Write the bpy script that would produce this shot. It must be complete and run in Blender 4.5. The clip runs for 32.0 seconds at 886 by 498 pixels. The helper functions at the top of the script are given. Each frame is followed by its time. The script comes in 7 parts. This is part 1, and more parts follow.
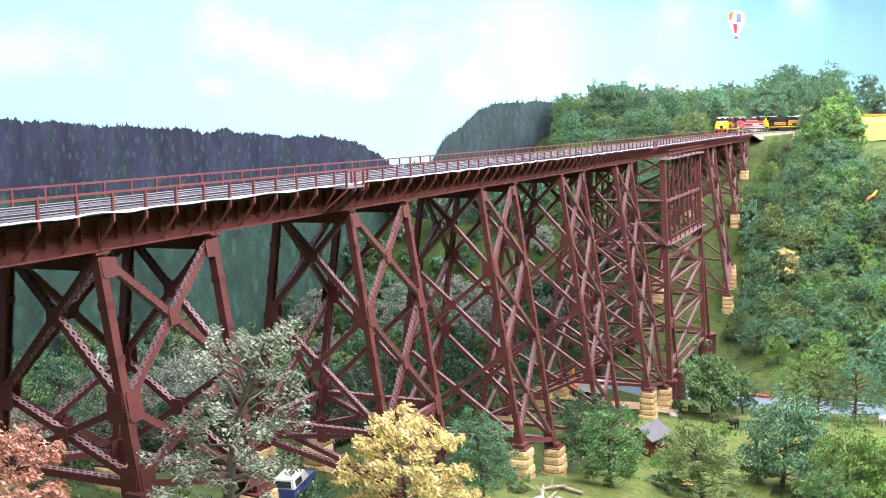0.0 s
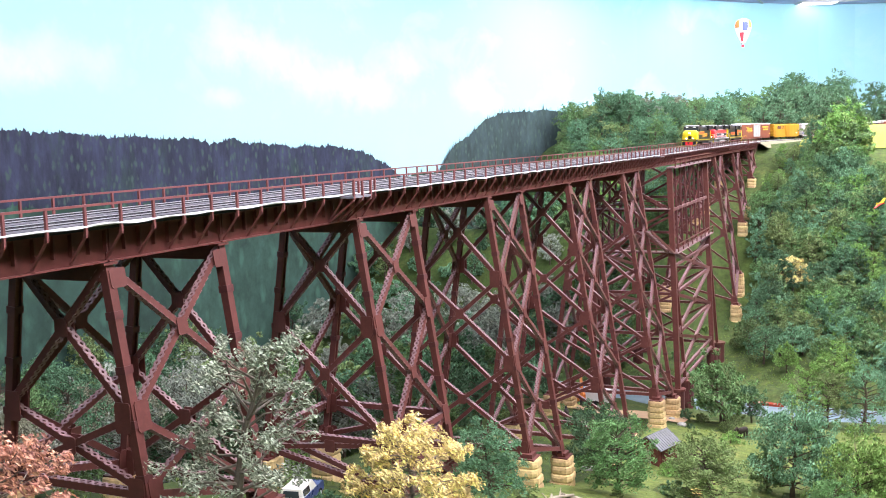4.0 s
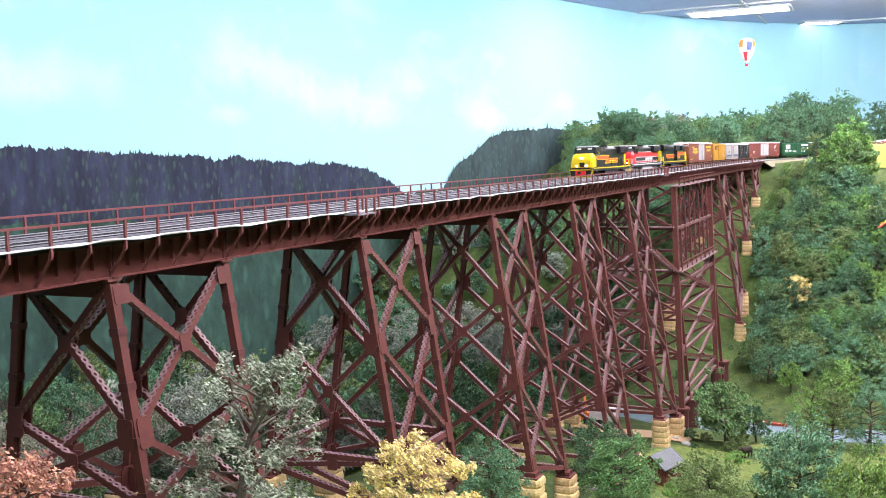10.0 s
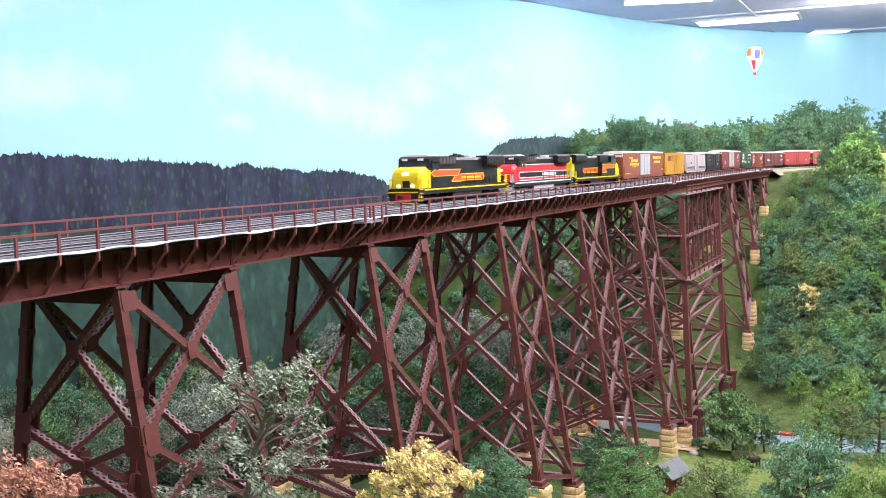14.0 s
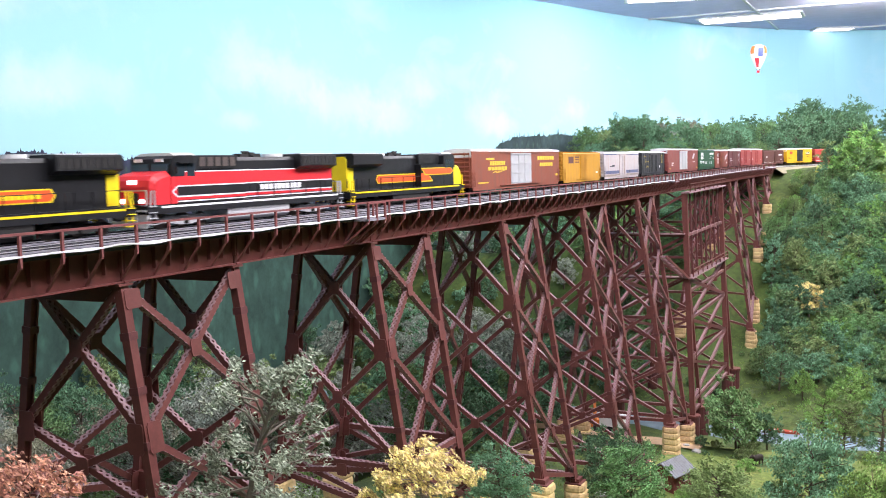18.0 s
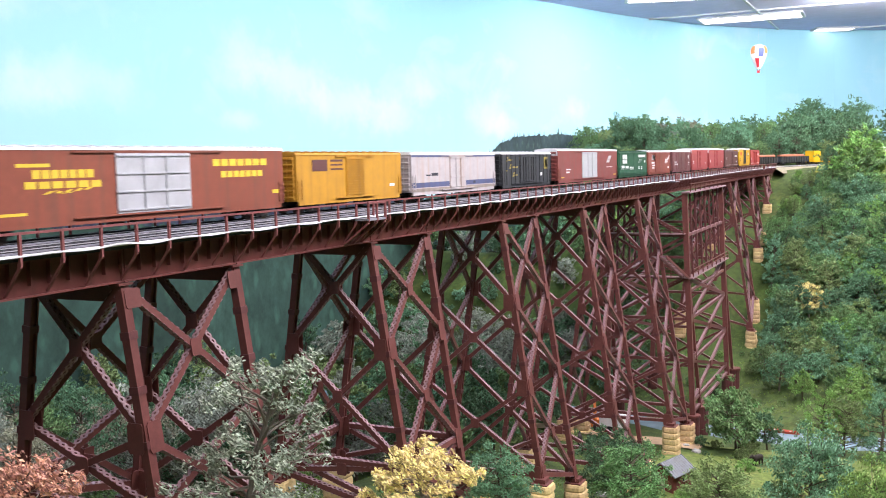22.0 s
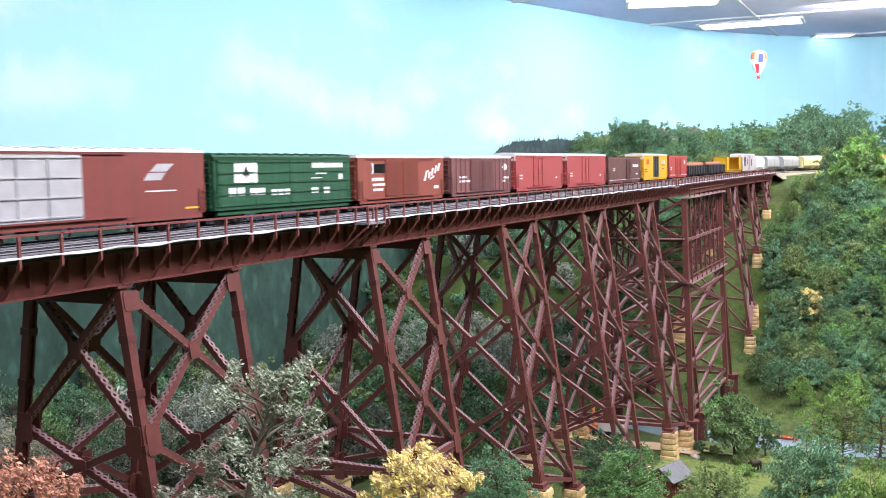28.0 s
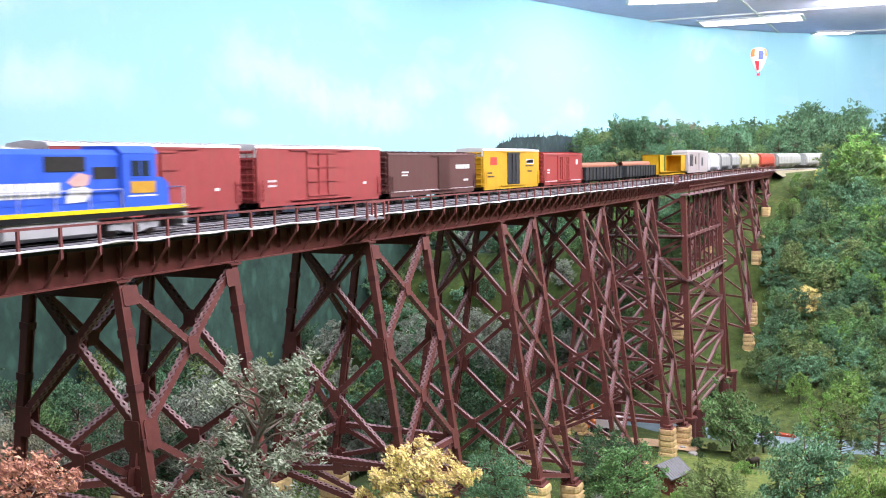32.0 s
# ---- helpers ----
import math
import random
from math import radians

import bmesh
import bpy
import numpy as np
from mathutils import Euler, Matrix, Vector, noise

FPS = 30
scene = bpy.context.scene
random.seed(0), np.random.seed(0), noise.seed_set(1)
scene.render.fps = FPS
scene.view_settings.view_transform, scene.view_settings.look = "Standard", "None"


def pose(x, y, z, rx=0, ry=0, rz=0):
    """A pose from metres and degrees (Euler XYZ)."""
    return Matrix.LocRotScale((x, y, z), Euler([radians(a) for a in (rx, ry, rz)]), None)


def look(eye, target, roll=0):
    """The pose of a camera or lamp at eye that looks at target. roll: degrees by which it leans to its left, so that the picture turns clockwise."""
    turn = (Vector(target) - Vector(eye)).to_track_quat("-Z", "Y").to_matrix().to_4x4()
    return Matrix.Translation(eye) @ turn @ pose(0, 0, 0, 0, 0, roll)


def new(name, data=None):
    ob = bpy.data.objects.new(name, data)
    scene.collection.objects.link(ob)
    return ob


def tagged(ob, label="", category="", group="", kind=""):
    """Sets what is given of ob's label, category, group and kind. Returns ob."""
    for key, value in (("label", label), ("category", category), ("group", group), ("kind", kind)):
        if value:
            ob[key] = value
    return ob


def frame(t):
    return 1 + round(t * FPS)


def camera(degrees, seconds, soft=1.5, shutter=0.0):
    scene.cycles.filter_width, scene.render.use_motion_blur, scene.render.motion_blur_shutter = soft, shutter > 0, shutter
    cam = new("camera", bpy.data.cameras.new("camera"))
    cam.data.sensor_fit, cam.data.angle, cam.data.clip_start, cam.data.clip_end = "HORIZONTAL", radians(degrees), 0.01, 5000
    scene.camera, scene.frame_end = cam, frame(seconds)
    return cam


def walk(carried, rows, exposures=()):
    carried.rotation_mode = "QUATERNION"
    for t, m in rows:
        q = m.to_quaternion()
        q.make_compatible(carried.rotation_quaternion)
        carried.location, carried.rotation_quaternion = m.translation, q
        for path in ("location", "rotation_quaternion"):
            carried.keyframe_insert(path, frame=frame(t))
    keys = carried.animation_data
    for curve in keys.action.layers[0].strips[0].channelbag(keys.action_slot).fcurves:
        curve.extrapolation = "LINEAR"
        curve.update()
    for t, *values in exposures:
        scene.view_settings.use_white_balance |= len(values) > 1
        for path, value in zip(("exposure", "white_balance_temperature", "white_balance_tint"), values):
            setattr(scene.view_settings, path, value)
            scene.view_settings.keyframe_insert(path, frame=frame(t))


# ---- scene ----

# Everything is written in the metres of the full-size railway and shrunk by K (a model at 1:87).
K = 1 / 87.0
ZO = 40.0            # the rail's top is z = 0, the valley floor about -40


def M(x, y, z, rz=0, rx=0, ry=0):
    return pose(x * K, y * K, (z + ZO) * K, rx, ry, rz)


# ---- camera ----
cam = camera(47.97, 32.0, soft=1.0, shutter=0.5)
EYE = Vector((-37.606, -39.422, 3.539))
# seconds, heading, tilt, roll in degrees; the tripod head turns a little, its place stays
HEAD = [
    (0.0, 24.472, -6.814, -1.479), (0.5, 24.562, -6.801, -1.605), (1.0, 24.652, -6.805, -1.555), (1.5, 24.607, -6.878, -1.580),
    (2.0, 24.647, -6.837, -1.908), (2.5, 24.718, -6.687, -1.958), (3.0, 24.716, -6.485, -1.974), (3.5, 24.803, -6.361, -1.730),
    (5.5, 25.011, -6.012, -1.816), (6.0, 25.025, -5.919, -1.608), (6.5, 25.027, -5.849, -1.596), (7.0, 25.068, -5.793, -1.562),
    (7.5, 25.039, -5.743, -1.534), (8.0, 25.039, -5.692, -1.501), (8.5, 25.039, -5.625, -1.401), (9.0, 25.049, -5.543, -1.446),
    (9.5, 25.026, -5.416, -1.521), (10.0, 25.064, -5.255, -1.514), (10.5, 25.132, -5.186, -1.360), (11.0, 25.153, -5.147, -1.564),
    (11.5, 25.156, -5.057, -1.556), (12.0, 25.185, -5.041, -1.428), (12.5, 25.249, -4.999, -1.417), (13.0, 25.358, -4.947, -1.415),
    (13.5, 25.423, -4.858, -1.373), (14.0, 25.476, -4.791, -1.387), (14.5, 25.496, -4.771, -1.316), (16.5, 25.609, -4.746, -1.374),
    (17.0, 25.604, -4.774, -1.188), (17.5, 25.626, -4.844, -1.324), (18.0, 25.647, -4.905, -1.380), (18.5, 25.690, -4.957, -1.421),
    (19.0, 25.714, -5.013, -1.337), (19.5, 25.681, -5.056, -1.318), (20.0, 25.728, -5.094, -1.236), (20.5, 25.733, -5.074, -1.381),
    (21.0, 25.733, -5.005, -1.274), (21.5, 25.686, -4.949, -1.271), (22.0, 25.654, -4.921, -1.323), (22.5, 25.672, -4.897, -1.366),
    (23.0, 25.666, -4.848, -1.315), (23.5, 25.629, -4.801, -1.252), (24.0, 25.604, -4.791, -1.123), (24.5, 25.589, -4.827, -1.189),
    (25.0, 25.607, -4.807, -1.076), (25.5, 25.619, -4.744, -0.991), (27.5, 25.612, -4.713, -1.025), (28.0, 25.606, -4.682, -1.055),
    (28.5, 25.624, -4.688, -0.969), (29.0, 25.666, -4.694, -0.847), (29.5, 25.698, -4.690, -0.768), (30.0, 25.615, -4.615, -0.704),
    (30.5, 25.490, -4.489, -0.608), (31.0, 25.451, -4.764, -0.546), (31.5, 25.591, -5.077, -1.029), (32.0, 25.559, -4.918, -0.818),
]


def head(yaw, tilt, roll):
    y, p = radians(yaw), radians(tilt)
    way = Vector((math.cos(p) * math.cos(y), math.cos(p) * math.sin(y), math.sin(p)))
    eye = Vector((EYE.x * K, EYE.y * K, (EYE.z + ZO) * K))
    return look(eye, eye + way, roll)


walk(cam, [(t, head(a, b, c)) for t, a, b, c in HEAD], [(0, 0.48), (3.5, 0.45), (9, 0.28), (14, 0.18), (32, 0.14)])

# ---- light: the room's ceiling lights, plus added fill and backdrop lamps ----
world = bpy.data.worlds.new("room")
world.use_nodes = True
world.node_tree.nodes["Background"].inputs[0].default_value = (0.75, 0.85, 1.0, 1)
world.node_tree.nodes["Background"].inputs[1].default_value = 0.3
scene.world = world


def lamp(x, y, z, sx, sy, watts, colour=(0.99, 0.96, 1.07), aim=None):
    d = bpy.data.lights.new("ceiling_lamp", "AREA")
    d.shape, d.size, d.size_y, d.energy, d.color = "RECTANGLE", sx * K, sy * K, watts, colour
    ob = new("ceiling_lamp", d)
    ob.matrix_world = M(x, y, z) if aim is None else look(M(x, y, z).translation, M(*aim).translation)
    return ob


LAMP_ROWS = [(30, -44), (135, -44), (245, -44)]
for lx, ly in LAMP_ROWS:
    lamp(lx, ly, 49.8, 100, 26, 14.0)
# weak unseen fill lamp added for the left end, without a fitting
lamp(-70, -52, 49.8, 60, 26, 14.0 * 0.33)
# unseen lamps, added and aimed at the backdrop to brighten its sky
for lx, ly, tx, ty, k in ((-120, 30, -120, 88, 0.76), (-20, 30, -20, 88, 0.76), (80, 30, 80, 88, 0.95), (175, 22, 188, 84, 1.5), (255, 0, 322, 44, 1.35), (300, -55, 398, -40, 1.7)):
    lamp(lx, ly, 49.8, 90, 12, 7.6 * k, (0.98, 0.95, 1.08) if lx < 100 else (0.96, 0.97, 1.05), (tx, ty, 4))


# ---- building blocks ----
class Geo:
    """Collects boxes, beams and tubes, in full-size metres, for one mesh."""

    def __init__(self):
        self.v, self.f, self.sm = [], [], False

    def add(self, vs, fs):
        n = len(self.v)
        self.v += [tuple(p) for p in vs]
        self.f += [tuple(i + n for i in face) for face in fs]
        return self

    def hexa(self, b, t):
        """A block between two rings of equal length."""
        n = len(b)
        fs = [tuple(range(n))[::-1], tuple(range(n, 2 * n))]
        fs += [(i, (i + 1) % n, n + (i + 1) % n, n + i) for i in range(n)]
        return self.add(list(b) + list(t), fs)

    def box(self, x, y, z, sx, sy, sz):
        a, b, c = sx / 2, sy / 2, sz / 2
        r = [(x - a, y - b), (x + a, y - b), (x + a, y + b), (x - a, y + b)]
        return self.hexa([(p, q, z - c) for p, q in r], [(p, q, z + c) for p, q in r])

    def span(self, x0, x1, y0, y1, z0, z1):
        return self.box((x0 + x1) / 2, (y0 + y1) / 2, (z0 + z1) / 2, abs(x1 - x0), abs(y1 - y0), abs(z1 - z0))

    def beam(self, p0, p1, w, h, up=(0, 0, 1)):
        p0, p1 = Vector(p0), Vector(p1)
        d = (p1 - p0).normalized()
        s = d.cross(Vector(up))
        if s.length < 1e-4:
            s = d.cross(Vector((1, 0, 0)))
        s.normalize()
        u = s.cross(d)
        ring = [(-w / 2, -h / 2), (w / 2, -h / 2), (w / 2, h / 2), (-w / 2, h / 2)]
        return self.hexa([p0 + s * a + u * b for a, b in ring], [p1 + s * a + u * b for a, b in ring])

    def tube(self, p0, p1, r0, r1=None, n=8):
        p0, p1 = Vector(p0), Vector(p1)
        r1 = r0 if r1 is None else r1
        d = (p1 - p0).normalized()
        s = d.cross(Vector((0, 0, 1)))
        if s.length < 1e-3:
            s = Vector((1, 0, 0))
        s.normalize()
        u = s.cross(d)
        ring = [(math.cos(i * math.tau / n), math.sin(i * math.tau / n)) for i in range(n)]
        return self.hexa([p0 + (s * a + u * b) * r0 for a, b in ring], [p1 + (s * a + u * b) * r1 for a, b in ring])

    def prism(self, pts, axis, a, b):
        """A flat outline pushed along one axis ('x' or 'y' or 'z') from a to b."""
        def put(p, c):
            return (c, *p) if axis == "x" else (p[0], c, p[1]) if axis == "y" else (*p, c)
        return self.hexa([put(p, a) for p in pts], [put(p, b) for p in pts])

    def mesh(self, name, material):
        me = bpy.data.meshes.new(name)
        me.from_pydata([(a * K, b * K, c * K) for a, b, c in self.v], [], self.f)
        me.materials.append(material)
        bm = bmesh.new()
        bm.from_mesh(me)
        bmesh.ops.recalc_face_normals(bm, faces=bm.faces)
        bm.to_mesh(me)
        bm.free()
        if self.sm:
            me.polygons.foreach_set("use_smooth", [True] * len(me.polygons))
        return me


def part(name, geo, material, parent, label=""):
    """One mesh under a thing or a part; geo is a Geo or a finished mesh."""
    me = geo if isinstance(geo, bpy.types.Mesh) else geo.mesh(name, material)
    ob = new(name, me)
    ob.parent = parent
    return tagged(ob, label)


def thing(name, m, label, category, group="", kind=""):
    ob = new(name)
    ob.empty_display_size = 0.01
    ob.matrix_basis = m
    return tagged(ob, label, category, group, kind)


def solid(name, geo, material, label, category, kind="", group="", m=None):
    """A thing that is one mesh."""
    ob = new(name, geo.mesh(name, material))
    ob.matrix_basis = m or M(0, 0, 0)
    return tagged(ob, label, category, group, kind)


# ---- materials ----
def mat(name, base, rough=0.7, metal=0.0, size=1.0, vary=0.25, stain=0.0, stain_colour=(0.1, 0.07, 0.05), bump=0.3,
        rnd=0.0, stretch=(1, 1, 1), spec=0.3, streak=0.0, leaf=False):
    """Colour with grain at two scales (size in full-size metres), stains, streaks and fine relief."""
    m = bpy.data.materials.new(name)
    m.use_nodes = True
    nt = m.node_tree
    N, L = nt.nodes, nt.links
    b = N["Principled BSDF"]
    b.inputs["Roughness"].default_value, b.inputs["Metallic"].default_value = rough, metal
    b.inputs["Specular IOR Level"].default_value = spec
    tc = N.new("ShaderNodeTexCoord")
    mp = N.new("ShaderNodeMapping")
    mp.inputs["Scale"].default_value = stretch
    L.new(tc.outputs["Object"], mp.inputs[0])

    def noise_at(scale, detail=4, rough_=0.6):
        n = N.new("ShaderNodeTexNoise")
        n.inputs["Scale"].default_value, n.inputs["Detail"].default_value = scale / K, detail
        n.inputs["Roughness"].default_value = rough_
        L.new(mp.outputs[0], n.inputs["Vector"])
        return n.outputs["Fac"]

    def mix(fac, a, bb, how="MIX"):
        x = N.new("ShaderNodeMix")
        x.data_type, x.blend_type = "RGBA", how
        for sock, val in ((x.inputs["Factor"], fac), (x.inputs["A"], a), (x.inputs["B"], bb)):
            if isinstance(val, bpy.types.NodeSocket):
                L.new(val, sock)
            elif isinstance(val, (tuple, list)):
                sock.default_value = (*val[:3], 1)
            else:
                sock.default_value = val
        return x.outputs["Result"]

    def ramp(fac, lo, hi, a=0.0, c=1.0):
        r = N.new("ShaderNodeMapRange")
        r.inputs[1].default_value, r.inputs[2].default_value = lo, hi
        r.inputs[3].default_value, r.inputs[4].default_value = a, c
        L.new(fac, r.inputs[0])
        return r.outputs[0]

    dark = tuple(c * (1 - vary) for c in base)
    light = tuple(min(1, c * (1 + vary)) for c in base)
    fine = noise_at(2.2 / size, 6, 0.7)
    col = mix(ramp(fine, 0.3, 0.7), dark, light)
    wide = noise_at(0.35 / size, 3)
    col = mix(ramp(wide, 0.35, 0.7, 0.0, 0.5), col, dark)
    if stain:
        s = noise_at(0.8 / size, 8, 0.75)
        col = mix(ramp(s, 0.52, 0.72, 0.0, stain), col, stain_colour)
    if streak:
        mp2 = N.new("ShaderNodeMapping")
        mp2.inputs["Scale"].default_value = (1, 1, 0.05)
        L.new(tc.outputs["Object"], mp2.inputs[0])
        n = N.new("ShaderNodeTexNoise")
        n.inputs["Scale"].default_value, n.inputs["Detail"].default_value = 1.6 / K, 5
        L.new(mp2.outputs[0], n.inputs["Vector"])
        col = mix(ramp(n.outputs["Fac"], 0.5, 0.75, 0.0, streak), col, stain_colour)
    if rnd:
        oi = N.new("ShaderNodeObjectInfo")
        hsv = N.new("ShaderNodeHueSaturation")
        L.new(ramp(oi.outputs["Random"], 0, 1, 1 - rnd, 1 + rnd), hsv.inputs["Value"])
        L.new(ramp(oi.outputs["Random"], 0, 1, 0.5 - rnd * 0.07, 0.5 + rnd * 0.07), hsv.inputs["Hue"])
        L.new(col, hsv.inputs["Color"])
        col = hsv.outputs["Color"]
    if leaf:
        g = N.new("ShaderNodeNewGeometry")
        hsv = N.new("ShaderNodeHueSaturation")
        L.new(ramp(g.outputs["Random Per Island"], 0, 1, 0.6, 1.5), hsv.inputs["Value"])
        L.new(ramp(g.outputs["Random Per Island"], 0, 1, 0.48, 0.52), hsv.inputs["Hue"])
        L.new(col, hsv.inputs["Color"])
        col = hsv.outputs["Color"]
        b.inputs["Subsurface Weight"].default_value = 0.0
    L.new(col, b.inputs["Base Color"])
    L.new(ramp(fine, 0.2, 0.8, max(0.05, rough - 0.12), min(1, rough + 0.12)), b.inputs["Roughness"])
    if bump:
        bp = N.new("ShaderNodeBump")
        bp.inputs["Strength"].default_value, bp.inputs["Distance"].default_value = bump, 0.04 * size * K
        L.new(fine, bp.inputs["Height"])
        L.new(bp.outputs[0], b.inputs["Normal"])
    return m


def glow(name, colour, strength):
    m = bpy.data.materials.new(name)
    m.use_nodes = True
    b = m.node_tree.nodes["Principled BSDF"]
    b.inputs["Base Color"].default_value = (*colour, 1)
    b.inputs["Emission Color"].default_value = (*colour, 1)
    b.inputs["Emission Strength"].default_value = strength
    return m


STEEL = mat("trestle_red_paint", (0.134, 0.042, 0.037), 0.5, size=1.2, vary=0.22, stain=0.45, stain_colour=(0.07, 0.024, 0.02), bump=0.25)
STEEL2 = mat("girder_red_paint", (0.155, 0.046, 0.040), 0.5, size=2.0, vary=0.22, streak=0.55, stain_colour=(0.075, 0.025, 0.02), bump=0.25)
RAILING = mat("railing_red_paint", (0.21, 0.068, 0.066), 0.55, size=0.8, vary=0.2, stain=0.3, bump=0.15)
LACING = mat("lacing_paint", (0.30, 0.18, 0.19), 0.55, size=0.6, vary=0.25, bump=0.1)
COLLAR = mat("splice_red_paint", (0.105, 0.034, 0.034), 0.5, size=0.8, vary=0.25, bump=0.2)
TIMBER = mat("guard_timber_grey", (0.23, 0.22, 0.25), 0.8, size=0.5, vary=0.35)
TIE = mat("weathered_tie", (0.085, 0.08, 0.092), 0.9, size=0.5, vary=0.4, rnd=0.25, stretch=(1, 0.2, 1))
RAIL = mat("rail_steel", (0.62, 0.60, 0.63), 0.35, 0.5, size=0.6, vary=0.3)
TARRED = mat("tarred_timber", (0.035, 0.033, 0.042), 0.85, size=0.5, vary=0.4, stretch=(1, 0.2, 1))
PLANK = mat("walkway_plank", (0.74, 0.73, 0.76), 0.7, size=0.8, vary=0.2, rnd=0.1)
STONE = mat("sandstone_block", (0.62, 0.44, 0.22), 0.9, size=0.9, vary=0.3, stain=0.35, stain_colour=(0.3, 0.19, 0.08), rnd=0.15, bump=0.6)
GRASS = mat("meadow_turf", (0.054, 0.084, 0.018), 0.95, size=3.2, vary=0.6, stain=0.6, stain_colour=(0.14, 0.15, 0.035), bump=1.0)
WATER = mat("river_resin", (0.22, 0.29, 0.33), 0.12, size=4, vary=0.15, bump=0.08, spec=0.5)
DIRT = mat("dirt_road", (0.42, 0.28, 0.17), 0.95, size=2, vary=0.2)
BALLAST = mat("brown_ballast", (0.24, 0.21, 0.14), 0.95, size=0.5, vary=0.4, bump=0.8)
BARK = mat("tree_bark", (0.10, 0.075, 0.055), 0.95, size=0.5, vary=0.4, stretch=(1, 1, 0.3), bump=0.6)
TWIG = mat("grey_twig", (0.20, 0.17, 0.14), 0.95, size=0.5, vary=0.3)

# ---- the land ----
PROFILE_X = (-400, -62, -48, -30, 0, 30, 55, 80, 100, 110, 120, 126, 128, 133, 135, 148, 166, 176, 184, 192, 201, 210, 219, 228, 241, 252, 400)
PROFILE_Z = (-1.3, -1.3, -4, -9.5, -16.5, -25, -31.2, -37, -38.2, -39.4, -41.2, -41.8, -43, -43, -41.6, -40.8, -39.2, -36.2, -31.8, -26.8, -20.0, -16.8, -13.3, -9.6, -2.6, -0.55, -0.4)
TRACK_END, TRACK_R = 240.0, 115.0


def lift(x):
    """The line climbs a little towards the far hill."""
    return 0.5 * smooth(75, 230, x)


def smooth(a, b, x):
    t = min(1, max(0, (x - a) / (b - a)))
    return t * t * (3 - 2 * t)


def river_bend(y):
    return 4 * math.sin(y / 19) - (y if y < 0 else -y * 0.4) * 0.10


def ground(x, y):
    bend = river_bend(y)
    xs = x - bend if x < 170 else x
    z = float(np.interp(xs, PROFILE_X, PROFILE_Z))
    floor_ = float(np.interp(xs, (-140, 0, 60, 110, 120, 126, 128, 133, 135), (-30, -34, -37, -39.6, -41.2, -41.8, -43, -43, -41.6))) if x < 135 + bend else z
    if y > 8:
        z += (floor_ - z) * smooth(8, 34, y)
    if y < -9:
        z += (floor_ - z) * smooth(-9, -40, y) * smooth(10, 60, x)
    az = math.degrees(math.atan2(y + 38, x + 37))
    off = track_off(x, y) if x >= TRACK_END else (y if x > 205 else 0)
    if x > 205 and off > 9:
        z += (5 * smooth(9, 34, off) + 4 * smooth(34, 75, off)) * smooth(205, 270, x) * smooth(19, 15.5, az) * (1 + 0.5 * smooth(10, 5, az))
    if 172 < x < 206 and y > -3:
        z += 7.5 * smooth(-3, 5, y) * smooth(172, 183, x) * smooth(206, 192, x)
    if x > 243 and off < -8:
        z += 4.2 * smooth(243, 262, x) * smooth(-8, -22, off)
    if x > 190:
        z -= 24 * smooth(18.3, 22, az) * smooth(190, 225, x)
    rough = noise.noise(Vector((x / 14, y / 14, 3.1))) * 1.2 + noise.noise(Vector((x / 4.5, y / 4.5, 7.7))) * 0.4
    near_track = smooth(4, 12, abs(track_off(x, y)))
    river = 0.15 if -43.2 < z < -42 else 1
    return z + rough * near_track * river


def track_point(s, off):
    """A point and heading on the track: s runs along the bridge's axis, then round the curve; off is the side shift."""
    if s <= TRACK_END:
        return s, off, 0.0
    a = (s - TRACK_END) / TRACK_R
    r = TRACK_R + off
    if a > math.pi:
        return TRACK_END - (a - math.pi) * TRACK_R, -TRACK_R - r, -180.0
    return TRACK_END + r * math.sin(a), -TRACK_R + r * math.cos(a), -math.degrees(a)


def track_off(x, y):
    if x < TRACK_END:
        return 30.0 if x < 215 else y
    return math.hypot(x - TRACK_END, y + TRACK_R) - TRACK_R


WALL = [(-170, 88), (150, 88), (190, 84), (225, 74), (257, 62), (295, 52), (325, 39.5), (350, 24), (372, 6), (386, -8), (395, -22), (403, -46), (408, -80), (412, -340)]


def inside(x, y):
    if y > 93 or x > 370:
        return False
    return not (x > 205 and math.hypot((x - 205) / 165, (y + 60) / 153) > 1.0 and y > -60)


land = Geo()
XS = [-318 + 3 * i for i in range(230)]
YS = [-120 + 3 * j for j in range(72)]
index = {}
for i, x in enumerate(XS):
    for j, y in enumerate(YS):
        if inside(x, y):
            index[i, j] = len(land.v)
            land.v.append((x, y, ground(x, y)))
for i, j in index:
    q = [index.get(c) for c in ((i, j), (i + 1, j), (i + 1, j + 1), (i, j + 1))]
    if None not in q:
        land.f.append(tuple(q))
land.sm = True
solid("ground", land, GRASS, "grassy model valley with green and straw-coloured turf", "ground", "structure")

river = Geo()
ys = [-119 + 4 * j for j in range(53)]
rv = []
for y in ys:
    b = river_bend(y)
    rv += [(125 + b, y, -42.3), (136 + b, y, -42.3)]
river.add(rv, [(2 * i, 2 * i + 1, 2 * i + 3, 2 * i + 2) for i in range(len(ys) - 1)])
solid("water", river, WATER, "still grey-blue river through the valley floor", "river", "structure")

road = Geo()
rv = []
ys = [y for y in ys if y > -12]
for y in ys:
    b = river_bend(y)
    for xx in (106, 111):
        rv.append((xx + b, y, ground(xx + b, y) + 0.25))
road.add(rv, [(2 * i, 2 * i + 1, 2 * i + 3, 2 * i + 2) for i in range(len(ys) - 1)])
solid("road", road, DIRT, "narrow sandy dirt road beside the river", "road", "structure")

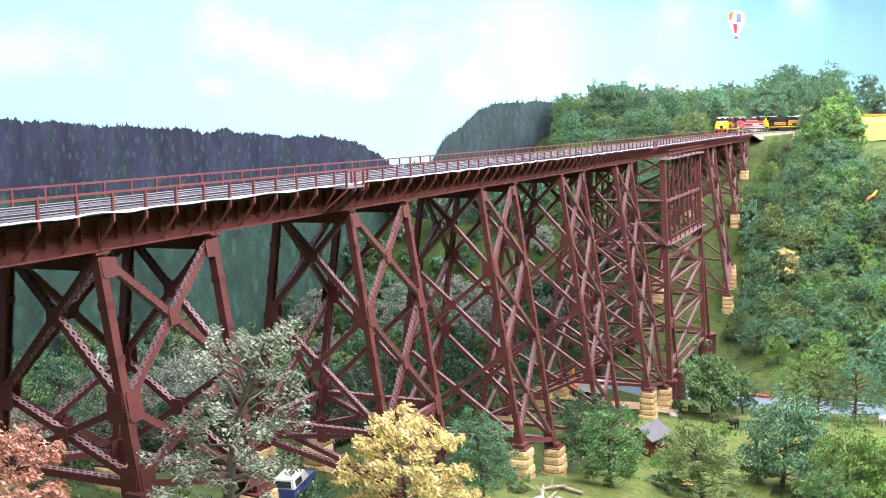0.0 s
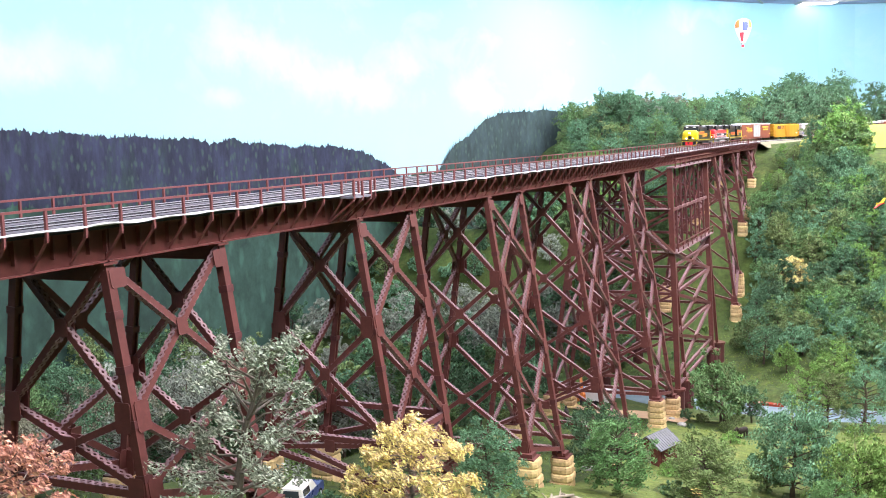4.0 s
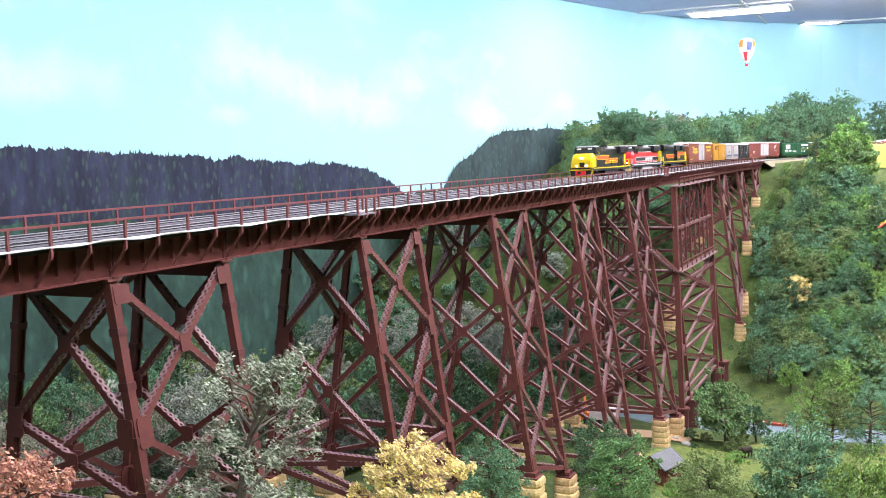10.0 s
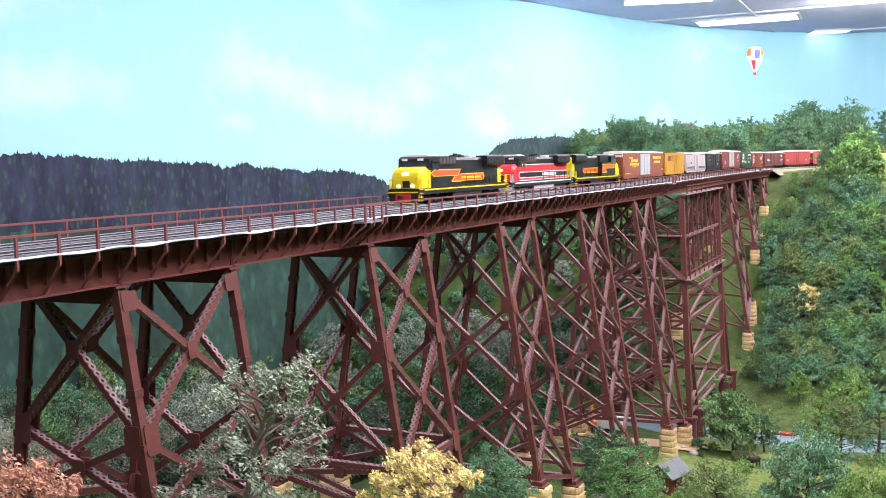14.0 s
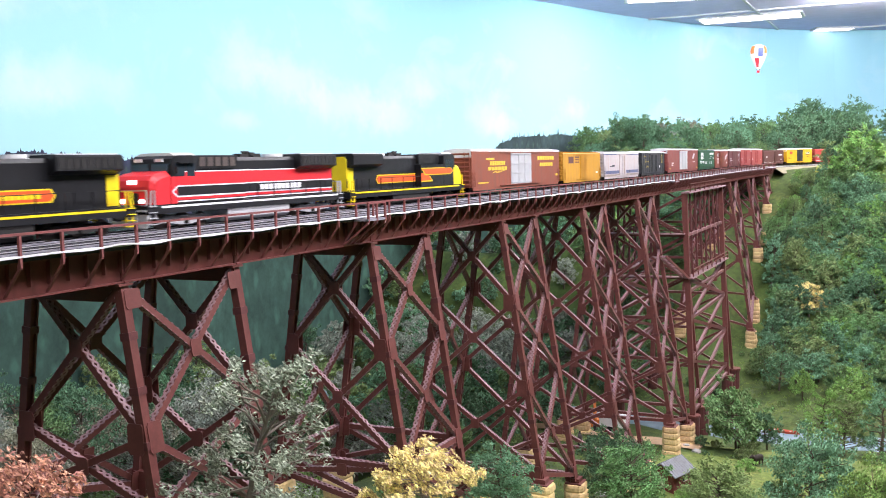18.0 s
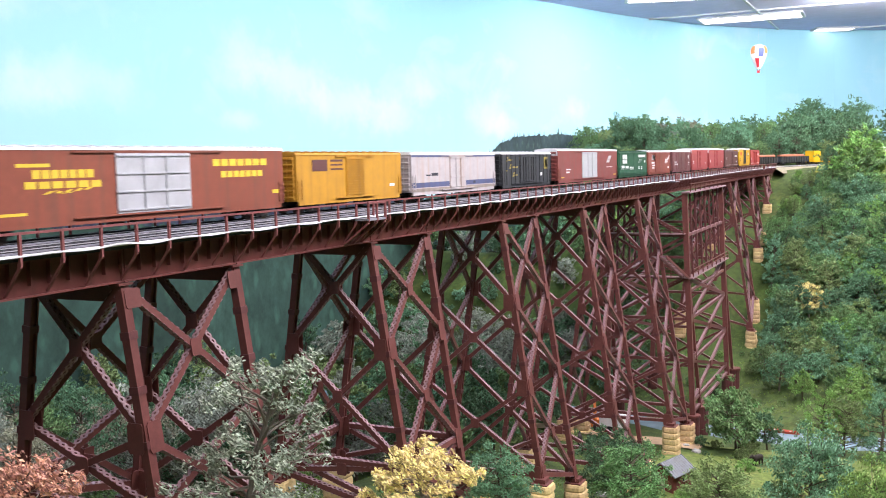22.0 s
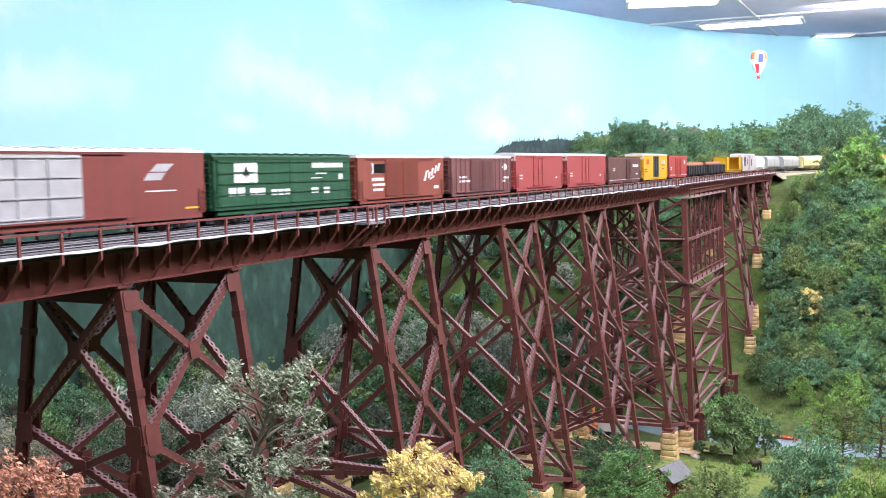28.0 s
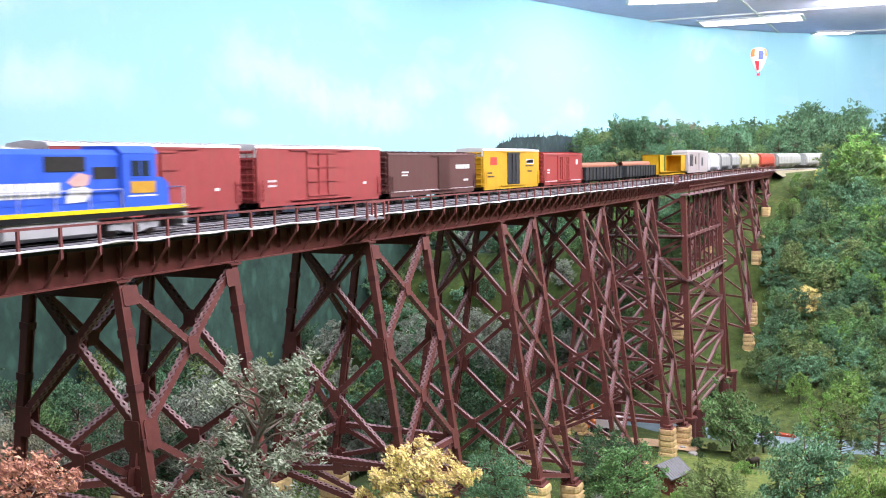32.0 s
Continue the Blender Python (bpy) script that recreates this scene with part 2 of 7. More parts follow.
# ---- the steel viaduct ----
TOP, BATTER = -2.3, 0.150
NEAR_Y, FAR_Y = -3.45, 2.63


def leg_y(side, z):
    return NEAR_Y - BATTER * (TOP - z) if side < 0 else FAR_Y + BATTER * (TOP - z)


def brace_geo(p0, p1, normal, depth=0.37, wide=0.36, face=1):
    """One of a strut's two channel webs, its flanges turned inwards."""
    p0, p1, n = Vector(p0), Vector(p1), Vector(normal).normalized()
    d = (p1 - p0).normalized()
    n = (n - d * n.dot(d)).normalized()
    s = n.cross(d)
    w, h, t = wide / 2, depth / 2, 0.05
    ring = [(w, -h), (w, h), (w - 0.12, h), (w - 0.12, h - t), (w - t, h - t), (w - t, -h + t), (w - 0.12, -h + t), (w - 0.12, -h)]
    return Geo().hexa([p0 + n * (a * face) + s * b for a, b in ring], [p1 + n * (a * face) + s * b for a, b in ring])


def strut_part(name, p, q, nrm, parent, depth=0.37, wide=0.36, step=0.46):
    br = part(name, brace_geo(p, q, nrm, depth, wide), STEEL, parent)
    part("channel", brace_geo(p, q, nrm, depth, wide, -1), STEEL, br)
    part("lacing", lacing_geo(p, q, nrm, depth, wide, step), LACING, br)


def lacing_geo(p0, p1, normal, depth=0.37, wide=0.36, step=0.46):
    p0, p1, n = Vector(p0), Vector(p1), Vector(normal).normalized()
    d = p1 - p0
    length = d.length
    d.normalize()
    n = (n - d * n.dot(d)).normalized()
    s = n.cross(d)
    g = Geo()
    count = max(2, int(length / step))
    for e in (-1, 1):
        for i in range(count):
            a = p0 + d * (length * i / count) + s * (e * depth / 2)
            b = p0 + d * (length * (i + 1) / count) + s * (e * depth / 2)
            k = 1 if i % 2 else -1
            g.beam(a + n * (k * wide / 2), b - n * (k * wide / 2), 0.13, 0.03, s)
            g.beam(a - n * (k * wide / 2), b + n * (k * wide / 2), 0.13, 0.026, s)
    return g


def plate_geo(c, normal, along, a, b, t=0.06):
    c, n, u = Vector(c), Vector(normal).normalized(), Vector(along).normalized()
    u = (u - n * u.dot(n)).normalized()
    v = n.cross(u)
    ring = [(-a, -b * 0.8), (-a * 0.8, -b), (a * 0.8, -b), (a, -b * 0.8), (a, b * 0.8), (a * 0.8, b), (-a * 0.8, b), (-a, b * 0.8)]
    g = Geo()
    return g.hexa([c - n * t / 2 + u * p + v * q for p, q in ring], [c + n * t / 2 + u * p + v * q for p, q in ring])


def leg_geo(x, side, z0, z1, wide=0.52, deep=0.50):
    """A leg of two channels with a recessed web between them."""
    a, b = Vector((x, leg_y(side, z0), z0)), Vector((x, leg_y(side, z1), z1))
    w, h, t = wide / 2, deep / 2, 0.09
    ring = [(-w, -h), (w, -h), (w, h), (w - 0.12, h), (w - 0.12, h - 0.14), (-w + 0.12, h - 0.14), (-w + 0.12, h), (-w, h)]
    return Geo().hexa([a + Vector((p, -side * q, 0)) for p, q in ring], [b + Vector((p, -side * q, 0)) for p, q in ring])


def splice_geo(x, side, z):
    g = Geo()
    g.beam((x, leg_y(side, z + 0.14), z + 0.2), (x, leg_y(side, z - 0.2), z - 0.2), 0.62, 0.60, (0, 1, 0))
    return g


JOINTS = [TOP + 0.05, -9.87, -18.04, -25.88, -33.6]


def block_geo(sx, sy, h, seed):
    """A rounded, slightly bulging quarry block, its base at z = 0."""
    r = random.Random(seed)
    g = Geo()
    rings = []
    for zz, k in ((0.02, 0.90), (h * 0.22, 0.99), (h * 0.6, 1.0), (h * 0.88, 0.965), (h, 0.86)):
        ring = []
        for i in range(16):
            a = i * math.tau / 16 + math.tau / 32
            c, s = math.cos(a), math.sin(a)
            e = 1 / max(abs(c), abs(s)) ** 0.82
            ring.append((c * e * sx / 2 * k * r.uniform(0.975, 1.02), s * e * sy / 2 * k * r.uniform(0.975, 1.02), zz))
        rings.append(ring)
    n = 16
    vs = [p for ring in rings for p in ring]
    fs = [(j * n + i, j * n + (i + 1) % n, (j + 1) * n + (i + 1) % n, (j + 1) * n + i) for j in range(4) for i in range(n)]
    fs += [tuple(range(n))[::-1], tuple(range(4 * n, 5 * n))]
    g.add(vs, fs)
    return g


BLOCKS = [block_geo(3.3 - 0.1 * i, 3.0, 0.86, i).mesh("stone_block", STONE) for i in range(4)]


def stone_pier(x, y, ztop):
    base = ground(x, y) - 0.5
    n = max(2, int(math.ceil((ztop - base) / 0.84)))
    p = thing("stone_pier", M(x, y, ztop), "stack of rounded yellow sandstone blocks under a trestle leg", "pier", "stone piers under the trestle")
    r = random.Random(int(x * 7 + y * 13))
    for i in range(n):
        b = part("stone_block", BLOCKS[r.randrange(4)], STONE, p)
        k = (1 + 0.035 * i) * 0.74
        b.matrix_basis = Matrix.Translation((r.uniform(-.08, .08) * K, r.uniform(-.08, .08) * K, -(i + 1) * 0.84 * K)) @ Euler((0, 0, r.uniform(-.05, .05))).to_matrix().to_4x4() @ Matrix.Diagonal((k, k, 1, 1))


def tower(x0, x1, feet, mids=None):
    """feet: height of the shoes for (x0 near, x1 near, x0 far, x1 far); mids: heights of the bracing joints above them."""
    t = thing("trestle_tower", M(0, 0, 0), "oxide-red steel trestle tower with laced cross bracing", "trestle tower", "trestle towers")
    legs = {}
    for (x, side), foot in zip(((x0, -1), (x1, -1), (x0, 1), (x1, 1)), feet):
        lg = part("leg", leg_geo(x, side, TOP + 0.26, foot + 0.3), STEEL, t)
        z = TOP - 2.4
        while z > foot + 1:
            part("splice", splice_geo(x, side, z), COLLAR, lg)
            z -= 2.75
        g = Geo()
        y = leg_y(side, foot)
        g.box(x, y, foot + 0.06, 2.0, 1.7, 0.12).box(x, y, foot + 0.32, 1.3, 1.1, 0.4)
        part("shoe", g, STEEL, t)
        inner = 0.42 if x == x0 else -0.42
        part("gusset", plate_geo((x + inner, leg_y(side, TOP - 0.5) + side * 0.27, TOP - 0.55), (0, side, 0.16), (1, 0, 0), 0.55, 0.5), STEEL, t)
        part("bearing", Geo().box(x, leg_y(side, TOP), TOP + 0.20, 0.95, 0.7, 0.12), STEEL, t)
        legs[x, side] = foot
    low = max(feet) + 0.9
    zs = mids or [z for z in JOINTS if z > low + 2.6]
    faces = []
    for side in (-1, 1):
        faces.append(((x0, side), (x1, side), (0, side, BATTER)))
    for x, sgn in ((x0, -1), (x1, 1)):
        faces.append(((x, -1), (x, 1), (sgn, 0, 0)))
    for a, b, nrm in faces:
        def at(c, k, drop=0.0):
            z = (zs[k] if k < len(zs) else legs[c] + 0.9) - drop
            return Vector((c[0], leg_y(c[1], z), z))
        n = Vector(nrm).normalized()
        for k in range(len(zs)):
            for p, q, push in ((at(a, k), at(b, k + 1), 0.04), (at(b, k), at(a, k + 1), -0.04)):
                strut_part("brace", p + n * push, q + n * push, nrm, t)
            # the plates where the diagonals cross and where they meet the legs
            w1, w2 = (at(a, k) - at(b, k)).length, (at(a, k + 1) - at(b, k + 1)).length
            c = at(a, k).lerp(at(b, k + 1), w1 / (w1 + w2))
            for e in (-1, 1):
                part("gusset", plate_geo(c + n * (e * 0.25), nrm, (0, 0, 1), 0.47, 0.42), STEEL, t)
        for k in range(1, len(zs) + 1):
            for c, oth in ((a, b), (b, a)):
                d = (at(oth, k) - at(c, k)).normalized()
                for e in (-1, 1):
                    part("gusset", plate_geo(at(c, k) + n * (e * 0.29) + d * 0.40, nrm, (0, 0, 1), 0.80, 0.50), STEEL, t)
        strut_part("strut", at(a, len(zs), 0.1), at(b, len(zs), 0.1), nrm, t, 0.42, 0.46)
        if mids:
            strut_part("strut", at(a, len(zs) - 1), at(b, len(zs) - 1), nrm, t, 0.42, 0.46)
        if a[1] != b[1]:
            part("cap_beam", Geo().beam(at(a, 0, 0.35), at(b, 0, 0.35), 0.4, 0.8, (0, 0, 1)), STEEL, t)
    return t


SPACING, WIDTH = 25.09, 9.075
TOWERS = []
for i, feet in ((-1, (-12.5, -13.5, -12.5, -13.5)), (0, (-14.6, -17.2, -14.6, -16.8)), (1, (-23.2, -24.4, -20.7, -22.4)),
                (2, (-27.2, -29.8, -27.6, -30)), (3, (-33.6, -34.6, -33.6, -34.6)), (4, (-34.2, -36.1, -34.6, -36)),
                (7, (-33.2, -27.8, -29.5, -26.6)), (8, (-18.1, -15.0, -17.2, -13.8)), (9, (-9.2, -7.0, -8.8, -6.8))):
    x0 = i * SPACING
    tower(x0, x0 + WIDTH, feet, [JOINTS[0], JOINTS[1], -18.6] if i == 1 else None)
    TOWERS += [x0, x0 + WIDTH]
    for (x, side), foot in zip(((x0, -1), (x0 + WIDTH, -1), (x0, 1), (x0 + WIDTH, 1)), feet):
        stone_pier(x, leg_y(side, foot), foot + lift(x))

# the tall pier over the river bank, with its two gangways and stairs
PIER_A, PIER_B = 119.3, 150.3


def pier_y(side, z):
    return (-6.2 if side < 0 else 5.4) + side * 0.035 * (TOP - z)


pier = thing("trestle_pier", M(0, 0, 0), "tall oxide-red steel pier with gangways and a stair", "trestle pier")
for x in (PIER_A, PIER_B):
    for side in (-1, 1):
        foot = -37.6
        yf = pier_y(side, foot)
        part("leg", Geo().beam((x, pier_y(side, TOP), TOP + 0.2), (x, yf, foot), 0.85, 0.8, (0, 1, 0)), STEEL, pier)
        part("raking_leg", Geo().beam((x + 0.9, pier_y(side, -17), -17), (x + 5.6, yf, foot + 0.4), 0.5, 0.5, (0, 1, 0)), STEEL, pier)
        for xx, r in ((x, 1.0), (x + 6.4, 1.25)):
            gz = ground(xx, yf)
            part("caisson", Geo().tube((xx, yf, gz - 0.6), (xx, yf, foot), r, r, 14), COLLAR, pier, "round red steel caisson foot")
            part("caisson_cap", Geo().tube((xx, yf, foot), (xx, yf, foot + 0.35), r + 0.2, r + 0.2, 14), STEEL, pier)
for z in (-2.0, -15.4):
    for side in (-1, 1):
        y = pier_y(side, z) + side * 0.3
        part("gangway", Geo().beam((PIER_A - 0.7, y, z), (PIER_B + 0.7, y, z), 1.3, 0.22), LACING, pier)
        for k in range(9):
            xx = PIER_A + (PIER_B - PIER_A) * k / 8
            part("railing_post", Geo().box(xx, y + side * 0.6, z + 0.75, 0.16, 0.16, 1.3), STEEL, pier)
        for h in (0.75, 1.35):
            part("handrail", Geo().beam((PIER_A, y + side * 0.6, z + h), (PIER_B, y + side * 0.6, z + h), 0.13, 0.13), STEEL, pier)
# the hanging posts between the gangways, with a waist beam half way
for side in (-1, 1):
    for k in range(1, 8):
        xx = PIER_A + (PIER_B - PIER_A) * k / 8
        part("post", Geo().beam((xx, pier_y(side, -2), -2), (xx, pier_y(side, -15.4), -15.4), 0.30, 0.30, (0, 1, 0)), COLLAR, pier)
        part("joint_plate", Geo().box(xx, pier_y(side, -8.7) + side * 0.24, -8.7, 0.55, 0.08, 0.4), LACING, pier)
    for z, d in ((-8.7, 0.42), (-17.6, 0.34), (-22, 0.42), (-28.6, 0.42), (-35.2, 0.42), (-36.8, 0.34)):
        strut_part("waist_beam", (PIER_A, pier_y(side, z), z), (PIER_B, pier_y(side, z), z), (0, 1, 0), pier, d, 0.4, 0.8)
    for b in range(3):
        xa, xb = PIER_A + (PIER_B - PIER_A) * b / 3, PIER_A + (PIER_B - PIER_A) * (b + 1) / 3
        for z1, z2 in ((-2.3, -8.7), (-8.7, -15.2)):
            for p, q in (((xa, z1), (xb, z2)), ((xb, z1), (xa, z2))):
                part("tie_rod", Geo().beam((p[0], pier_y(side, p[1]) - side * 0.2, p[1]), (q[0], pier_y(side, q[1]) - side * 0.2, q[1]), 0.16, 0.2), STEEL, pier)
    for z1, z2 in ((-15.6, -22), (-22, -28.6), (-28.6, -35.2)):
        for xa, xb in ((PIER_A, PIER_B), (PIER_B, PIER_A)):
            strut_part("brace", (xa, pier_y(side, z1), z1), (xb, pier_y(side, z2), z2), (0, 1, 0), pier, 0.46, 0.42, 0.7)
        part("gusset", plate_geo(((PIER_A + PIER_B) / 2, pier_y(side, (z1 + z2) / 2) + side * 0.26, (z1 + z2) / 2), (0, 1, 0), (1, 0, 0), 1.1, 0.55), STEEL, pier)
for x in (PIER_A, PIER_B):
    for z1, z2 in ((TOP, -8.7), (-8.7, -15.4), (-15.4, -22), (-22, -28.6), (-28.6, -36)):
        for s1, s2 in ((-1, 1), (1, -1)):
            strut_part("brace", (x, pier_y(s1, z1), z1), (x, pier_y(s2, z2), z2), (1, 0, 0), pier, step=0.7)
        strut_part("strut", (x, pier_y(-1, z2), z2), (x, pier_y(1, z2), z2), (1, 0, 0), pier, 0.45, 0.42, 0.7)
for z in (-8.4, -15.2):
    xx = PIER_A - 0.9
    part("gangway", Geo().beam((xx, -6.4, z), (xx, 5.6, z), 1.2, 0.2), LACING, pier)
    for h in (0.6, 1.2):
        part("handrail", Geo().beam((xx - 0.55, -6.4, z + h), (xx - 0.55, 5.6, z + h), 0.12, 0.12), STEEL, pier)
    for k in range(7):
        part("railing_post", Geo().box(xx - 0.55, -6.3 + 1.95 * k, z + 0.6, 0.14, 0.14, 1.2), STEEL, pier)
stair = part("stair", Geo().beam((107.5, -5.0, -10.9), (PIER_A - 0.6, -6.0, -15.4), 0.12, 0.4), STEEL, pier)
part("stringer", Geo().beam((107.5, -6.0, -10.9), (PIER_A - 0.6, -7.0, -15.4), 0.12, 0.4), STEEL, stair)
for k in range(15):
    f = (k + 0.5) / 15
    part("tread", Geo().box(107.5 + (PIER_A - 108.1) * f, -5.5 - f, -10.75 - 4.5 * f, 0.42, 0.95, 0.09), LACING, stair)

# the deck: plate girders, floor, two tracks, railings
DECK0, DECK1 = -46.0, 241.0
deck = thing("trestle_deck", M(0, 0, 0), "oxide-red plate-girder deck carrying two railway tracks", "bridge deck")
cuts = [DECK0] + [x for x in TOWERS if DECK0 < x < 120] + [PIER_A, PIER_B] + [x for x in TOWERS if x > 170] + [DECK1]
stiff_low = Geo().box(0, 0, -0.95, 0.10, 0.26, 1.5).mesh("stiffener", STEEL2)
stiff_high = Geo().box(0, 0, -0.72, 0.10, 0.26, 1.15).mesh("stiffener", STEEL2)
for a, b in zip(cuts, cuts[1:]):
    low = -1.93 if a < PIER_A + 1 else -1.45 if a < PIER_B - 1 else -1.85
    for y in (NEAR_Y, FAR_Y):
        g = Geo()
        g.span(a + 0.05, b - 0.05, y - 0.05, y + 0.05, low, -0.35)
        g.span(a + 0.05, b - 0.05, y - 0.24, y + 0.24, low - 0.08, low)
        g.span(a + 0.05, b - 0.05, y - 0.24, y + 0.24, -0.42, -0.34)
        ob = part("girder", g, STEEL2, deck)
        if y < 0:
            n = int(round((b - a) / 1.16))
            for k in range(n + 1):
                st = part("stiffener", stiff_low if low < -2 else stiff_high, STEEL2, ob)
                st.location = ((a + 0.1 + (b - a - 0.2) * k / n) * K, (y - 0.16) * K, -0.2 * K)
    for k in range(int((b - a) / 4.5) + 1):
        xx = a + 0.3 + (b - a - 0.6) * k / max(1, int((b - a) / 4.5))
        part("cross_frame", Geo().beam((xx, NEAR_Y, low + 0.2), (xx, FAR_Y, -0.6), 0.14, 0.2).beam((xx, NEAR_Y, -0.6), (xx, FAR_Y, low + 0.2), 0.14, 0.2), STEEL, deck)
part("deck_floor", Geo().span(DECK0, DECK1, -4.46, 4.1, -0.34, -0.16), TARRED, deck, "dark timber deck floor")
wave = Geo()
rv = []
n = int((DECK1 - DECK0) / 0.58)
for k in range(n + 1):
    x = DECK0 + 0.58 * k
    w = 0.035 * math.sin(x * 1.35 + math.sin(x * 0.31)) + 0.08 * noise.noise(Vector((x * 0.35, 0, 0)))
    for yy, zz in ((-4.46, -0.10), (-4.46, 0.02), (-4.74, 0.01 - w), (-4.74, -0.07 - w)):
        rv.append((x, yy, zz))
wave.add(rv, [(4 * k + i, 4 * k + (i + 1) % 4, 4 * k + 4 + (i + 1) % 4, 4 * k + 4 + i) for k in range(n) for i in range(4)])
part("walkway", wave, PLANK, deck, "pale wavy walkway edge strip")
part("walkway", Geo().span(DECK0, DECK1, 4.1, 4.7, -0.3, -0.2), PLANK, deck, "pale walkway edge strip")

TIE_ME = Geo().box(0, 0, -0.22, 0.24, 2.75, 0.2).mesh("tie", TIE)
for ti, ty in enumerate((-2.0, 2.0)):
    tr = thing("railway_track", M(0, 0, 0), "railway track with dark timber ties on the bridge deck", "railway track", "tracks on the bridge")
    n = int((DECK1 - DECK0) / 0.56)
    rest = Geo()
    for k in range(n):
        x = DECK0 + 20 + 0.56 * k
        if k < 150:
            o = part("tie", TIE_ME, TIE, tr)
            o.location = (x * K, ty * K, 0)
        elif x < DECK1:
            rest.box(x, ty, -0.22, 0.24, 2.75, 0.2)
    tagged(part("tie_row", rest, TIE, tr), kind="stuff")
    for off in (-0.76, 0.76):
        g = Geo()
        g.span(DECK0, DECK1, ty + off - 0.04, ty + off + 0.04, -0.035, 0.0)
        ra = part("rail", g, RAIL, tr)
        part("rail_web", Geo().span(DECK0, DECK1, ty + off - 0.015, ty + off + 0.015, -0.16, -0.035).span(DECK0, DECK1, ty + off - 0.07, ty + off + 0.07, -0.16, -0.13), TARRED, ra, "dark rusty rail web")
    for off in (-1.35, 1.35):
        part("guard_timber", Geo().span(DECK0, DECK1, ty + off - 0.10, ty + off + 0.10, -0.13, -0.05), TIMBER, tr)
    for off in (-0.42, 0.42):
        part("guard_rail", Geo().span(DECK0, DECK1, ty + off - 0.03, ty + off + 0.03, -0.12, -0.05), TIE, tr)
    for off in (-0.76, 0.76):
        part("rail", Geo().span(-316, DECK0, ty + off - 0.04, ty + off + 0.04, -0.1, 0.0), RAIL, tr)
    west = Geo()
    for k in range(450):
        west.box(-316 + 0.6 * k, ty, -0.20, 0.26, 2.75, 0.2)
    tagged(part("tie_row", west, TIE, tr), kind="stuff")
    # the track goes on over the land, round a curve
    g, ties = Geo(), Geo()
    s = DECK1
    while s < 800:
        for off in (-0.76, 0.76):
            xa, ya, _ = track_point(s, ty + off)
            xb, yb, _ = track_point(s + 3, ty + off)
            g.beam((xa, ya, -0.06), (xb, yb, -0.06), 0.09, 0.12)
        for k in range(5):
            x, y, h = track_point(s + 0.6 * k, ty)
            c, sn = math.cos(radians(h)), math.sin(radians(h))
            ties.beam((x + sn * 1.35, y - c * 1.35, -0.2), (x - sn * 1.35, y + c * 1.35, -0.2), 0.26, 0.2)
        s += 3
    part("rail", g, RAIL, tr)
    tagged(part("tie_row", ties, TIE, tr), kind="stuff")

# beyond the hill the line runs on over a plain shelf along the room
shelf = Geo()
for k in range(66):
    xa, ya, _ = track_point(405 + 6 * k, 0)
    xb, yb, _ = track_point(411.3 + 6 * k, 0)
    shelf.beam((xa, ya, -1.8), (xb, yb, -1.8), 13, 2.9)
solid("shelf", shelf, BALLAST, "plain ballasted shelf carrying the line behind the hill", "shelf", "structure")

# near and far railings
POST0, POST_STEP = -7.1 - 17 * 2.36, 2.36
post_near = Geo().box(0, 0, 0.24, 0.13, 0.13, 1.44).box(0, 0.05, -0.45, 0.13, 0.18, 0.2).mesh("post", RAILING)
knee_near = Geo().beam((0, 0.02, -0.48), (0, 1.1, -1.85), 0.10, 0.13, (1, 0, 0)).mesh("knee_brace", RAILING)
post_far = Geo().box(0, 0, 0.28, 0.13, 0.13, 1.27).mesh("post", RAILING)
for side, yy, top in ((-1, -4.66, 0.95), (1, 4.66, 0.92)):
    rl = thing("bridge_railing", M(0, 0, 0), "oxide-red steel handrail along the bridge deck", "railing", "bridge railings")
    x, k = POST0, 0
    while x < DECK1:
        o = part("post", post_near if side < 0 else post_far, RAILING, rl)
        o.location = (x * K, yy * K, 0)
        if side < 0:
            kb = part("knee_brace", knee_near, RAILING, rl)
            kb.location = (x * K, yy * K, 0)
            if k % 40 == 29:
                br = part("refuge_bay", Geo().span(x - 0.1, x + POST_STEP + 0.1, yy - 1.0, yy + 0.1, -0.26, -0.12), TIMBER, rl, "grey refuge platform on long brackets")
                for xx in (x, x + POST_STEP * 0.5, x + POST_STEP):
                    part("post", Geo().box(xx, yy - 0.95, 0.3, 0.14, 0.14, 1.3), RAILING, br)
                    part("bracket", Geo().beam((xx, yy - 0.95, -0.4), (xx, NEAR_Y - 0.1, -1.95), 0.12, 0.16, (1, 0, 0)), RAILING, br)
                part("handrail", Geo().beam((x, yy - 0.95, top), (x + POST_STEP, yy - 0.95, top), 0.12, 0.12), RAILING, br)
        part("handrail", Geo().beam((x, yy, top), (x + POST_STEP, yy, top), 0.13, 0.11), RAILING, rl)
        x += POST_STEP
        k += 1

# the abutment where the bridge meets the hill
CONCRETE = mat("abutment_concrete", (0.20, 0.15, 0.10), 0.9, size=2, vary=0.2, stain=0.4, bump=0.4)
solid("bridge_abutment", Geo().span(-52, -46, -4.6, 4.6, -9, -0.5), CONCRETE, "weathered concrete abutment under the bridge end", "abutment")
solid("bridge_abutment", Geo().span(240.5, 245, -3.4, 3.4, -6.5, -0.05).span(239.0, 240.5, -3.2, 3.2, -6.5, -1.2), CONCRETE, "weathered concrete abutment under the bridge end", "abutment")
bed = Geo()
rv = []
for k in range(40):
    s = 241.5 + 2.4 * k
    for off, z in ((-6.5, -1.3), (-4.2, 0.28), (4.2, 0.28), (6.5, -1.3)):
        x, y, _ = track_point(s, off)
        rv.append((x, y, z))
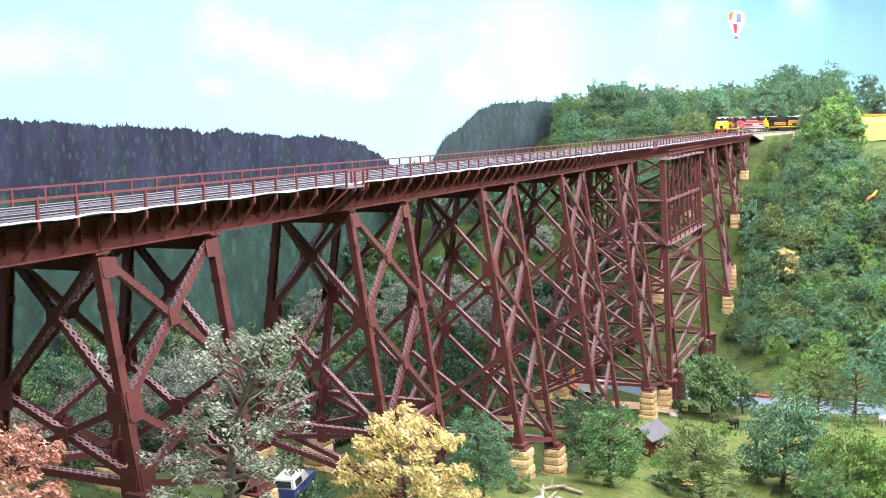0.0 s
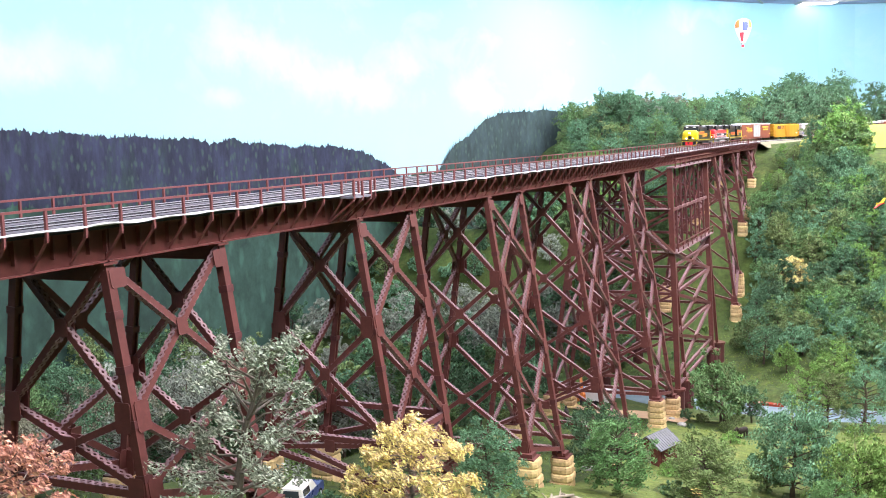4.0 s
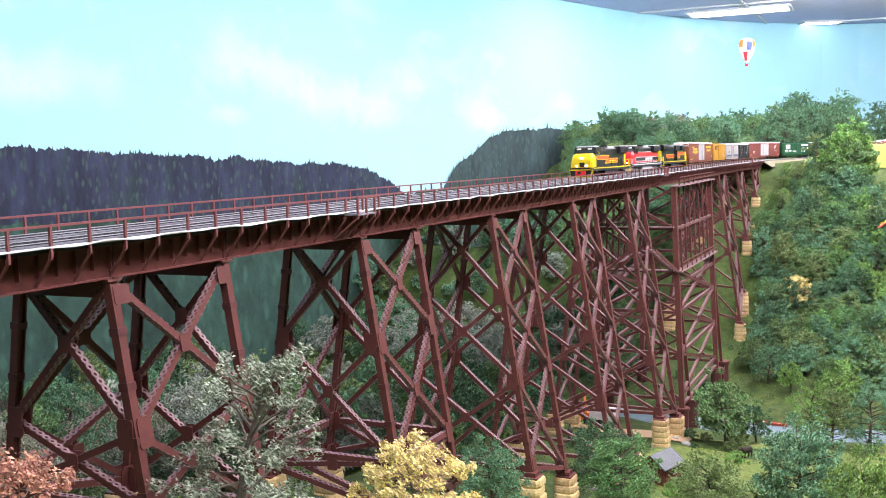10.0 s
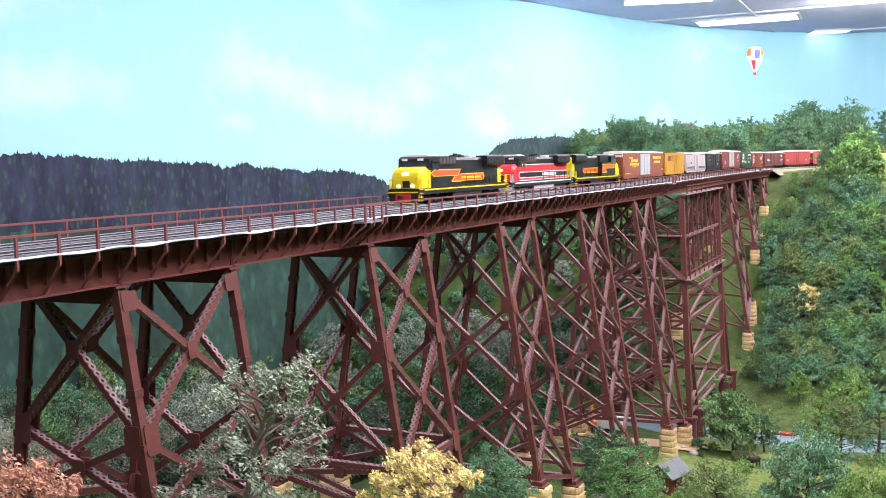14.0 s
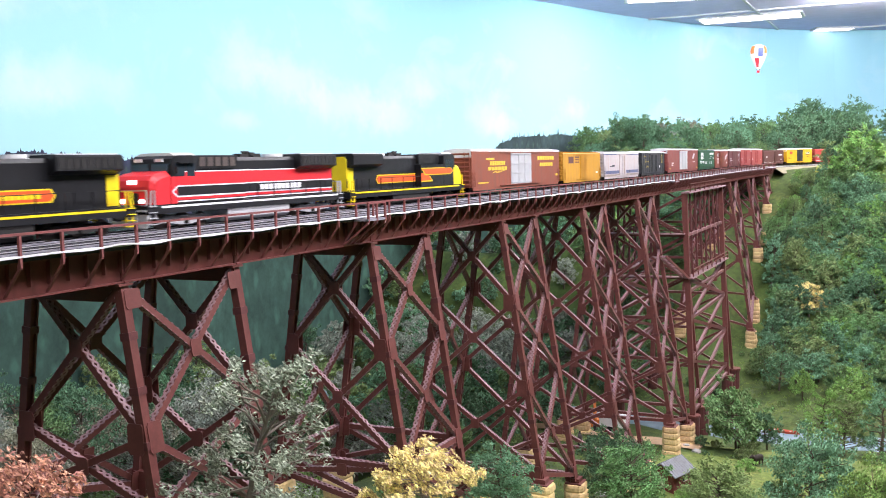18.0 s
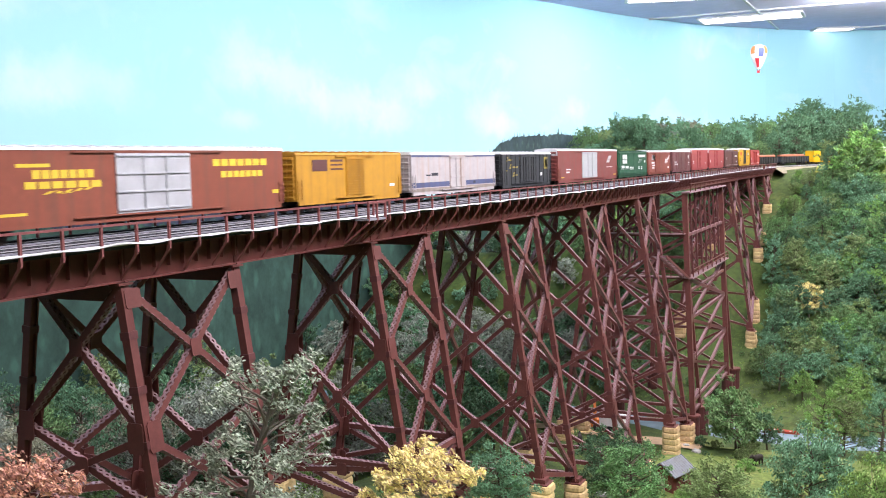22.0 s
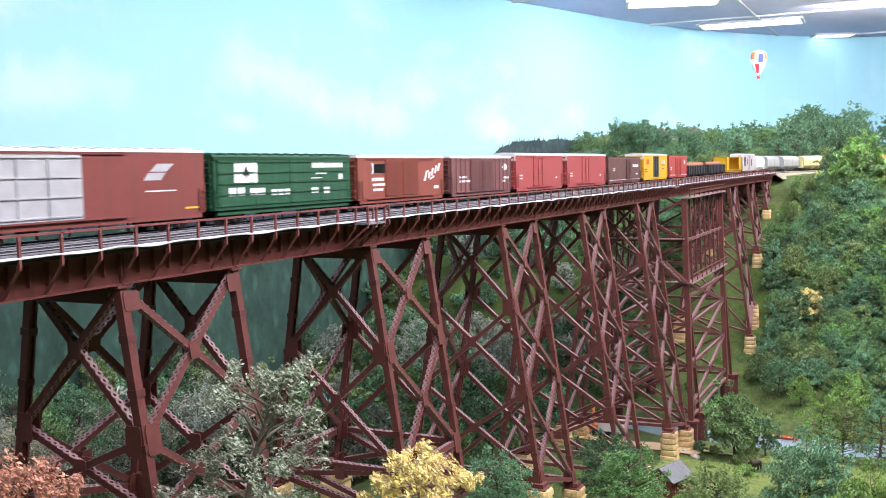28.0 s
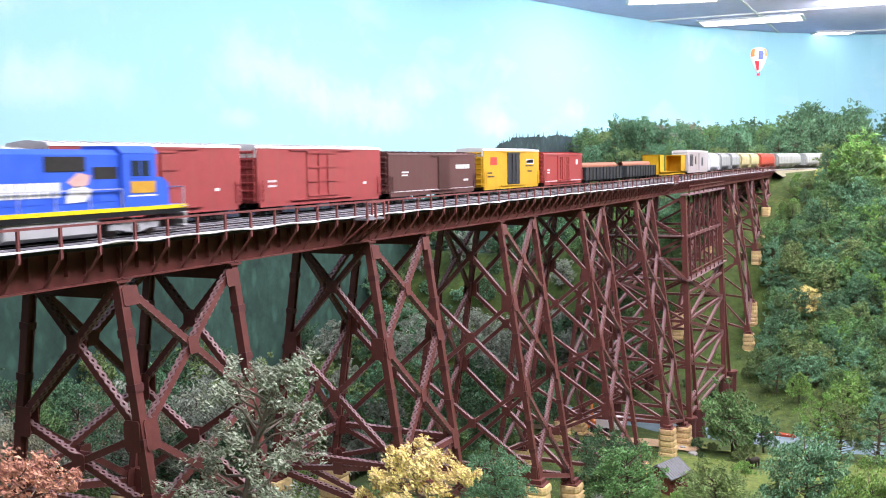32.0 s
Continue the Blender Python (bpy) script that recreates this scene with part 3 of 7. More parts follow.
bed.add(rv, [(4 * k + i, 4 * k + i + 1, 4 * k + 5 + i, 4 * k + 4 + i) for k in range(39) for i in range(3)])
bed.hexa([(-316, -6.5, -1.7), (-316, 6.5, -1.7), (-316, 4.2, -0.24), (-316, -4.2, -0.24)], [(-46, -6.5, -1.7), (-46, 6.5, -1.7), (-46, 4.2, -0.24), (-46, -4.2, -0.24)])
solid("trackbed", bed, BALLAST, "brown ballast bed under the curving tracks", "trackbed", "structure")

# the whole bridge follows the line's gentle climb
lifted = set()
for top in (*[o for o in bpy.data.objects if o.parent is None and o.name.split(".")[0] in ("trestle_tower", "trestle_pier", "trestle_deck", "railway_track", "bridge_railing")],):
    for ob in top.children_recursive:
        if ob.location.length > 1e-6:
            ob.location.z += lift(ob.location.x / K) * K
        elif ob.data.name not in lifted:
            lifted.add(ob.data.name)
            for v in ob.data.vertices:
                if v.co.x > 75 * K:
                    v.co.z += lift(v.co.x / K) * K
# ---- the room and its painted backdrop ----
CEIL, WALL_TOP = 51.6, 51.5


def sky_paint():
    m = bpy.data.materials.new("painted_sky")
    m.use_nodes = True
    N, L = m.node_tree.nodes, m.node_tree.links
    b = N["Principled BSDF"]
    b.inputs["Roughness"].default_value = 0.9
    b.inputs["Specular IOR Level"].default_value = 0.1
    tc = N.new("ShaderNodeTexCoord")
    sep = N.new("ShaderNodeSeparateXYZ")
    L.new(tc.outputs["Object"], sep.inputs[0])
    up = N.new("ShaderNodeMapRange")
    up.inputs[1].default_value, up.inputs[2].default_value = -5 * K, 50 * K
    L.new(sep.outputs["Z"], up.inputs[0])
    cr = N.new("ShaderNodeValToRGB")
    e = cr.color_ramp.elements
    e[0].position, e[0].color = 0.0, (0.45, 0.71, 0.80, 1)
    e[1].position, e[1].color = 1.0, (0.37, 0.67, 0.78, 1)
    mid = e.new(0.45)
    mid.color = (0.39, 0.68, 0.79, 1)
    L.new(up.outputs[0], cr.inputs[0])

    def cloud(scale, lo, hi, seed, strength, base):
        mp = N.new("ShaderNodeMapping")
        mp.inputs["Location"].default_value = (seed, seed * 1.7, seed * 0.3)
        mp.inputs["Scale"].default_value = (1, 1, 1.5)
        L.new(tc.outputs["Object"], mp.inputs[0])
        n = N.new("ShaderNodeTexNoise")
        n.inputs["Scale"].default_value, n.inputs["Detail"].default_value = scale / K, 7
        n.inputs["Roughness"].default_value, n.inputs["Distortion"].default_value = 0.55, 0.4
        L.new(mp.outputs[0], n.inputs["Vector"])
        r = N.new("ShaderNodeMapRange")
        r.inputs[1].default_value, r.inputs[2].default_value, r.inputs[4].default_value = lo, hi, strength
        L.new(n.outputs["Fac"], r.inputs[0])
        x = N.new("ShaderNodeMix")
        x.data_type = "RGBA"
        L.new(r.outputs[0], x.inputs["Factor"])
        L.new(base, x.inputs["A"])
        x.inputs["B"].default_value = (0.80, 0.86, 0.87, 1)
        return x.outputs["Result"]

    c = cloud(0.05, 0.56, 0.74, 4.1, 0.22, cr.outputs[0])
    ragged = N.new("ShaderNodeTexNoise")
    ragged.inputs["Scale"].default_value, ragged.inputs["Detail"].default_value, ragged.inputs["Roughness"].default_value = 0.09 / K, 8, 0.62
    L.new(tc.outputs["Object"], ragged.inputs["Vector"])
    # the painter's clouds: x and z of the middle, half width, half height
    for cx, cz, rx, rz in ((133, 26, 13, 9), (151, 23, 19, 7), (171, 18.5, 21, 7), (190, 17, 15, 7), (200, 23, 9, 5.5), (88, 18.5, 19, 5.5), (75, 16, 14, 4), (72, 31, 12, 5), (228, 17, 9, 6.5), (234, 14, 7, 4), (131, 13.5, 8, 2.5), (40, 24, 18, 6), (266, 19, 9, 5)):
        mp = N.new("ShaderNodeMapping")
        mp.inputs["Scale"].default_value = (1 / (rx * K), 0, 1 / (rz * K))
        mp.inputs["Location"].default_value = (-cx / rx, 0, -cz / rz)
        L.new(tc.outputs["Object"], mp.inputs[0])
        ln = N.new("ShaderNodeVectorMath")
        ln.operation = "LENGTH"
        L.new(mp.outputs[0], ln.inputs[0])
        ad = N.new("ShaderNodeMath")
        ad.operation = "MULTIPLY_ADD"
        L.new(ragged.outputs["Fac"], ad.inputs[0])
        ad.inputs[1].default_value = 2.4
        L.new(ln.outputs["Value"], ad.inputs[2])
        r = N.new("ShaderNodeMapRange")
        r.interpolation_type = "SMOOTHSTEP"
        r.inputs[1].default_value, r.inputs[2].default_value, r.inputs[3].default_value, r.inputs[4].default_value = 1.3, 2.35, 0.40, 0.0
        L.new(ad.outputs[0], r.inputs[0])
        x = N.new("ShaderNodeMix")
        x.data_type = "RGBA"
        L.new(r.outputs[0], x.inputs["Factor"])
        L.new(c, x.inputs["A"])
        x.inputs["B"].default_value = (0.70, 0.81, 0.84, 1)
        c = x.outputs["Result"]
    L.new(c, b.inputs["Base Color"])
    return m


SKY = sky_paint()
wall = Geo()
pts = [(-320, 88)] + WALL[1:]
fine = []
for (xa, ya), (xb, yb) in zip(pts, pts[1:]):
    n = max(1, int(math.hypot(xb - xa, yb - ya) / 12))
    fine += [(xa + (xb - xa) * i / n, ya + (yb - ya) * i / n) for i in range(n)]
fine.append(pts[-1])
for _ in range(3):
    fine = [fine[0]] + [tuple((a + 2 * b + c) / 4 for a, b, c in zip(p, q, r)) for p, q, r in zip(fine, fine[1:], fine[2:])] + [fine[-1]]
vs = []
for i, (x, y) in enumerate(fine):
    a, b = fine[max(0, i - 1)], fine[min(len(fine) - 1, i + 1)]
    nx, ny = -(b[1] - a[1]), b[0] - a[0]
    l = math.hypot(nx, ny)
    ox, oy = x + nx / l * 2, y + ny / l * 2
    vs += [(x, y, -60), (x, y, WALL_TOP), (ox, oy, WALL_TOP), (ox, oy, -60)]
wall.add(vs, [(4 * i + j, 4 * i + (j + 1) % 4, 4 * i + 4 + (j + 1) % 4, 4 * i + 4 + j) for i in range(len(fine) - 1) for j in range(4)])
wall.sm = False
solid("backdrop", wall, SKY, "pale blue painted sky backdrop with soft white clouds", "backdrop", "structure")

# the unseen walls and floor are paled to bounce light up to the ceiling
WALLP = mat("room_wall_paint", (0.42, 0.42, 0.44), 0.9, size=20, vary=0.06)
CEILP = mat("ceiling_tile", (0.60, 0.57, 0.80), 0.9, size=8, vary=0.08)
FLOORP = mat("room_carpet", (0.22, 0.23, 0.25), 0.95, size=4, vary=0.2)
TRIM = mat("ceiling_grid", (0.55, 0.55, 0.58), 0.6, size=4, vary=0.05)
solid("floor", Geo().span(-330, 500, -370, 200, -113, -110), FLOORP, "unseen carpeted room floor, paled to bounce light", "floor", "structure")
solid("wall_west", Geo().span(-330, -322, -370, 200, -110, CEIL), WALLP, "unseen plain grey room wall, paled to bounce light", "wall", "structure")
solid("wall_south", Geo().span(-322, 500, -370, -362, -110, CEIL), WALLP, "unseen plain grey room wall, paled to bounce light", "wall", "structure")
solid("wall_north", Geo().span(-322, 500, 200, 208, -110, CEIL), WALLP, "unseen plain grey room wall, paled to bounce light", "wall", "structure")
solid("wall_east", Geo().span(500, 508, -370, 208, -110, CEIL), WALLP, "unseen plain grey room wall, paled to bounce light", "wall", "structure")
ceil = Geo().span(-330, 508, -370, 208, CEIL, CEIL + 4)
solid("ceiling", ceil, CEILP, "grey tiled drop ceiling", "ceiling", "structure")
grid = Geo()
for k in range(12):
    grid.span(-322 + 70 * k, -321.3 + 70 * k, -362, 200, CEIL - 0.5, CEIL)
for k in range(8):
    grid.span(-322, 500, -340 + 70 * k, -339.3 + 70 * k, CEIL - 0.45, CEIL)
solid("trim", grid, TRIM, "thin metal bars of the ceiling grid", "ceiling grid", "structure")
TUBE = glow("lamp_diffuser", (1.0, 0.95, 1.0), 6.0)
TUBE_SMALL = glow("small_lamp_diffuser", (1.0, 0.88, 1.0), 2.6)


def troffer(x, y, rz, length=104, wide=18, tube=TUBE):
    t = thing("ceiling_light", M(x, y, CEIL - 0.75, rz), "bright rectangular fluorescent ceiling light", "ceiling light", "ceiling lights")
    g = Geo()
    for s in (-1, 1):
        g.span(-length / 2, length / 2, s * wide / 2 - 0.5, s * wide / 2 + 0.5, 0.1, 0.75)
        g.span(s * length / 2 - 0.5, s * length / 2 + 0.5, -wide / 2, wide / 2, 0.1, 0.75)
    part("frame", g, TRIM, t)
    part("diffuser", Geo().span(-length / 2 + 0.5, length / 2 - 0.5, -wide / 2 + 0.5, wide / 2 - 0.5, 0.2, 0.7), tube, t, "glowing white diffuser")


for x, y in LAMP_ROWS:
    troffer(x, y, 0, 104, 28)
troffer(265, 28.0, -73, 27, 13, TUBE_SMALL)
troffer(325, 14.5, -88, 34, 15, TUBE_SMALL)
troffer(377, -8.5, -66, 15, 9, TUBE_SMALL)

# the painted forest on the backdrop, in two ridges with their own conifer skyline
FOREST_BLUE = mat("painted_forest_far", (0.040, 0.045, 0.078), 0.95, size=7, vary=0.6, stain=0.75, stain_colour=(0.035, 0.075, 0.05), stretch=(1, 1, 0.35), bump=0)
FOREST_EAST = mat("painted_forest_east", (0.055, 0.083, 0.086), 0.95, size=7, vary=0.5, stain=0.6, stain_colour=(0.05, 0.09, 0.06), stretch=(1, 1, 0.35), bump=0)
FOREST_GREEN = mat("painted_forest_near", (0.036, 0.076, 0.058), 0.95, size=9, vary=0.5, stain=0.5, stain_colour=(0.028, 0.052, 0.042), stretch=(1, 1, 0.8), bump=0)


def strokes(m, light, amount, size):
    """Upright brush strokes over a painted wood."""
    N, L = m.node_tree.nodes, m.node_tree.links
    b = N["Principled BSDF"]
    old = b.inputs["Base Color"].links[0].from_socket
    tc = N.new("ShaderNodeTexCoord")
    mp = N.new("ShaderNodeMapping")
    mp.inputs["Scale"].default_value = (1, 1, 0.55)
    L.new(tc.outputs["Object"], mp.inputs[0])
    v = N.new("ShaderNodeTexVoronoi")
    v.inputs["Scale"].default_value = 1 / (size * K)
    L.new(mp.outputs[0], v.inputs["Vector"])
    n = N.new("ShaderNodeTexNoise")
    n.inputs["Scale"].default_value, n.inputs["Detail"].default_value = 2.2 / (size * K), 6
    L.new(mp.outputs[0], n.inputs["Vector"])
    a = N.new("ShaderNodeMath")
    a.operation = "MULTIPLY_ADD"
    L.new(n.outputs["Fac"], a.inputs[0])
    a.inputs[1].default_value = 0.7
    L.new(v.outputs["Distance"], a.inputs[2])
    r = N.new("ShaderNodeMapRange")
    r.inputs[1].default_value, r.inputs[2].default_value, r.inputs[3].default_value, r.inputs[4].default_value = 0.45, 0.75, amount, 0.0
    L.new(a.outputs[0], r.inputs[0])
    x = N.new("ShaderNodeMix")
    x.data_type = "RGBA"
    L.new(r.outputs[0], x.inputs["Factor"])
    L.new(old, x.inputs["A"])
    x.inputs["B"].default_value = (*light, 1)
    L.new(x.outputs["Result"], b.inputs["Base Color"])


strokes(FOREST_BLUE, (0.060, 0.095, 0.078), 0.85, 1.3)
strokes(FOREST_EAST, (0.075, 0.12, 0.095), 0.75, 1.3)
strokes(FOREST_GREEN, (0.06, 0.135, 0.095), 0.7, 3.0)


def wall_at(s):
    """A point on the backdrop, s metres along it, and its inward normal."""
    for (xa, ya), (xb, yb) in zip(fine, fine[1:]):
        d = math.hypot(xb - xa, yb - ya)
        if s <= d:
            f = s / d
            return xa + (xb - xa) * f, ya + (yb - ya) * f, (yb - ya) / d, -(xb - xa) / d
        s -= d
    return (*fine[-1], -1, 0)


def wall_s(x):
    """How far along the backdrop the place with this x lies (the part before the corner's end)."""
    s = 0
    for (xa, ya), (xb, yb) in zip(fine, fine[1:]):
        d = math.hypot(xb - xa, yb - ya)
        if xa <= x <= xb:
            return s + d * (x - xa) / max(1e-6, xb - xa)
        s += d
    return s


def ridge(name, label, x0, x1, line, material, off, tree, seed, low=-45, spike=0.5):
    r = random.Random(seed)
    s, s1 = wall_s(x0), wall_s(x1)
    g = Geo()
    top = []
    while s < s1:
        x, y, nx, ny = wall_at(s)
        h = line(x) + tree * (0.12 + 0.40 * noise.noise(Vector((s * 0.14, 0, seed))) + 0.26 * noise.noise(Vector((s * 0.75, 1, seed))) + 0.20 * noise.noise(Vector((s * 2.3, 2, seed))))
        if r.random() < 0.16:
            h += tree * spike * r.random()
        top.append((x + nx * off, y + ny * off, h))
        s += tree * r.uniform(0.04, 0.11)
    n = len(top)
    g.add([(x, y, low) for x, y, _ in top] + top, [(i, i + 1, n + i + 1, n + i) for i in range(n - 1)])
    solid(name, g, material, label, "painted hill", "structure")


def line_west(x):
    return float(np.interp(x, (-320, 40, 77, 84, 91, 107, 127, 150, 174, 182, 187, 193, 196, 200), (8, 7.0, 6.4, 6.6, 5.9, 5.2, 4.4, 3.2, 2.0, 0.9, -1.0, -3.7, -5.3, -7)))


def line_east(x):
    return float(np.interp(x, (211, 213.3, 216.6, 221, 226, 232, 237, 245, 256, 269, 286, 305, 330), (-6, -4, 0, 2.6, 5.3, 8.3, 10.3, 11.0, 11.4, 10.9, 10.0, 9.0, 8.0)))


ridge("backdrop_hill_west", "dark blue-green conifer hill painted on the backdrop", -320, 200, line_west, FOREST_BLUE, 0.5, 2.4, 3, spike=0.34)
ridge("backdrop_hill_east", "dark green conifer hill painted on the backdrop", 211, 330, line_east, FOREST_EAST, 0.7, 2.2, 4, spike=0.8)
ridge("backdrop_woods", "misty green woods painted low on the backdrop", -320, 330, lambda x: -6.5 + 1.5 * math.sin(x / 30), FOREST_GREEN, 1.0, 2.6, 5)

# the toy balloon that hangs before the sky
BAL_W = mat("balloon_white", (0.8, 0.78, 0.75), 0.5, size=3, vary=0.05)
BAL_O = mat("balloon_orange", (0.75, 0.22, 0.06), 0.5, size=3, vary=0.05)
BAL_B = mat("balloon_blue", (0.08, 0.10, 0.35), 0.5, size=3, vary=0.05)
BAL_R = mat("balloon_red", (0.65, 0.04, 0.06), 0.5, size=3, vary=0.05)
bal = thing("toy_balloon", M(293, 7.3, 30.2), "small hot-air balloon in white, orange and red hanging in the sky", "balloon")


def lathe(rows, n=24, a0=0.0, a1=math.tau, full=True):
    g = Geo()
    vs, fs = [], []
    m_ = n if full else n + 1
    for r, z in rows:
        for i in range(m_):
            a = a0 + (a1 - a0) * i / n
            vs.append((math.cos(a) * r, math.sin(a) * r, z))
    for j in range(len(rows) - 1):
        for i in range(n):
            k = (i + 1) % m_
            fs.append((j * m_ + i, j * m_ + k, (j + 1) * m_ + k, (j + 1) * m_ + i))
    g.add(vs, fs)
    g.sm = True
    return g


part("envelope", lathe([(0.05, 8.4), (1.2, 8.2), (2.1, 7.5), (2.55, 6.4), (2.5, 5.2), (2.0, 3.6), (1.3, 2.0), (0.7, 0.9), (0.5, 0.7)]), BAL_W, bal)
for a, mt, rows in ((2.5, BAL_O, [(2.0, 7.8), (2.45, 7.1), (2.62, 6.3), (2.57, 5.4)]), (3.6, BAL_B, [(2.45, 7.1), (2.63, 6.3), (2.57, 5.4), (2.3, 4.4)]),
                    (3.1, BAL_R, [(2.2, 4.0), (1.75, 2.9), (1.25, 1.8), (0.9, 1.2)]), (4.4, BAL_O, [(2.0, 7.8), (2.45, 7.1), (2.62, 6.3), (2.57, 5.4)])):
    part("panel", lathe(rows, 6, a - 0.33, a + 0.33, False), mt, bal)
part("basket", Geo().box(0, 0, -0.1, 0.8, 0.8, 0.7), BAL_R, bal)
for sx in (-1, 1):
    for sy in (-1, 1):
        part("rope", Geo().tube((sx * 0.35, sy * 0.35, 0.2), (sx * 0.4, sy * 0.4, 0.8), 0.04), BARK, bal)
part("thread", Geo().tube((0, 0, 8.3), (0, 0, CEIL - 30.2), 0.012, n=4), BAL_W, bal)
# ---- rolling stock ----
BLACK = mat("black_paint", (0.010, 0.010, 0.012), 0.42, size=2, vary=0.25, spec=0.4)
GLASS = mat("dark_glass", (0.03, 0.04, 0.05), 0.08, size=3, vary=0.1, bump=0, spec=0.6)
YELLOW = mat("bright_yellow_paint", (0.84, 0.64, 0.02), 0.4, size=2, vary=0.08)
ORANGE = mat("orange_red_paint", (0.75, 0.10, 0.03), 0.4, size=2, vary=0.08)
RED = mat("bright_red_paint", (0.70, 0.03, 0.04), 0.4, size=2, vary=0.08)
WHITE = mat("white_paint", (0.80, 0.80, 0.80), 0.5, size=2, vary=0.06)
SILVER = mat("silver_paint", (0.55, 0.55, 0.57), 0.4, 0.3, size=2, vary=0.12)
UNDER = mat("underframe_black", (0.025, 0.023, 0.022), 0.8, size=0.8, vary=0.4)
WHEEL = mat("wheel_steel", (0.14, 0.11, 0.10), 0.5, 0.5, size=0.4, vary=0.3)
ROOFG = mat("galvanised_roof", (0.85, 0.84, 0.86), 0.45, 0.15, size=2, vary=0.12, stain=0.3, stain_colour=(0.4, 0.35, 0.33))
COVER = {}


def paint(name, rgb, **kw):
    if name not in COVER:
        COVER[name] = mat(name, tuple(0.8 * c for c in rgb), kw.pop("rough", 0.6), size=2.0, vary=0.14, streak=kw.pop("streak", 0.35), bump=0.15, **kw)
    return COVER[name]


WHEEL_ME = Geo().tube((0, -0.07, 0.46), (0, 0.07, 0.46), 0.46, n=16).tube((0, 0.05, 0.46), (0, 0.09, 0.46), 0.52, n=16).mesh("wheel", WHEEL)


FRAME_CACHE = {}


def side_frame(axles, gap, material):
    key = (axles, gap, material.name)
    if key not in FRAME_CACHE:
        h = gap * (axles - 1) / 2
        top = [(-h - 0.42, 0.42), (-h - 0.42, 0.68), (-h + 0.2, 0.80), (h - 0.2, 0.80), (h + 0.42, 0.68), (h + 0.42, 0.42)]
        low = [(h - 0.35, 0.42), (0.45, 0.26), (-0.45, 0.26), (-h + 0.35, 0.42)]
        FRAME_CACHE[key] = Geo().prism(top + low, "y", -0.11, 0.11).mesh("side_frame", material)
    return FRAME_CACHE[key]


SPRING = Geo().tube((0, 0, 0.3), (0, 0, 0.62), 0.16, n=8).mesh("spring", UNDER)


def truck(parent, x, axles=2, gap=1.75, material=UNDER):
    half = gap * (axles - 1) / 2
    tr = part("truck", Geo().box(x, 0, 0.7, 0.5, 2.2, 0.25), material, parent)
    for s in (-1, 1):
        sf = part("side_frame", side_frame(axles, gap, material), material, tr)
        sf.location = (x * K, s * 1.02 * K, 0)
        sp = part("spring", SPRING, UNDER, tr)
        sp.location = (x * K, s * 1.16 * K, 0)
    for k in range(axles):
        wx = x - half + gap * k
        for s in (-1, 1):
            w = part("wheel", WHEEL_ME, WHEEL, tr)
            w.matrix_basis = pose(wx * K, s * 0.74 * K, 0, 0, 0, 0 if s < 0 else 180)
    return tr


def couplers(parent, half, reach=0.75):
    for s in (-1, 1):
        g = Geo().box(s * (half + reach / 2 - 0.1), 0, 0.86, reach + 0.1, 0.16, 0.2).box(s * (half + reach - 0.1), 0.04, 0.86, 0.3, 0.3, 0.32)
        part("coupler", g, UNDER, parent)


def marking(parent, material, x0, x1, z0, z1, y, letters=0, name="marking"):
    """Lettering as plain bars on a car's side."""
    g = Geo()
    s = -1 if y < 0 else 1
    if letters:
        w = (x1 - x0) / letters
        for i in range(letters):
            a = x0 + w * (i + 0.09)
            b = x0 + w * (i + 0.91)
            g.span(a, b, y, y + s * 0.015, z0, z1)
    else:
        g.span(x0, x1, y, y + s * 0.015, z0, z1)
    return part(name, g, material, parent)


def ladder(parent, x, y, z0, z1, material, wide=0.45, along="x", rungs=5):
    g = Geo()
    for e in (-wide / 2, wide / 2):
        p = (x + e, y) if along == "x" else (x, y + e)
        g.beam((*p, z0), (*p, z1), 0.05, 0.05)
    for k in range(rungs):
        z = z0 + (z1 - z0) * (k + 0.5) / rungs
        if along == "x":
            g.beam((x - wide / 2, y, z), (x + wide / 2, y, z), 0.06, 0.05)
        else:
            g.beam((x, y - wide / 2, z), (x, y + wide / 2, z), 0.06, 0.05)
    return part("ladder", g, material, parent)


SHAPES = {
    "diamond": [[(0, 0.5), (0.45, 0.95), (0.45, 0.05)], [(0.55, 0.95), (1, 0.5), (0.55, 0.05)]],
    "slant": [[(0.0, 0.0), (0.55, 0.0), (0.72, 0.45), (0.16, 0.45)], [(0.2, 0.52), (0.75, 0.52), (1.0, 1.0), (0.45, 1.0)]],
    "script": [[(0.0, 0.0), (0.1, 0.0), (0.22, 0.5), (0.12, 0.5)], [(0.12, 0.42), (0.3, 0.5), (0.3, 0.62), (0.12, 0.54)], [(0.24, 0.12), (0.34, 0.12), (0.4, 0.5), (0.3, 0.5)],
               [(0.42, 0.3), (0.5, 0.26), (0.6, 0.72), (0.5, 0.72)], [(0.36, 0.02), (0.62, 0.2), (0.62, 0.3), (0.36, 0.12)], [(0.62, 0.42), (0.72, 0.4), (0.8, 0.86), (0.7, 0.86)], [(0.8, 0.55), (0.9, 0.55), (1.0, 1.0), (0.9, 1.0)]],
    "badge": [[(0, 0.0), (0.12, 0.1), (0.88, 0.1), (1, 0.0), (0.94, 0.5), (1, 1), (0.88, 0.9), (0.12, 0.9), (0, 1), (0.06, 0.5)]],
    "tree": [[(0.5, 1.0), (0.78, 0.3), (0.22, 0.3)], [(0.44, 0.32), (0.56, 0.32), (0.56, 0.12), (0.44, 0.12)]],
}


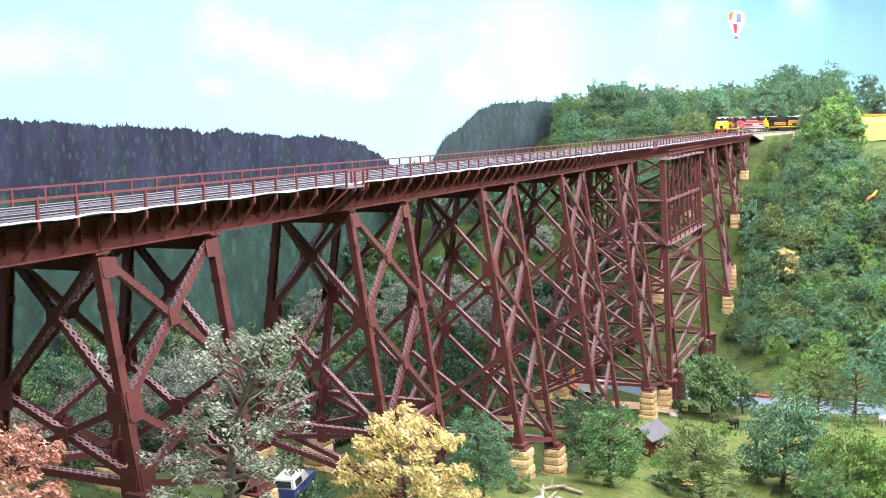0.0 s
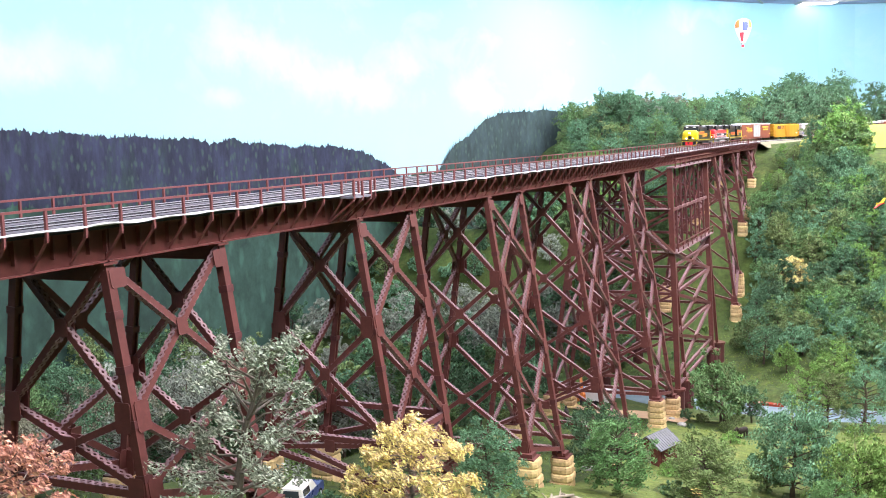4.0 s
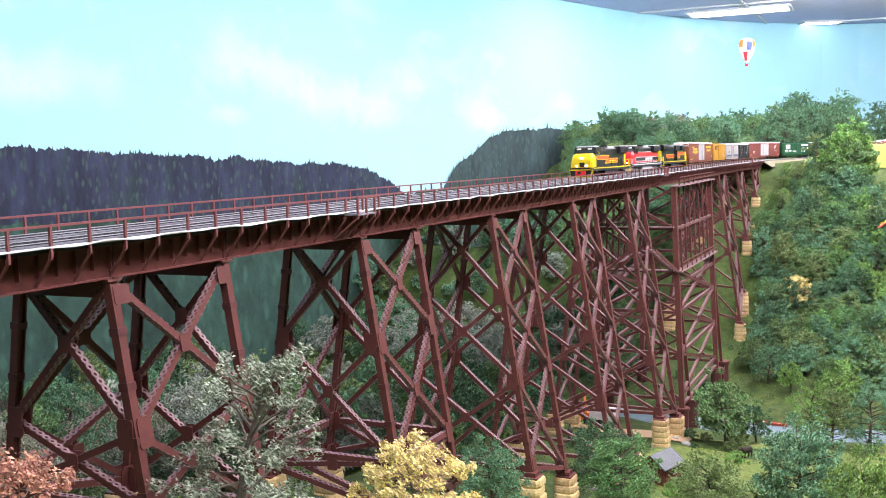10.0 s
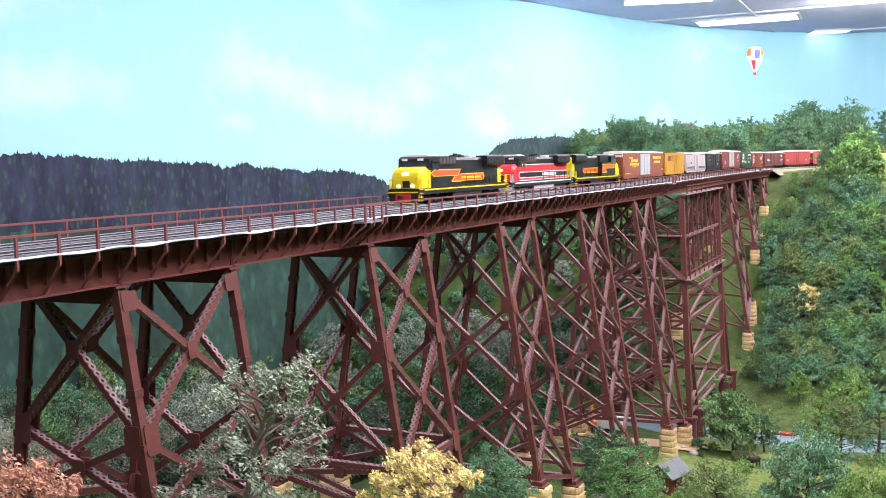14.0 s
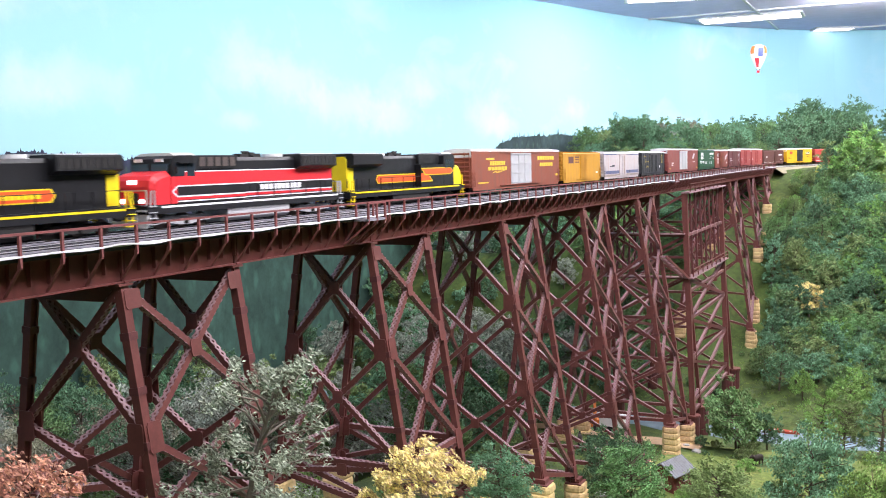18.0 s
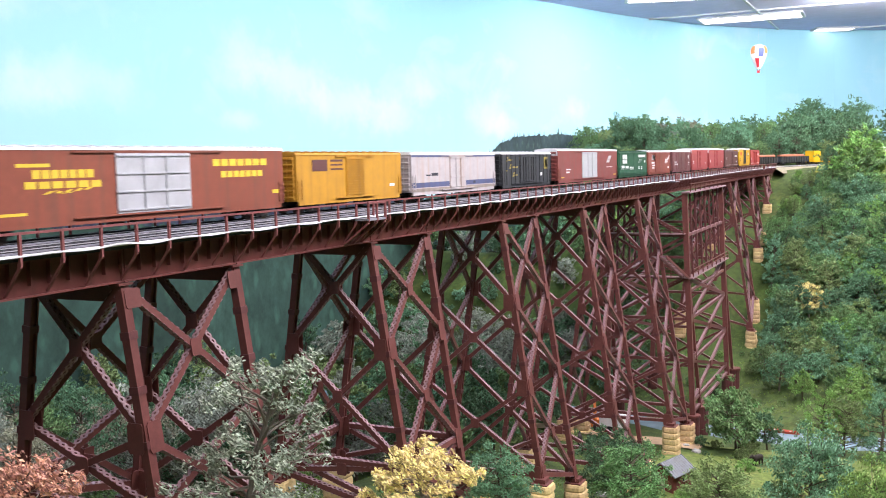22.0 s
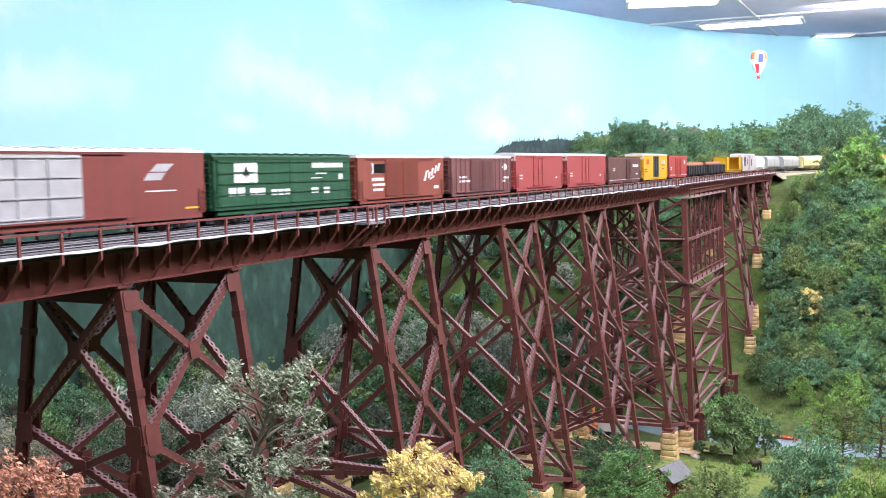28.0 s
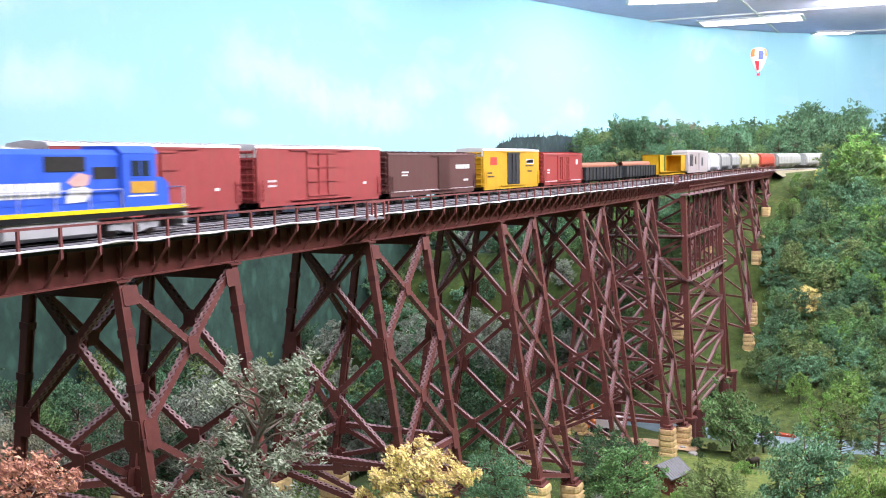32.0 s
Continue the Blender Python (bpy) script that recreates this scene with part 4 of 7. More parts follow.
def boxcar(length, height, body, label, roof=None, doors=1, door_wide=2.6, door_mat=None, door_style="rib", ribs=0, wide=3.05,
           floor_z=1.05, ends=7, end_mat=None, marks=(), mark_out=0.002, sill_mat=None, door_x=0.0, band=None):
    """A boxcar at the origin on the rail; marks: (material, x0, x1, z0, z1, letters) as shares of the near side."""
    c = thing("boxcar", M(0, 0, 0), label, "boxcar", "cars of the freight train")
    h, w = length / 2, wide / 2
    eave = height - 0.28
    part("body", Geo().span(-h, h, -w, w, floor_z, eave), body, c)
    g = Geo()
    g.prism([(-w - 0.04, eave), (w + 0.04, eave), (w * 0.96, eave + 0.12), (0, height), (-w * 0.96, eave + 0.12)], "x", -h - 0.05, h + 0.05)
    rf = part("roof", g, roof or ROOFG, c, "" if roof else "pale galvanised roof")
    n = max(6, int(length / 1.2))
    seam = Geo()
    for k in range(n + 1):
        x = -h + length * k / n
        for s in (-1, 1):
            seam.beam((x, s * w * 0.96, eave + 0.15), (x, 0, height + 0.02), 0.09, 0.06)
    part("roof_seams", seam, roof or ROOFG, rf)
    for s in (-1, 1):
        part("side_sill", Geo().span(-h + 0.3, h - 0.3, s * (w - 0.02), s * (w - 0.14), floor_z - 0.3, floor_z), sill_mat or body, c)
    part("underframe", Geo().span(-h + 0.2, h - 0.2, -0.4, 0.4, 0.72, floor_z).box(1.2, 0.6, 0.75, 1.2, 0.5, 0.5).box(-2.1, -0.7, 0.72, 0.9, 0.5, 0.4), UNDER, c)
    for s in (-1, 1):
        g = Geo().hexa([(0, -w + 0.16, -0.13), (0, w - 0.16, -0.13), (0, w - 0.16, 0.13), (0, -w + 0.16, 0.13)],
                       [(s * 0.11, -w + 0.26, -0.04), (s * 0.11, w - 0.26, -0.04), (s * 0.11, w - 0.26, 0.04), (s * 0.11, -w + 0.26, 0.04)])
        rib = g.mesh("end_rib", end_mat or body)
        for k in range(ends):
            o = part("end_rib", rib, end_mat or body, c)
            o.location = (s * h * K, 0, (floor_z + 0.25 + (eave - floor_z - 0.5) * k / (ends - 1)) * K)
        for y in (-w - 0.07, w + 0.07):
            ladder(c, s * (h - 0.35), y, floor_z + 0.1, floor_z + 1.5, end_mat or body, 0.5, "x", 4)
        ladder(c, s * (h + 0.16), -w + 0.45, floor_z, eave - 0.1, end_mat or body, 0.5, "y", 8)
        part("brake_step", Geo().box(s * (h + 0.2), 0.3, floor_z + 0.1, 0.25, 1.4, 0.05), UNDER, c)
        if height > 4.9:
            part("end_panel", Geo().span(s * h, s * (h + 0.035), -w + 0.05, w - 0.05, eave - 0.62, eave), WHITE, c, "white panel at the top of the car end")
    for s in (-1, 1):
        y = s * w
        if ribs:
            post = Geo().span(-0.05, 0.05, y, y + s * 0.06, floor_z, eave).mesh("side_post", body)
            for k in range(ribs + 1):
                x = -h + 0.1 + (length - 0.2) * k / ribs
                if abs(x - door_x) > door_wide * doors / 2:
                    part("side_post", post, body, c).location = (x * K, 0, 0)
        for d in range(doors):
            xa = door_x - door_wide * doors / 2 + door_wide * d
            dm = door_mat or body
            pt = part("door", Geo().span(xa + 0.03, xa + door_wide - 0.03, y, y + s * 0.07, floor_z + 0.12, eave - 0.16), dm, c, "" if door_mat is None else "door in another colour than the car")
            g = Geo()
            rows = 15 if door_style == "louvre" else 5 if door_style == "plain" else 4
            for k in range(rows):
                z = floor_z + 0.3 + (eave - floor_z - 0.6) * k / (rows - 1)
                g.span(xa + 0.1, xa + door_wide - 0.1, y + s * 0.07, y + s * (0.14 if rows > 6 else 0.14), z - 0.04, z + 0.04)
            part("door_ribs", g, dm, pt)
            if door_style == "rib":
                for xx in (xa + door_wide * 0.35, xa + door_wide * 0.65):
                    part("lock_rod", Geo().span(xx - 0.03, xx + 0.03, y + s * 0.07, y + s * 0.16, floor_z + 0.2, eave - 0.3), dm, pt)
        ta, tb = max(-h, door_x - door_wide * doors), min(h, door_x + door_wide * doors)
        part("door_track", Geo().span(ta, tb, y, y + s * 0.12, floor_z + 0.02, floor_z + 0.10), body, c)
        part("door_track", Geo().span(ta, tb, y, y + s * 0.10, eave - 0.14, eave - 0.08), body, c)
        if band:
            for mt, z0, z1 in band:
                for x0, x1 in ((-h, door_x - door_wide * doors / 2), (door_x + door_wide * doors / 2, h)):
                    part("band", Geo().span(x0 + 0.02, x1 - 0.02, y, y + s * 0.012, z0, z1), mt, c)
    for mt, x0, x1, z0, z1, letters in marks:
        if isinstance(letters, str):
            for shape in SHAPES[letters]:
                pts = [(-h + (x0 + (x1 - x0) * p) * length, floor_z + (z0 + (z1 - z0) * q) * (eave - floor_z)) for p, q in shape]
                part("emblem", Geo().prism(pts, "y", -w - mark_out, -w - mark_out - 0.015), mt, c)
            continue
        marking(c, mt, -h + x0 * length, -h + x1 * length, floor_z + z0 * (eave - floor_z), floor_z + z1 * (eave - floor_z), -w - mark_out, letters)
    truck(c, -h + 2.3)
    truck(c, h - 2.3)
    couplers(c, h)
    return c


def gondola(length, body, label, height=2.7, wide=3.0):
    c = thing("gondola_car", M(0, 0, 0), label, "gondola car", "cars of the freight train")
    h, w, f = length / 2, wide / 2, 1.1
    part("floor_panel", Geo().span(-h, h, -w, w, f - 0.1, f + 0.02), body, c)
    for s in (-1, 1):
        sd = part("side", Geo().span(-h, h, s * w, s * (w - 0.08), f, height).span(-h, h, s * (w + 0.06), s * (w - 0.1), height - 0.12, height), body, c)
        for k in range(12):
            x = -h + 0.2 + (length - 0.4) * k / 11
            part("side_post", Geo().span(x - 0.07, x + 0.07, s * w, s * (w + 0.12), f - 0.2, height), body, sd)
        part("end", Geo().span(s * h, s * (h - 0.1), -w + 0.09, w - 0.09, f, height), body, c)
    part("underframe", Geo().span(-h + 0.2, h - 0.2, -0.4, 0.4, 0.72, f - 0.1), UNDER, c)
    truck(c, -h + 2.2)
    truck(c, h - 2.2)
    couplers(c, h)
    return c


def hopper(length, body, label, height=4.5, bays=3):
    """A round-sided covered hopper."""
    c = thing("covered_hopper", M(0, 0, 0), label, "covered hopper", "cars of the freight train")
    h, w = length / 2, 1.55
    ring = [(-1.25, 1.3), (-w, 1.7), (-w * 1.03, 2.6), (-w, 3.6), (-1.15, height - 0.25), (0, height - 0.1), (1.15, height - 0.25), (w, 3.6), (w * 1.03, 2.6), (w, 1.7), (1.25, 1.3)]
    part("body", Geo().prism(ring, "x", -h + 0.9, h - 0.9), body, c)
    part("running_board", Geo().span(-h + 0.5, h - 0.5, -0.7, -0.2, height - 0.06, height).span(-h + 0.5, h - 0.5, 0.2, 0.7, height - 0.06, height), ROOFG, c)
    for k in range(4):
        part("hatch", Geo().tube((-h + length * (k + 0.9) / 5, 0, height - 0.1), (-h + length * (k + 0.9) / 5, 0, height + 0.12), 0.4, n=12), body, c)
    for b in range(bays):
        x = -h + length * (b + 1) / (bays + 1)
        part("outlet", Geo().hexa([(x - 0.3, -0.4, 0.45), (x + 0.3, -0.4, 0.45), (x + 0.3, 0.4, 0.45), (x - 0.3, 0.4, 0.45)], [(x - 1.6, -1.3, 1.35), (x + 1.6, -1.3, 1.35), (x + 1.6, 1.3, 1.35), (x - 1.6, 1.3, 1.35)]), body, c)
    for s in (-1, 1):
        part("end_frame", Geo().beam((s * (h - 0.9), -1.2, 3.4), (s * h, -1.2, 1.1), 0.12, 0.12).beam((s * (h - 0.9), 1.2, 3.4), (s * h, 1.2, 1.1), 0.12, 0.12).box(s * (h - 0.5), 0, 1.05, 1.0, 2.8, 0.2), body, c)
        ladder(c, s * (h - 0.1), -1.3, 1.1, 4.2, body, 0.45, "y", 8)
    truck(c, -h + 1.9)
    truck(c, h - 1.9)
    couplers(c, h)
    return c


def flatcar(length, body, label, bulk):
    """A bulkhead flat: a low deck with a tall yellow end wall at each end."""
    c = thing("bulkhead_flatcar", M(0, 0, 0), label, "flatcar", "cars of the freight train")
    h, w = length / 2, 1.5
    part("deck", Geo().span(-h, h, -w, w, 0.95, 1.25), body, c)
    part("side_sill", Geo().span(-h, h, -w, -w + 0.1, 0.75, 1.3).span(-h, h, w - 0.1, w, 0.75, 1.3), body, c)
    for s in (-1, 1):
        a, b = s * h, s * (h - bulk)
        part("bulkhead", Geo().span(a, a - s * 0.3, -w, w, 1.25, 4.3).span(a, b, -w, -w + 0.12, 1.25, 4.1).span(a, b, w - 0.12, w, 1.25, 4.1).span(a, b, -w, w, 4.1, 4.22), body, c)
    truck(c, -h + 2)
    truck(c, h - 2)
    couplers(c, h)
    return c


def handrail_set(c, y, x0, x1, z0, z1, n, material):
    g = Geo().beam((x0, y, z1), (x1, y, z1), 0.05, 0.05)
    for k in range(n):
        x = x0 + (x1 - x0) * k / (n - 1)
        g.beam((x, y, z0), (x, y, z1), 0.045, 0.045)
    part("handrail", g, material, c)


LAMP = glow("lit_headlamp", (1.0, 0.95, 1.0), 2.5)


def wide_cab_loco(label, upper, stripe, border, nose, rear, tank, rails, sill, heritage=False):
    """A six-axle wide-cab diesel, its cab towards -x."""
    c = thing("diesel_locomotive", M(0, 0, 0), label, "locomotive", "locomotives of the freight train")
    h = 10.75
    part("frame", Geo().span(-h, h, -1.55, 1.55, 1.05, 1.55).span(-h + 0.2, h - 0.2, -1.5, 1.5, 1.55, 1.62), BLACK, c)
    part("sill_stripe", Geo().span(-h + 1.2, h - 0.8, -1.565, -1.55, 1.40, 1.53).span(-h + 1.2, h - 0.8, 1.55, 1.565, 1.40, 1.53), sill, c)
    # long hood
    hood = [(-0.92, 1.62), (-0.92, 4.25), (-0.78, 4.5), (0.78, 4.5), (0.92, 4.25), (0.92, 1.62)]
    part("hood", Geo().prism(hood, "x", -6.2, 10.1), upper, c)
    leaf = Geo().span(-0.5, 0.5, -0.012, 0.012, 1.9, 2.6).mesh("hood_door", upper)
    for s in (-1, 1):
        for k in range(10):
            part("hood_door", leaf, upper, c).location = ((-0.9 + 1.18 * k) * K, s * 0.932 * K, 0)
    part("inverter_cabinet", Geo().span(-6.2, -1.5, -1.54, 1.54, 1.62, 3.64), upper, c)
    rad = part("radiator", Geo().prism([(-1.0, 3.55), (-1.5, 3.8), (-1.5, 4.55), (-1.35, 4.68), (1.35, 4.68), (1.5, 4.55), (1.5, 3.8), (1.0, 3.55)], "x", 5.2, 10.0), upper, c)
    g = Geo()
    for k in range(9):
        g.span(5.4 + 0.5 * k, 5.75 + 0.5 * k, -1.52, -1.5, 3.9, 4.5)
    part("grille", g, UNDER, rad)
    part("radiator_top", Geo().span(5.4, 9.8, -1.3, 1.3, 4.68, 4.74), ROOFG, rad, "pale radiator top grilles")
    part("blower_duct", Geo().span(-5.9, -1.8, -1.2, 1.2, 3.75, 4.62), upper, c)
    g = Geo()
    for k in range(5):
        g.span(-5.6 + 0.75 * k, -5.05 + 0.75 * k, -1.23, -1.2, 3.9, 4.5)
    part("grille", g, WHEEL, c)
    for x in (0.2, 1.6):
        part("exhaust", Geo().box(x, 0, 4.62, 0.9, 0.6, 0.25), UNDER, c)
    part("fan_housing", Geo().tube((3.8, 0, 4.45), (3.8, 0, 4.72), 0.75, n=16), ROOFG, c)
    # cab and nose
    cab = part("cab", Geo().prism([(-8.75, 1.62), (-6.2, 1.62), (-6.2, 4.45), (-6.6, 4.62), (-8.15, 4.62), (-8.55, 4.4)], "y", -1.55, 1.55), upper, c)
    part("cab_roof", Geo().prism([(-1.5, 4.60), (1.5, 4.60), (1.1, 4.78), (-1.1, 4.78)], "x", -8.2, -6.3), ROOFG, cab, "pale cab roof")
    for y in (-1.56, 1.56):
        part("side_window", Geo().span(-8.2, -7.4, y - 0.012, y + 0.012, 3.3, 4.1).span(-7.25, -6.5, y - 0.012, y + 0.012, 3.3, 4.1), GLASS, cab)
    for y0, y1 in ((-1.35, -0.1), (0.1, 1.35)):
        part("windscreen", Geo().hexa([(-8.77, y0, 3.35), (-8.77, y1, 3.35), (-8.74, y1, 3.35), (-8.74, y0, 3.35)], [(-8.63, y0, 4.1), (-8.63, y1, 4.1), (-8.6, y1, 4.1), (-8.6, y0, 4.1)]), GLASS, cab)
    part("nose", Geo().prism([(-8.7, 1.62), (-10.2, 1.62), (-10.27, 2.7), (-10.2, 3.1), (-9.98, 3.38), (-9.6, 3.52), (-8.7, 3.66)], "y", -1.25, 1.25), nose, c, "" if nose is upper else "nose in a bright warning colour")
    for y in (-1.25, 1.25):
        g = Geo()
        o = 0.28 if y > 0 else -0.28
        g.hexa([(-8.7, y, 1.62), (-10.2, y, 1.62), (-10.27, y, 2.7), (-10.2, y, 3.1), (-9.98, y, 3.38), (-9.6, y, 3.52), (-8.7, y, 3.66)], [(-8.7, y + o, 1.62), (-9.9, y + o, 1.62), (-9.97, y + o, 2.5), (-9.9, y + o, 2.8), (-9.75, y + o, 3.05), (-9.45, y + o, 3.2), (-8.7, y + o, 3.35)])
        part("nose_cheek", g, nose, c)
    for y in (-1.562, 1.55):
        part("nose_side", Geo().span(-8.7, -8.15 if heritage else -8.3, y, y + 0.012, 1.62, 3.3), nose, c)
    part("nose_door", Geo().span(-10.30, -10.22, -0.42, 0.3, 1.7, 2.35), UNDER, c)
    for y in (-0.7, 0.7):
        part("headlight", Geo().tube((-10.36, y, 1.85), (-10.2, y, 1.85), 0.15, n=10), LAMP, c, "lit white ditch light")
    part("headlight", Geo().box(-10.22, 0, 3.0, 0.16, 0.62, 0.24), LAMP, c, "lit twin headlight")
    for y in (-0.8, 0.8):
        part("number_board", Geo().box(-8.78, y, 4.32, 0.1, 0.55, 0.2), WHITE, cab)
    part("mirror", Geo().box(-8.3, -1.68, 3.7, 0.06, 0.18, 0.4), UNDER, cab)
    part("horn", Geo().box(1.0, 0, 4.72, 0.5, 0.7, 0.22).box(1.0, 0.25, 4.86, 0.7, 0.16, 0.14), UNDER, c)
    part("sunshade", Geo().span(-8.15, -6.6, -1.78, -1.55, 4.12, 4.18), upper, cab)
    part("pilot", Geo().hexa([(-10.75, -1.4, 0.25), (-10.75, 1.4, 0.25), (-10.5, 1.4, 0.25), (-10.5, -1.4, 0.25)], [(-10.75, -1.5, 1.2), (-10.75, 1.5, 1.2), (-10.5, 1.5, 1.2), (-10.5, -1.5, 1.2)]), BLACK if not heritage else SILVER, c)
    part("plow", Geo().span(-10.84, -10.75, -0.75, 0.75, 0.35, 1.1), RED if not heritage else SILVER, c, "red coupler plate" if not heritage else "")
    part("pilot_edge", Geo().span(-10.82, -10.74, -1.45, 1.45, 0.2, 0.3).span(-10.82, -10.74, -1.5, 1.5, 1.22, 1.34), rails, c)
    part("rear_panel", Geo().prism([(-0.92, 1.62), (-0.92, 4.2), (-0.7, 4.45), (0.7, 4.45), (0.92, 4.2), (0.92, 1.62)], "x", 10.1, 10.2).span(9.2, 10.1, -0.95, -0.92, 1.7, 3.5).span(9.2, 10.1, 0.92, 0.95, 1.7, 3.5), rear, c)
    for sx in (-1, 1):
        for y in (-1.4, 1.4):
            g = Geo()
            for k in range(4):
                g.box(sx * 10.35, y, 0.45 + 0.36 * k, 0.6, 0.5, 0.05)
            part("steps", g, rails, c)
            part("step_rail", Geo().beam((sx * 10.6, y * 1.05, 0.5), (sx * 10.3, y * 1.05, 2.5), 0.07, 0.07).beam((sx * 10.05, y * 1.05, 0.7), (sx * 10.05, y * 1.05, 2.5), 0.07, 0.07), rails, c)
        part("end_rail", Geo().beam((sx * 10.65, -1.4, 2.5), (sx * 10.65, 1.4, 2.5), 0.06, 0.06).beam((sx * 10.65, -1.4, 1.6), (sx * 10.65, -1.4, 2.5), 0.06, 0.06).beam((sx * 10.65, 1.4, 1.6), (sx * 10.65, 1.4, 2.5), 0.06, 0.06), rails, c)
    for y in (-1.5, 1.5):
        handrail_set(c, y, -6.0, 9.6, 1.62, 2.6, 9, BLACK if not heritage else BLACK)
    part("fuel_tank", Geo().prism([(-1.45, 1.05), (-1.45, 0.45), (-1.1, 0.2), (1.1, 0.2), (1.45, 0.45), (1.45, 1.05)], "x", -3.3, 3.6), tank, c)
    part("air_tank", Geo().tube((-3.0, -1.35, 1.0), (3.4, -1.35, 1.0), 0.16), tank, c)
    for x in (-7.0, 7.0):
        truck(c, x, 3, 1.9, SILVER if heritage else UNDER)
    couplers(c, h, 0.7)
    # livery
    for s in (-1, 1):
        y = s * 0.947
        if heritage:
            rows = ((2.74, 3.56, stripe), (2.66, 2.74, border), (3.56, 3.63, border), (2.0, 2.09, border), (1.82, 2.0, stripe), (1.70, 1.78, border))
            for xa, xb, yy in ((-8.15, -1.5, s * 1.558), (-1.5, 10.1, y)):
                for z0, z1, m_ in rows:
                    part("stripe", Geo().span(xa, xb, yy, yy + s * 0.012, z0, z1), m_, c)
            part("stripe", Geo().beam((-8.15, s * 1.57, 2.06), (-8.6, s * 1.57, 2.35), 0.02, 0.09).beam((-8.6, s * 1.57, 2.35), (-8.15, s * 1.57, 2.68), 0.02, 0.09), border, c)
        else:
            up = [(-8.25, 2.98), (-7.6, 2.66), (-2.3, 2.66), (-1.52, 3.34), (-7.6, 3.34)]
            lo = [(-1.9, 2.1), (5.3, 2.1), (5.6, 2.48), (5.3, 2.86), (-1.9, 2.86)]
            part("stripe", Geo().prism([(-3.7, 2.1), (-1.52, 2.1), (-1.52, 2.86), (-2.7, 2.86)], "y", s * 1.556, s * 1.564), stripe, c)
            part("stripe_border", Geo().beam((-3.75, s * 1.57, 2.1), (-1.52, s * 1.57, 2.1), 0.02, 0.09).beam((-3.75, s * 1.57, 2.1), (-3.1, s * 1.57, 2.6), 0.02, 0.09), border, c)
            for pts, yy in ((up, 1.556), (lo, 0.947)):
                cx = sum(p[0] for p in pts) / len(pts)
                cz = sum(p[1] for p in pts) / len(pts)
                small = [(cx + (p[0] - cx) * 0.965, cz + (p[1] - cz) * 0.80) for p in pts]
                part("stripe_border", Geo().prism(pts, "y", s * yy, s * (yy + 0.010)), border, c)
                part("stripe", Geo().prism(small, "y", s * (yy + 0.010), s * (yy + 0.022)), stripe, c)
    if heritage:
        marking(c, WHITE, 0.9, 5.9, 2.18, 2.58, -0.96, 10)
    else:
        marking(c, YELLOW, -0.2, 4.6, 2.34, 2.62, -0.97, 12)
    for ob in c.children:
        if not ob.name.startswith("truck"):
            for o in [ob, *ob.children]:
                if not o.data.get("low"):
                    o.data["low"] = 1
                    o.data.transform(Matrix.Diagonal((1, 1, 0.955, 1)))
    return c


BLUE = mat("bright_blue_paint", (0.042, 0.125, 0.66), 0.42, size=2, vary=0.12, spec=0.4)

P_FACE = mat("pale_pink_decal", (0.70, 0.42, 0.38), 0.6, size=1, vary=0.2)
P_GOLD = mat("dull_gold_paint", (0.55, 0.30, 0.04), 0.5, size=1, vary=0.15)


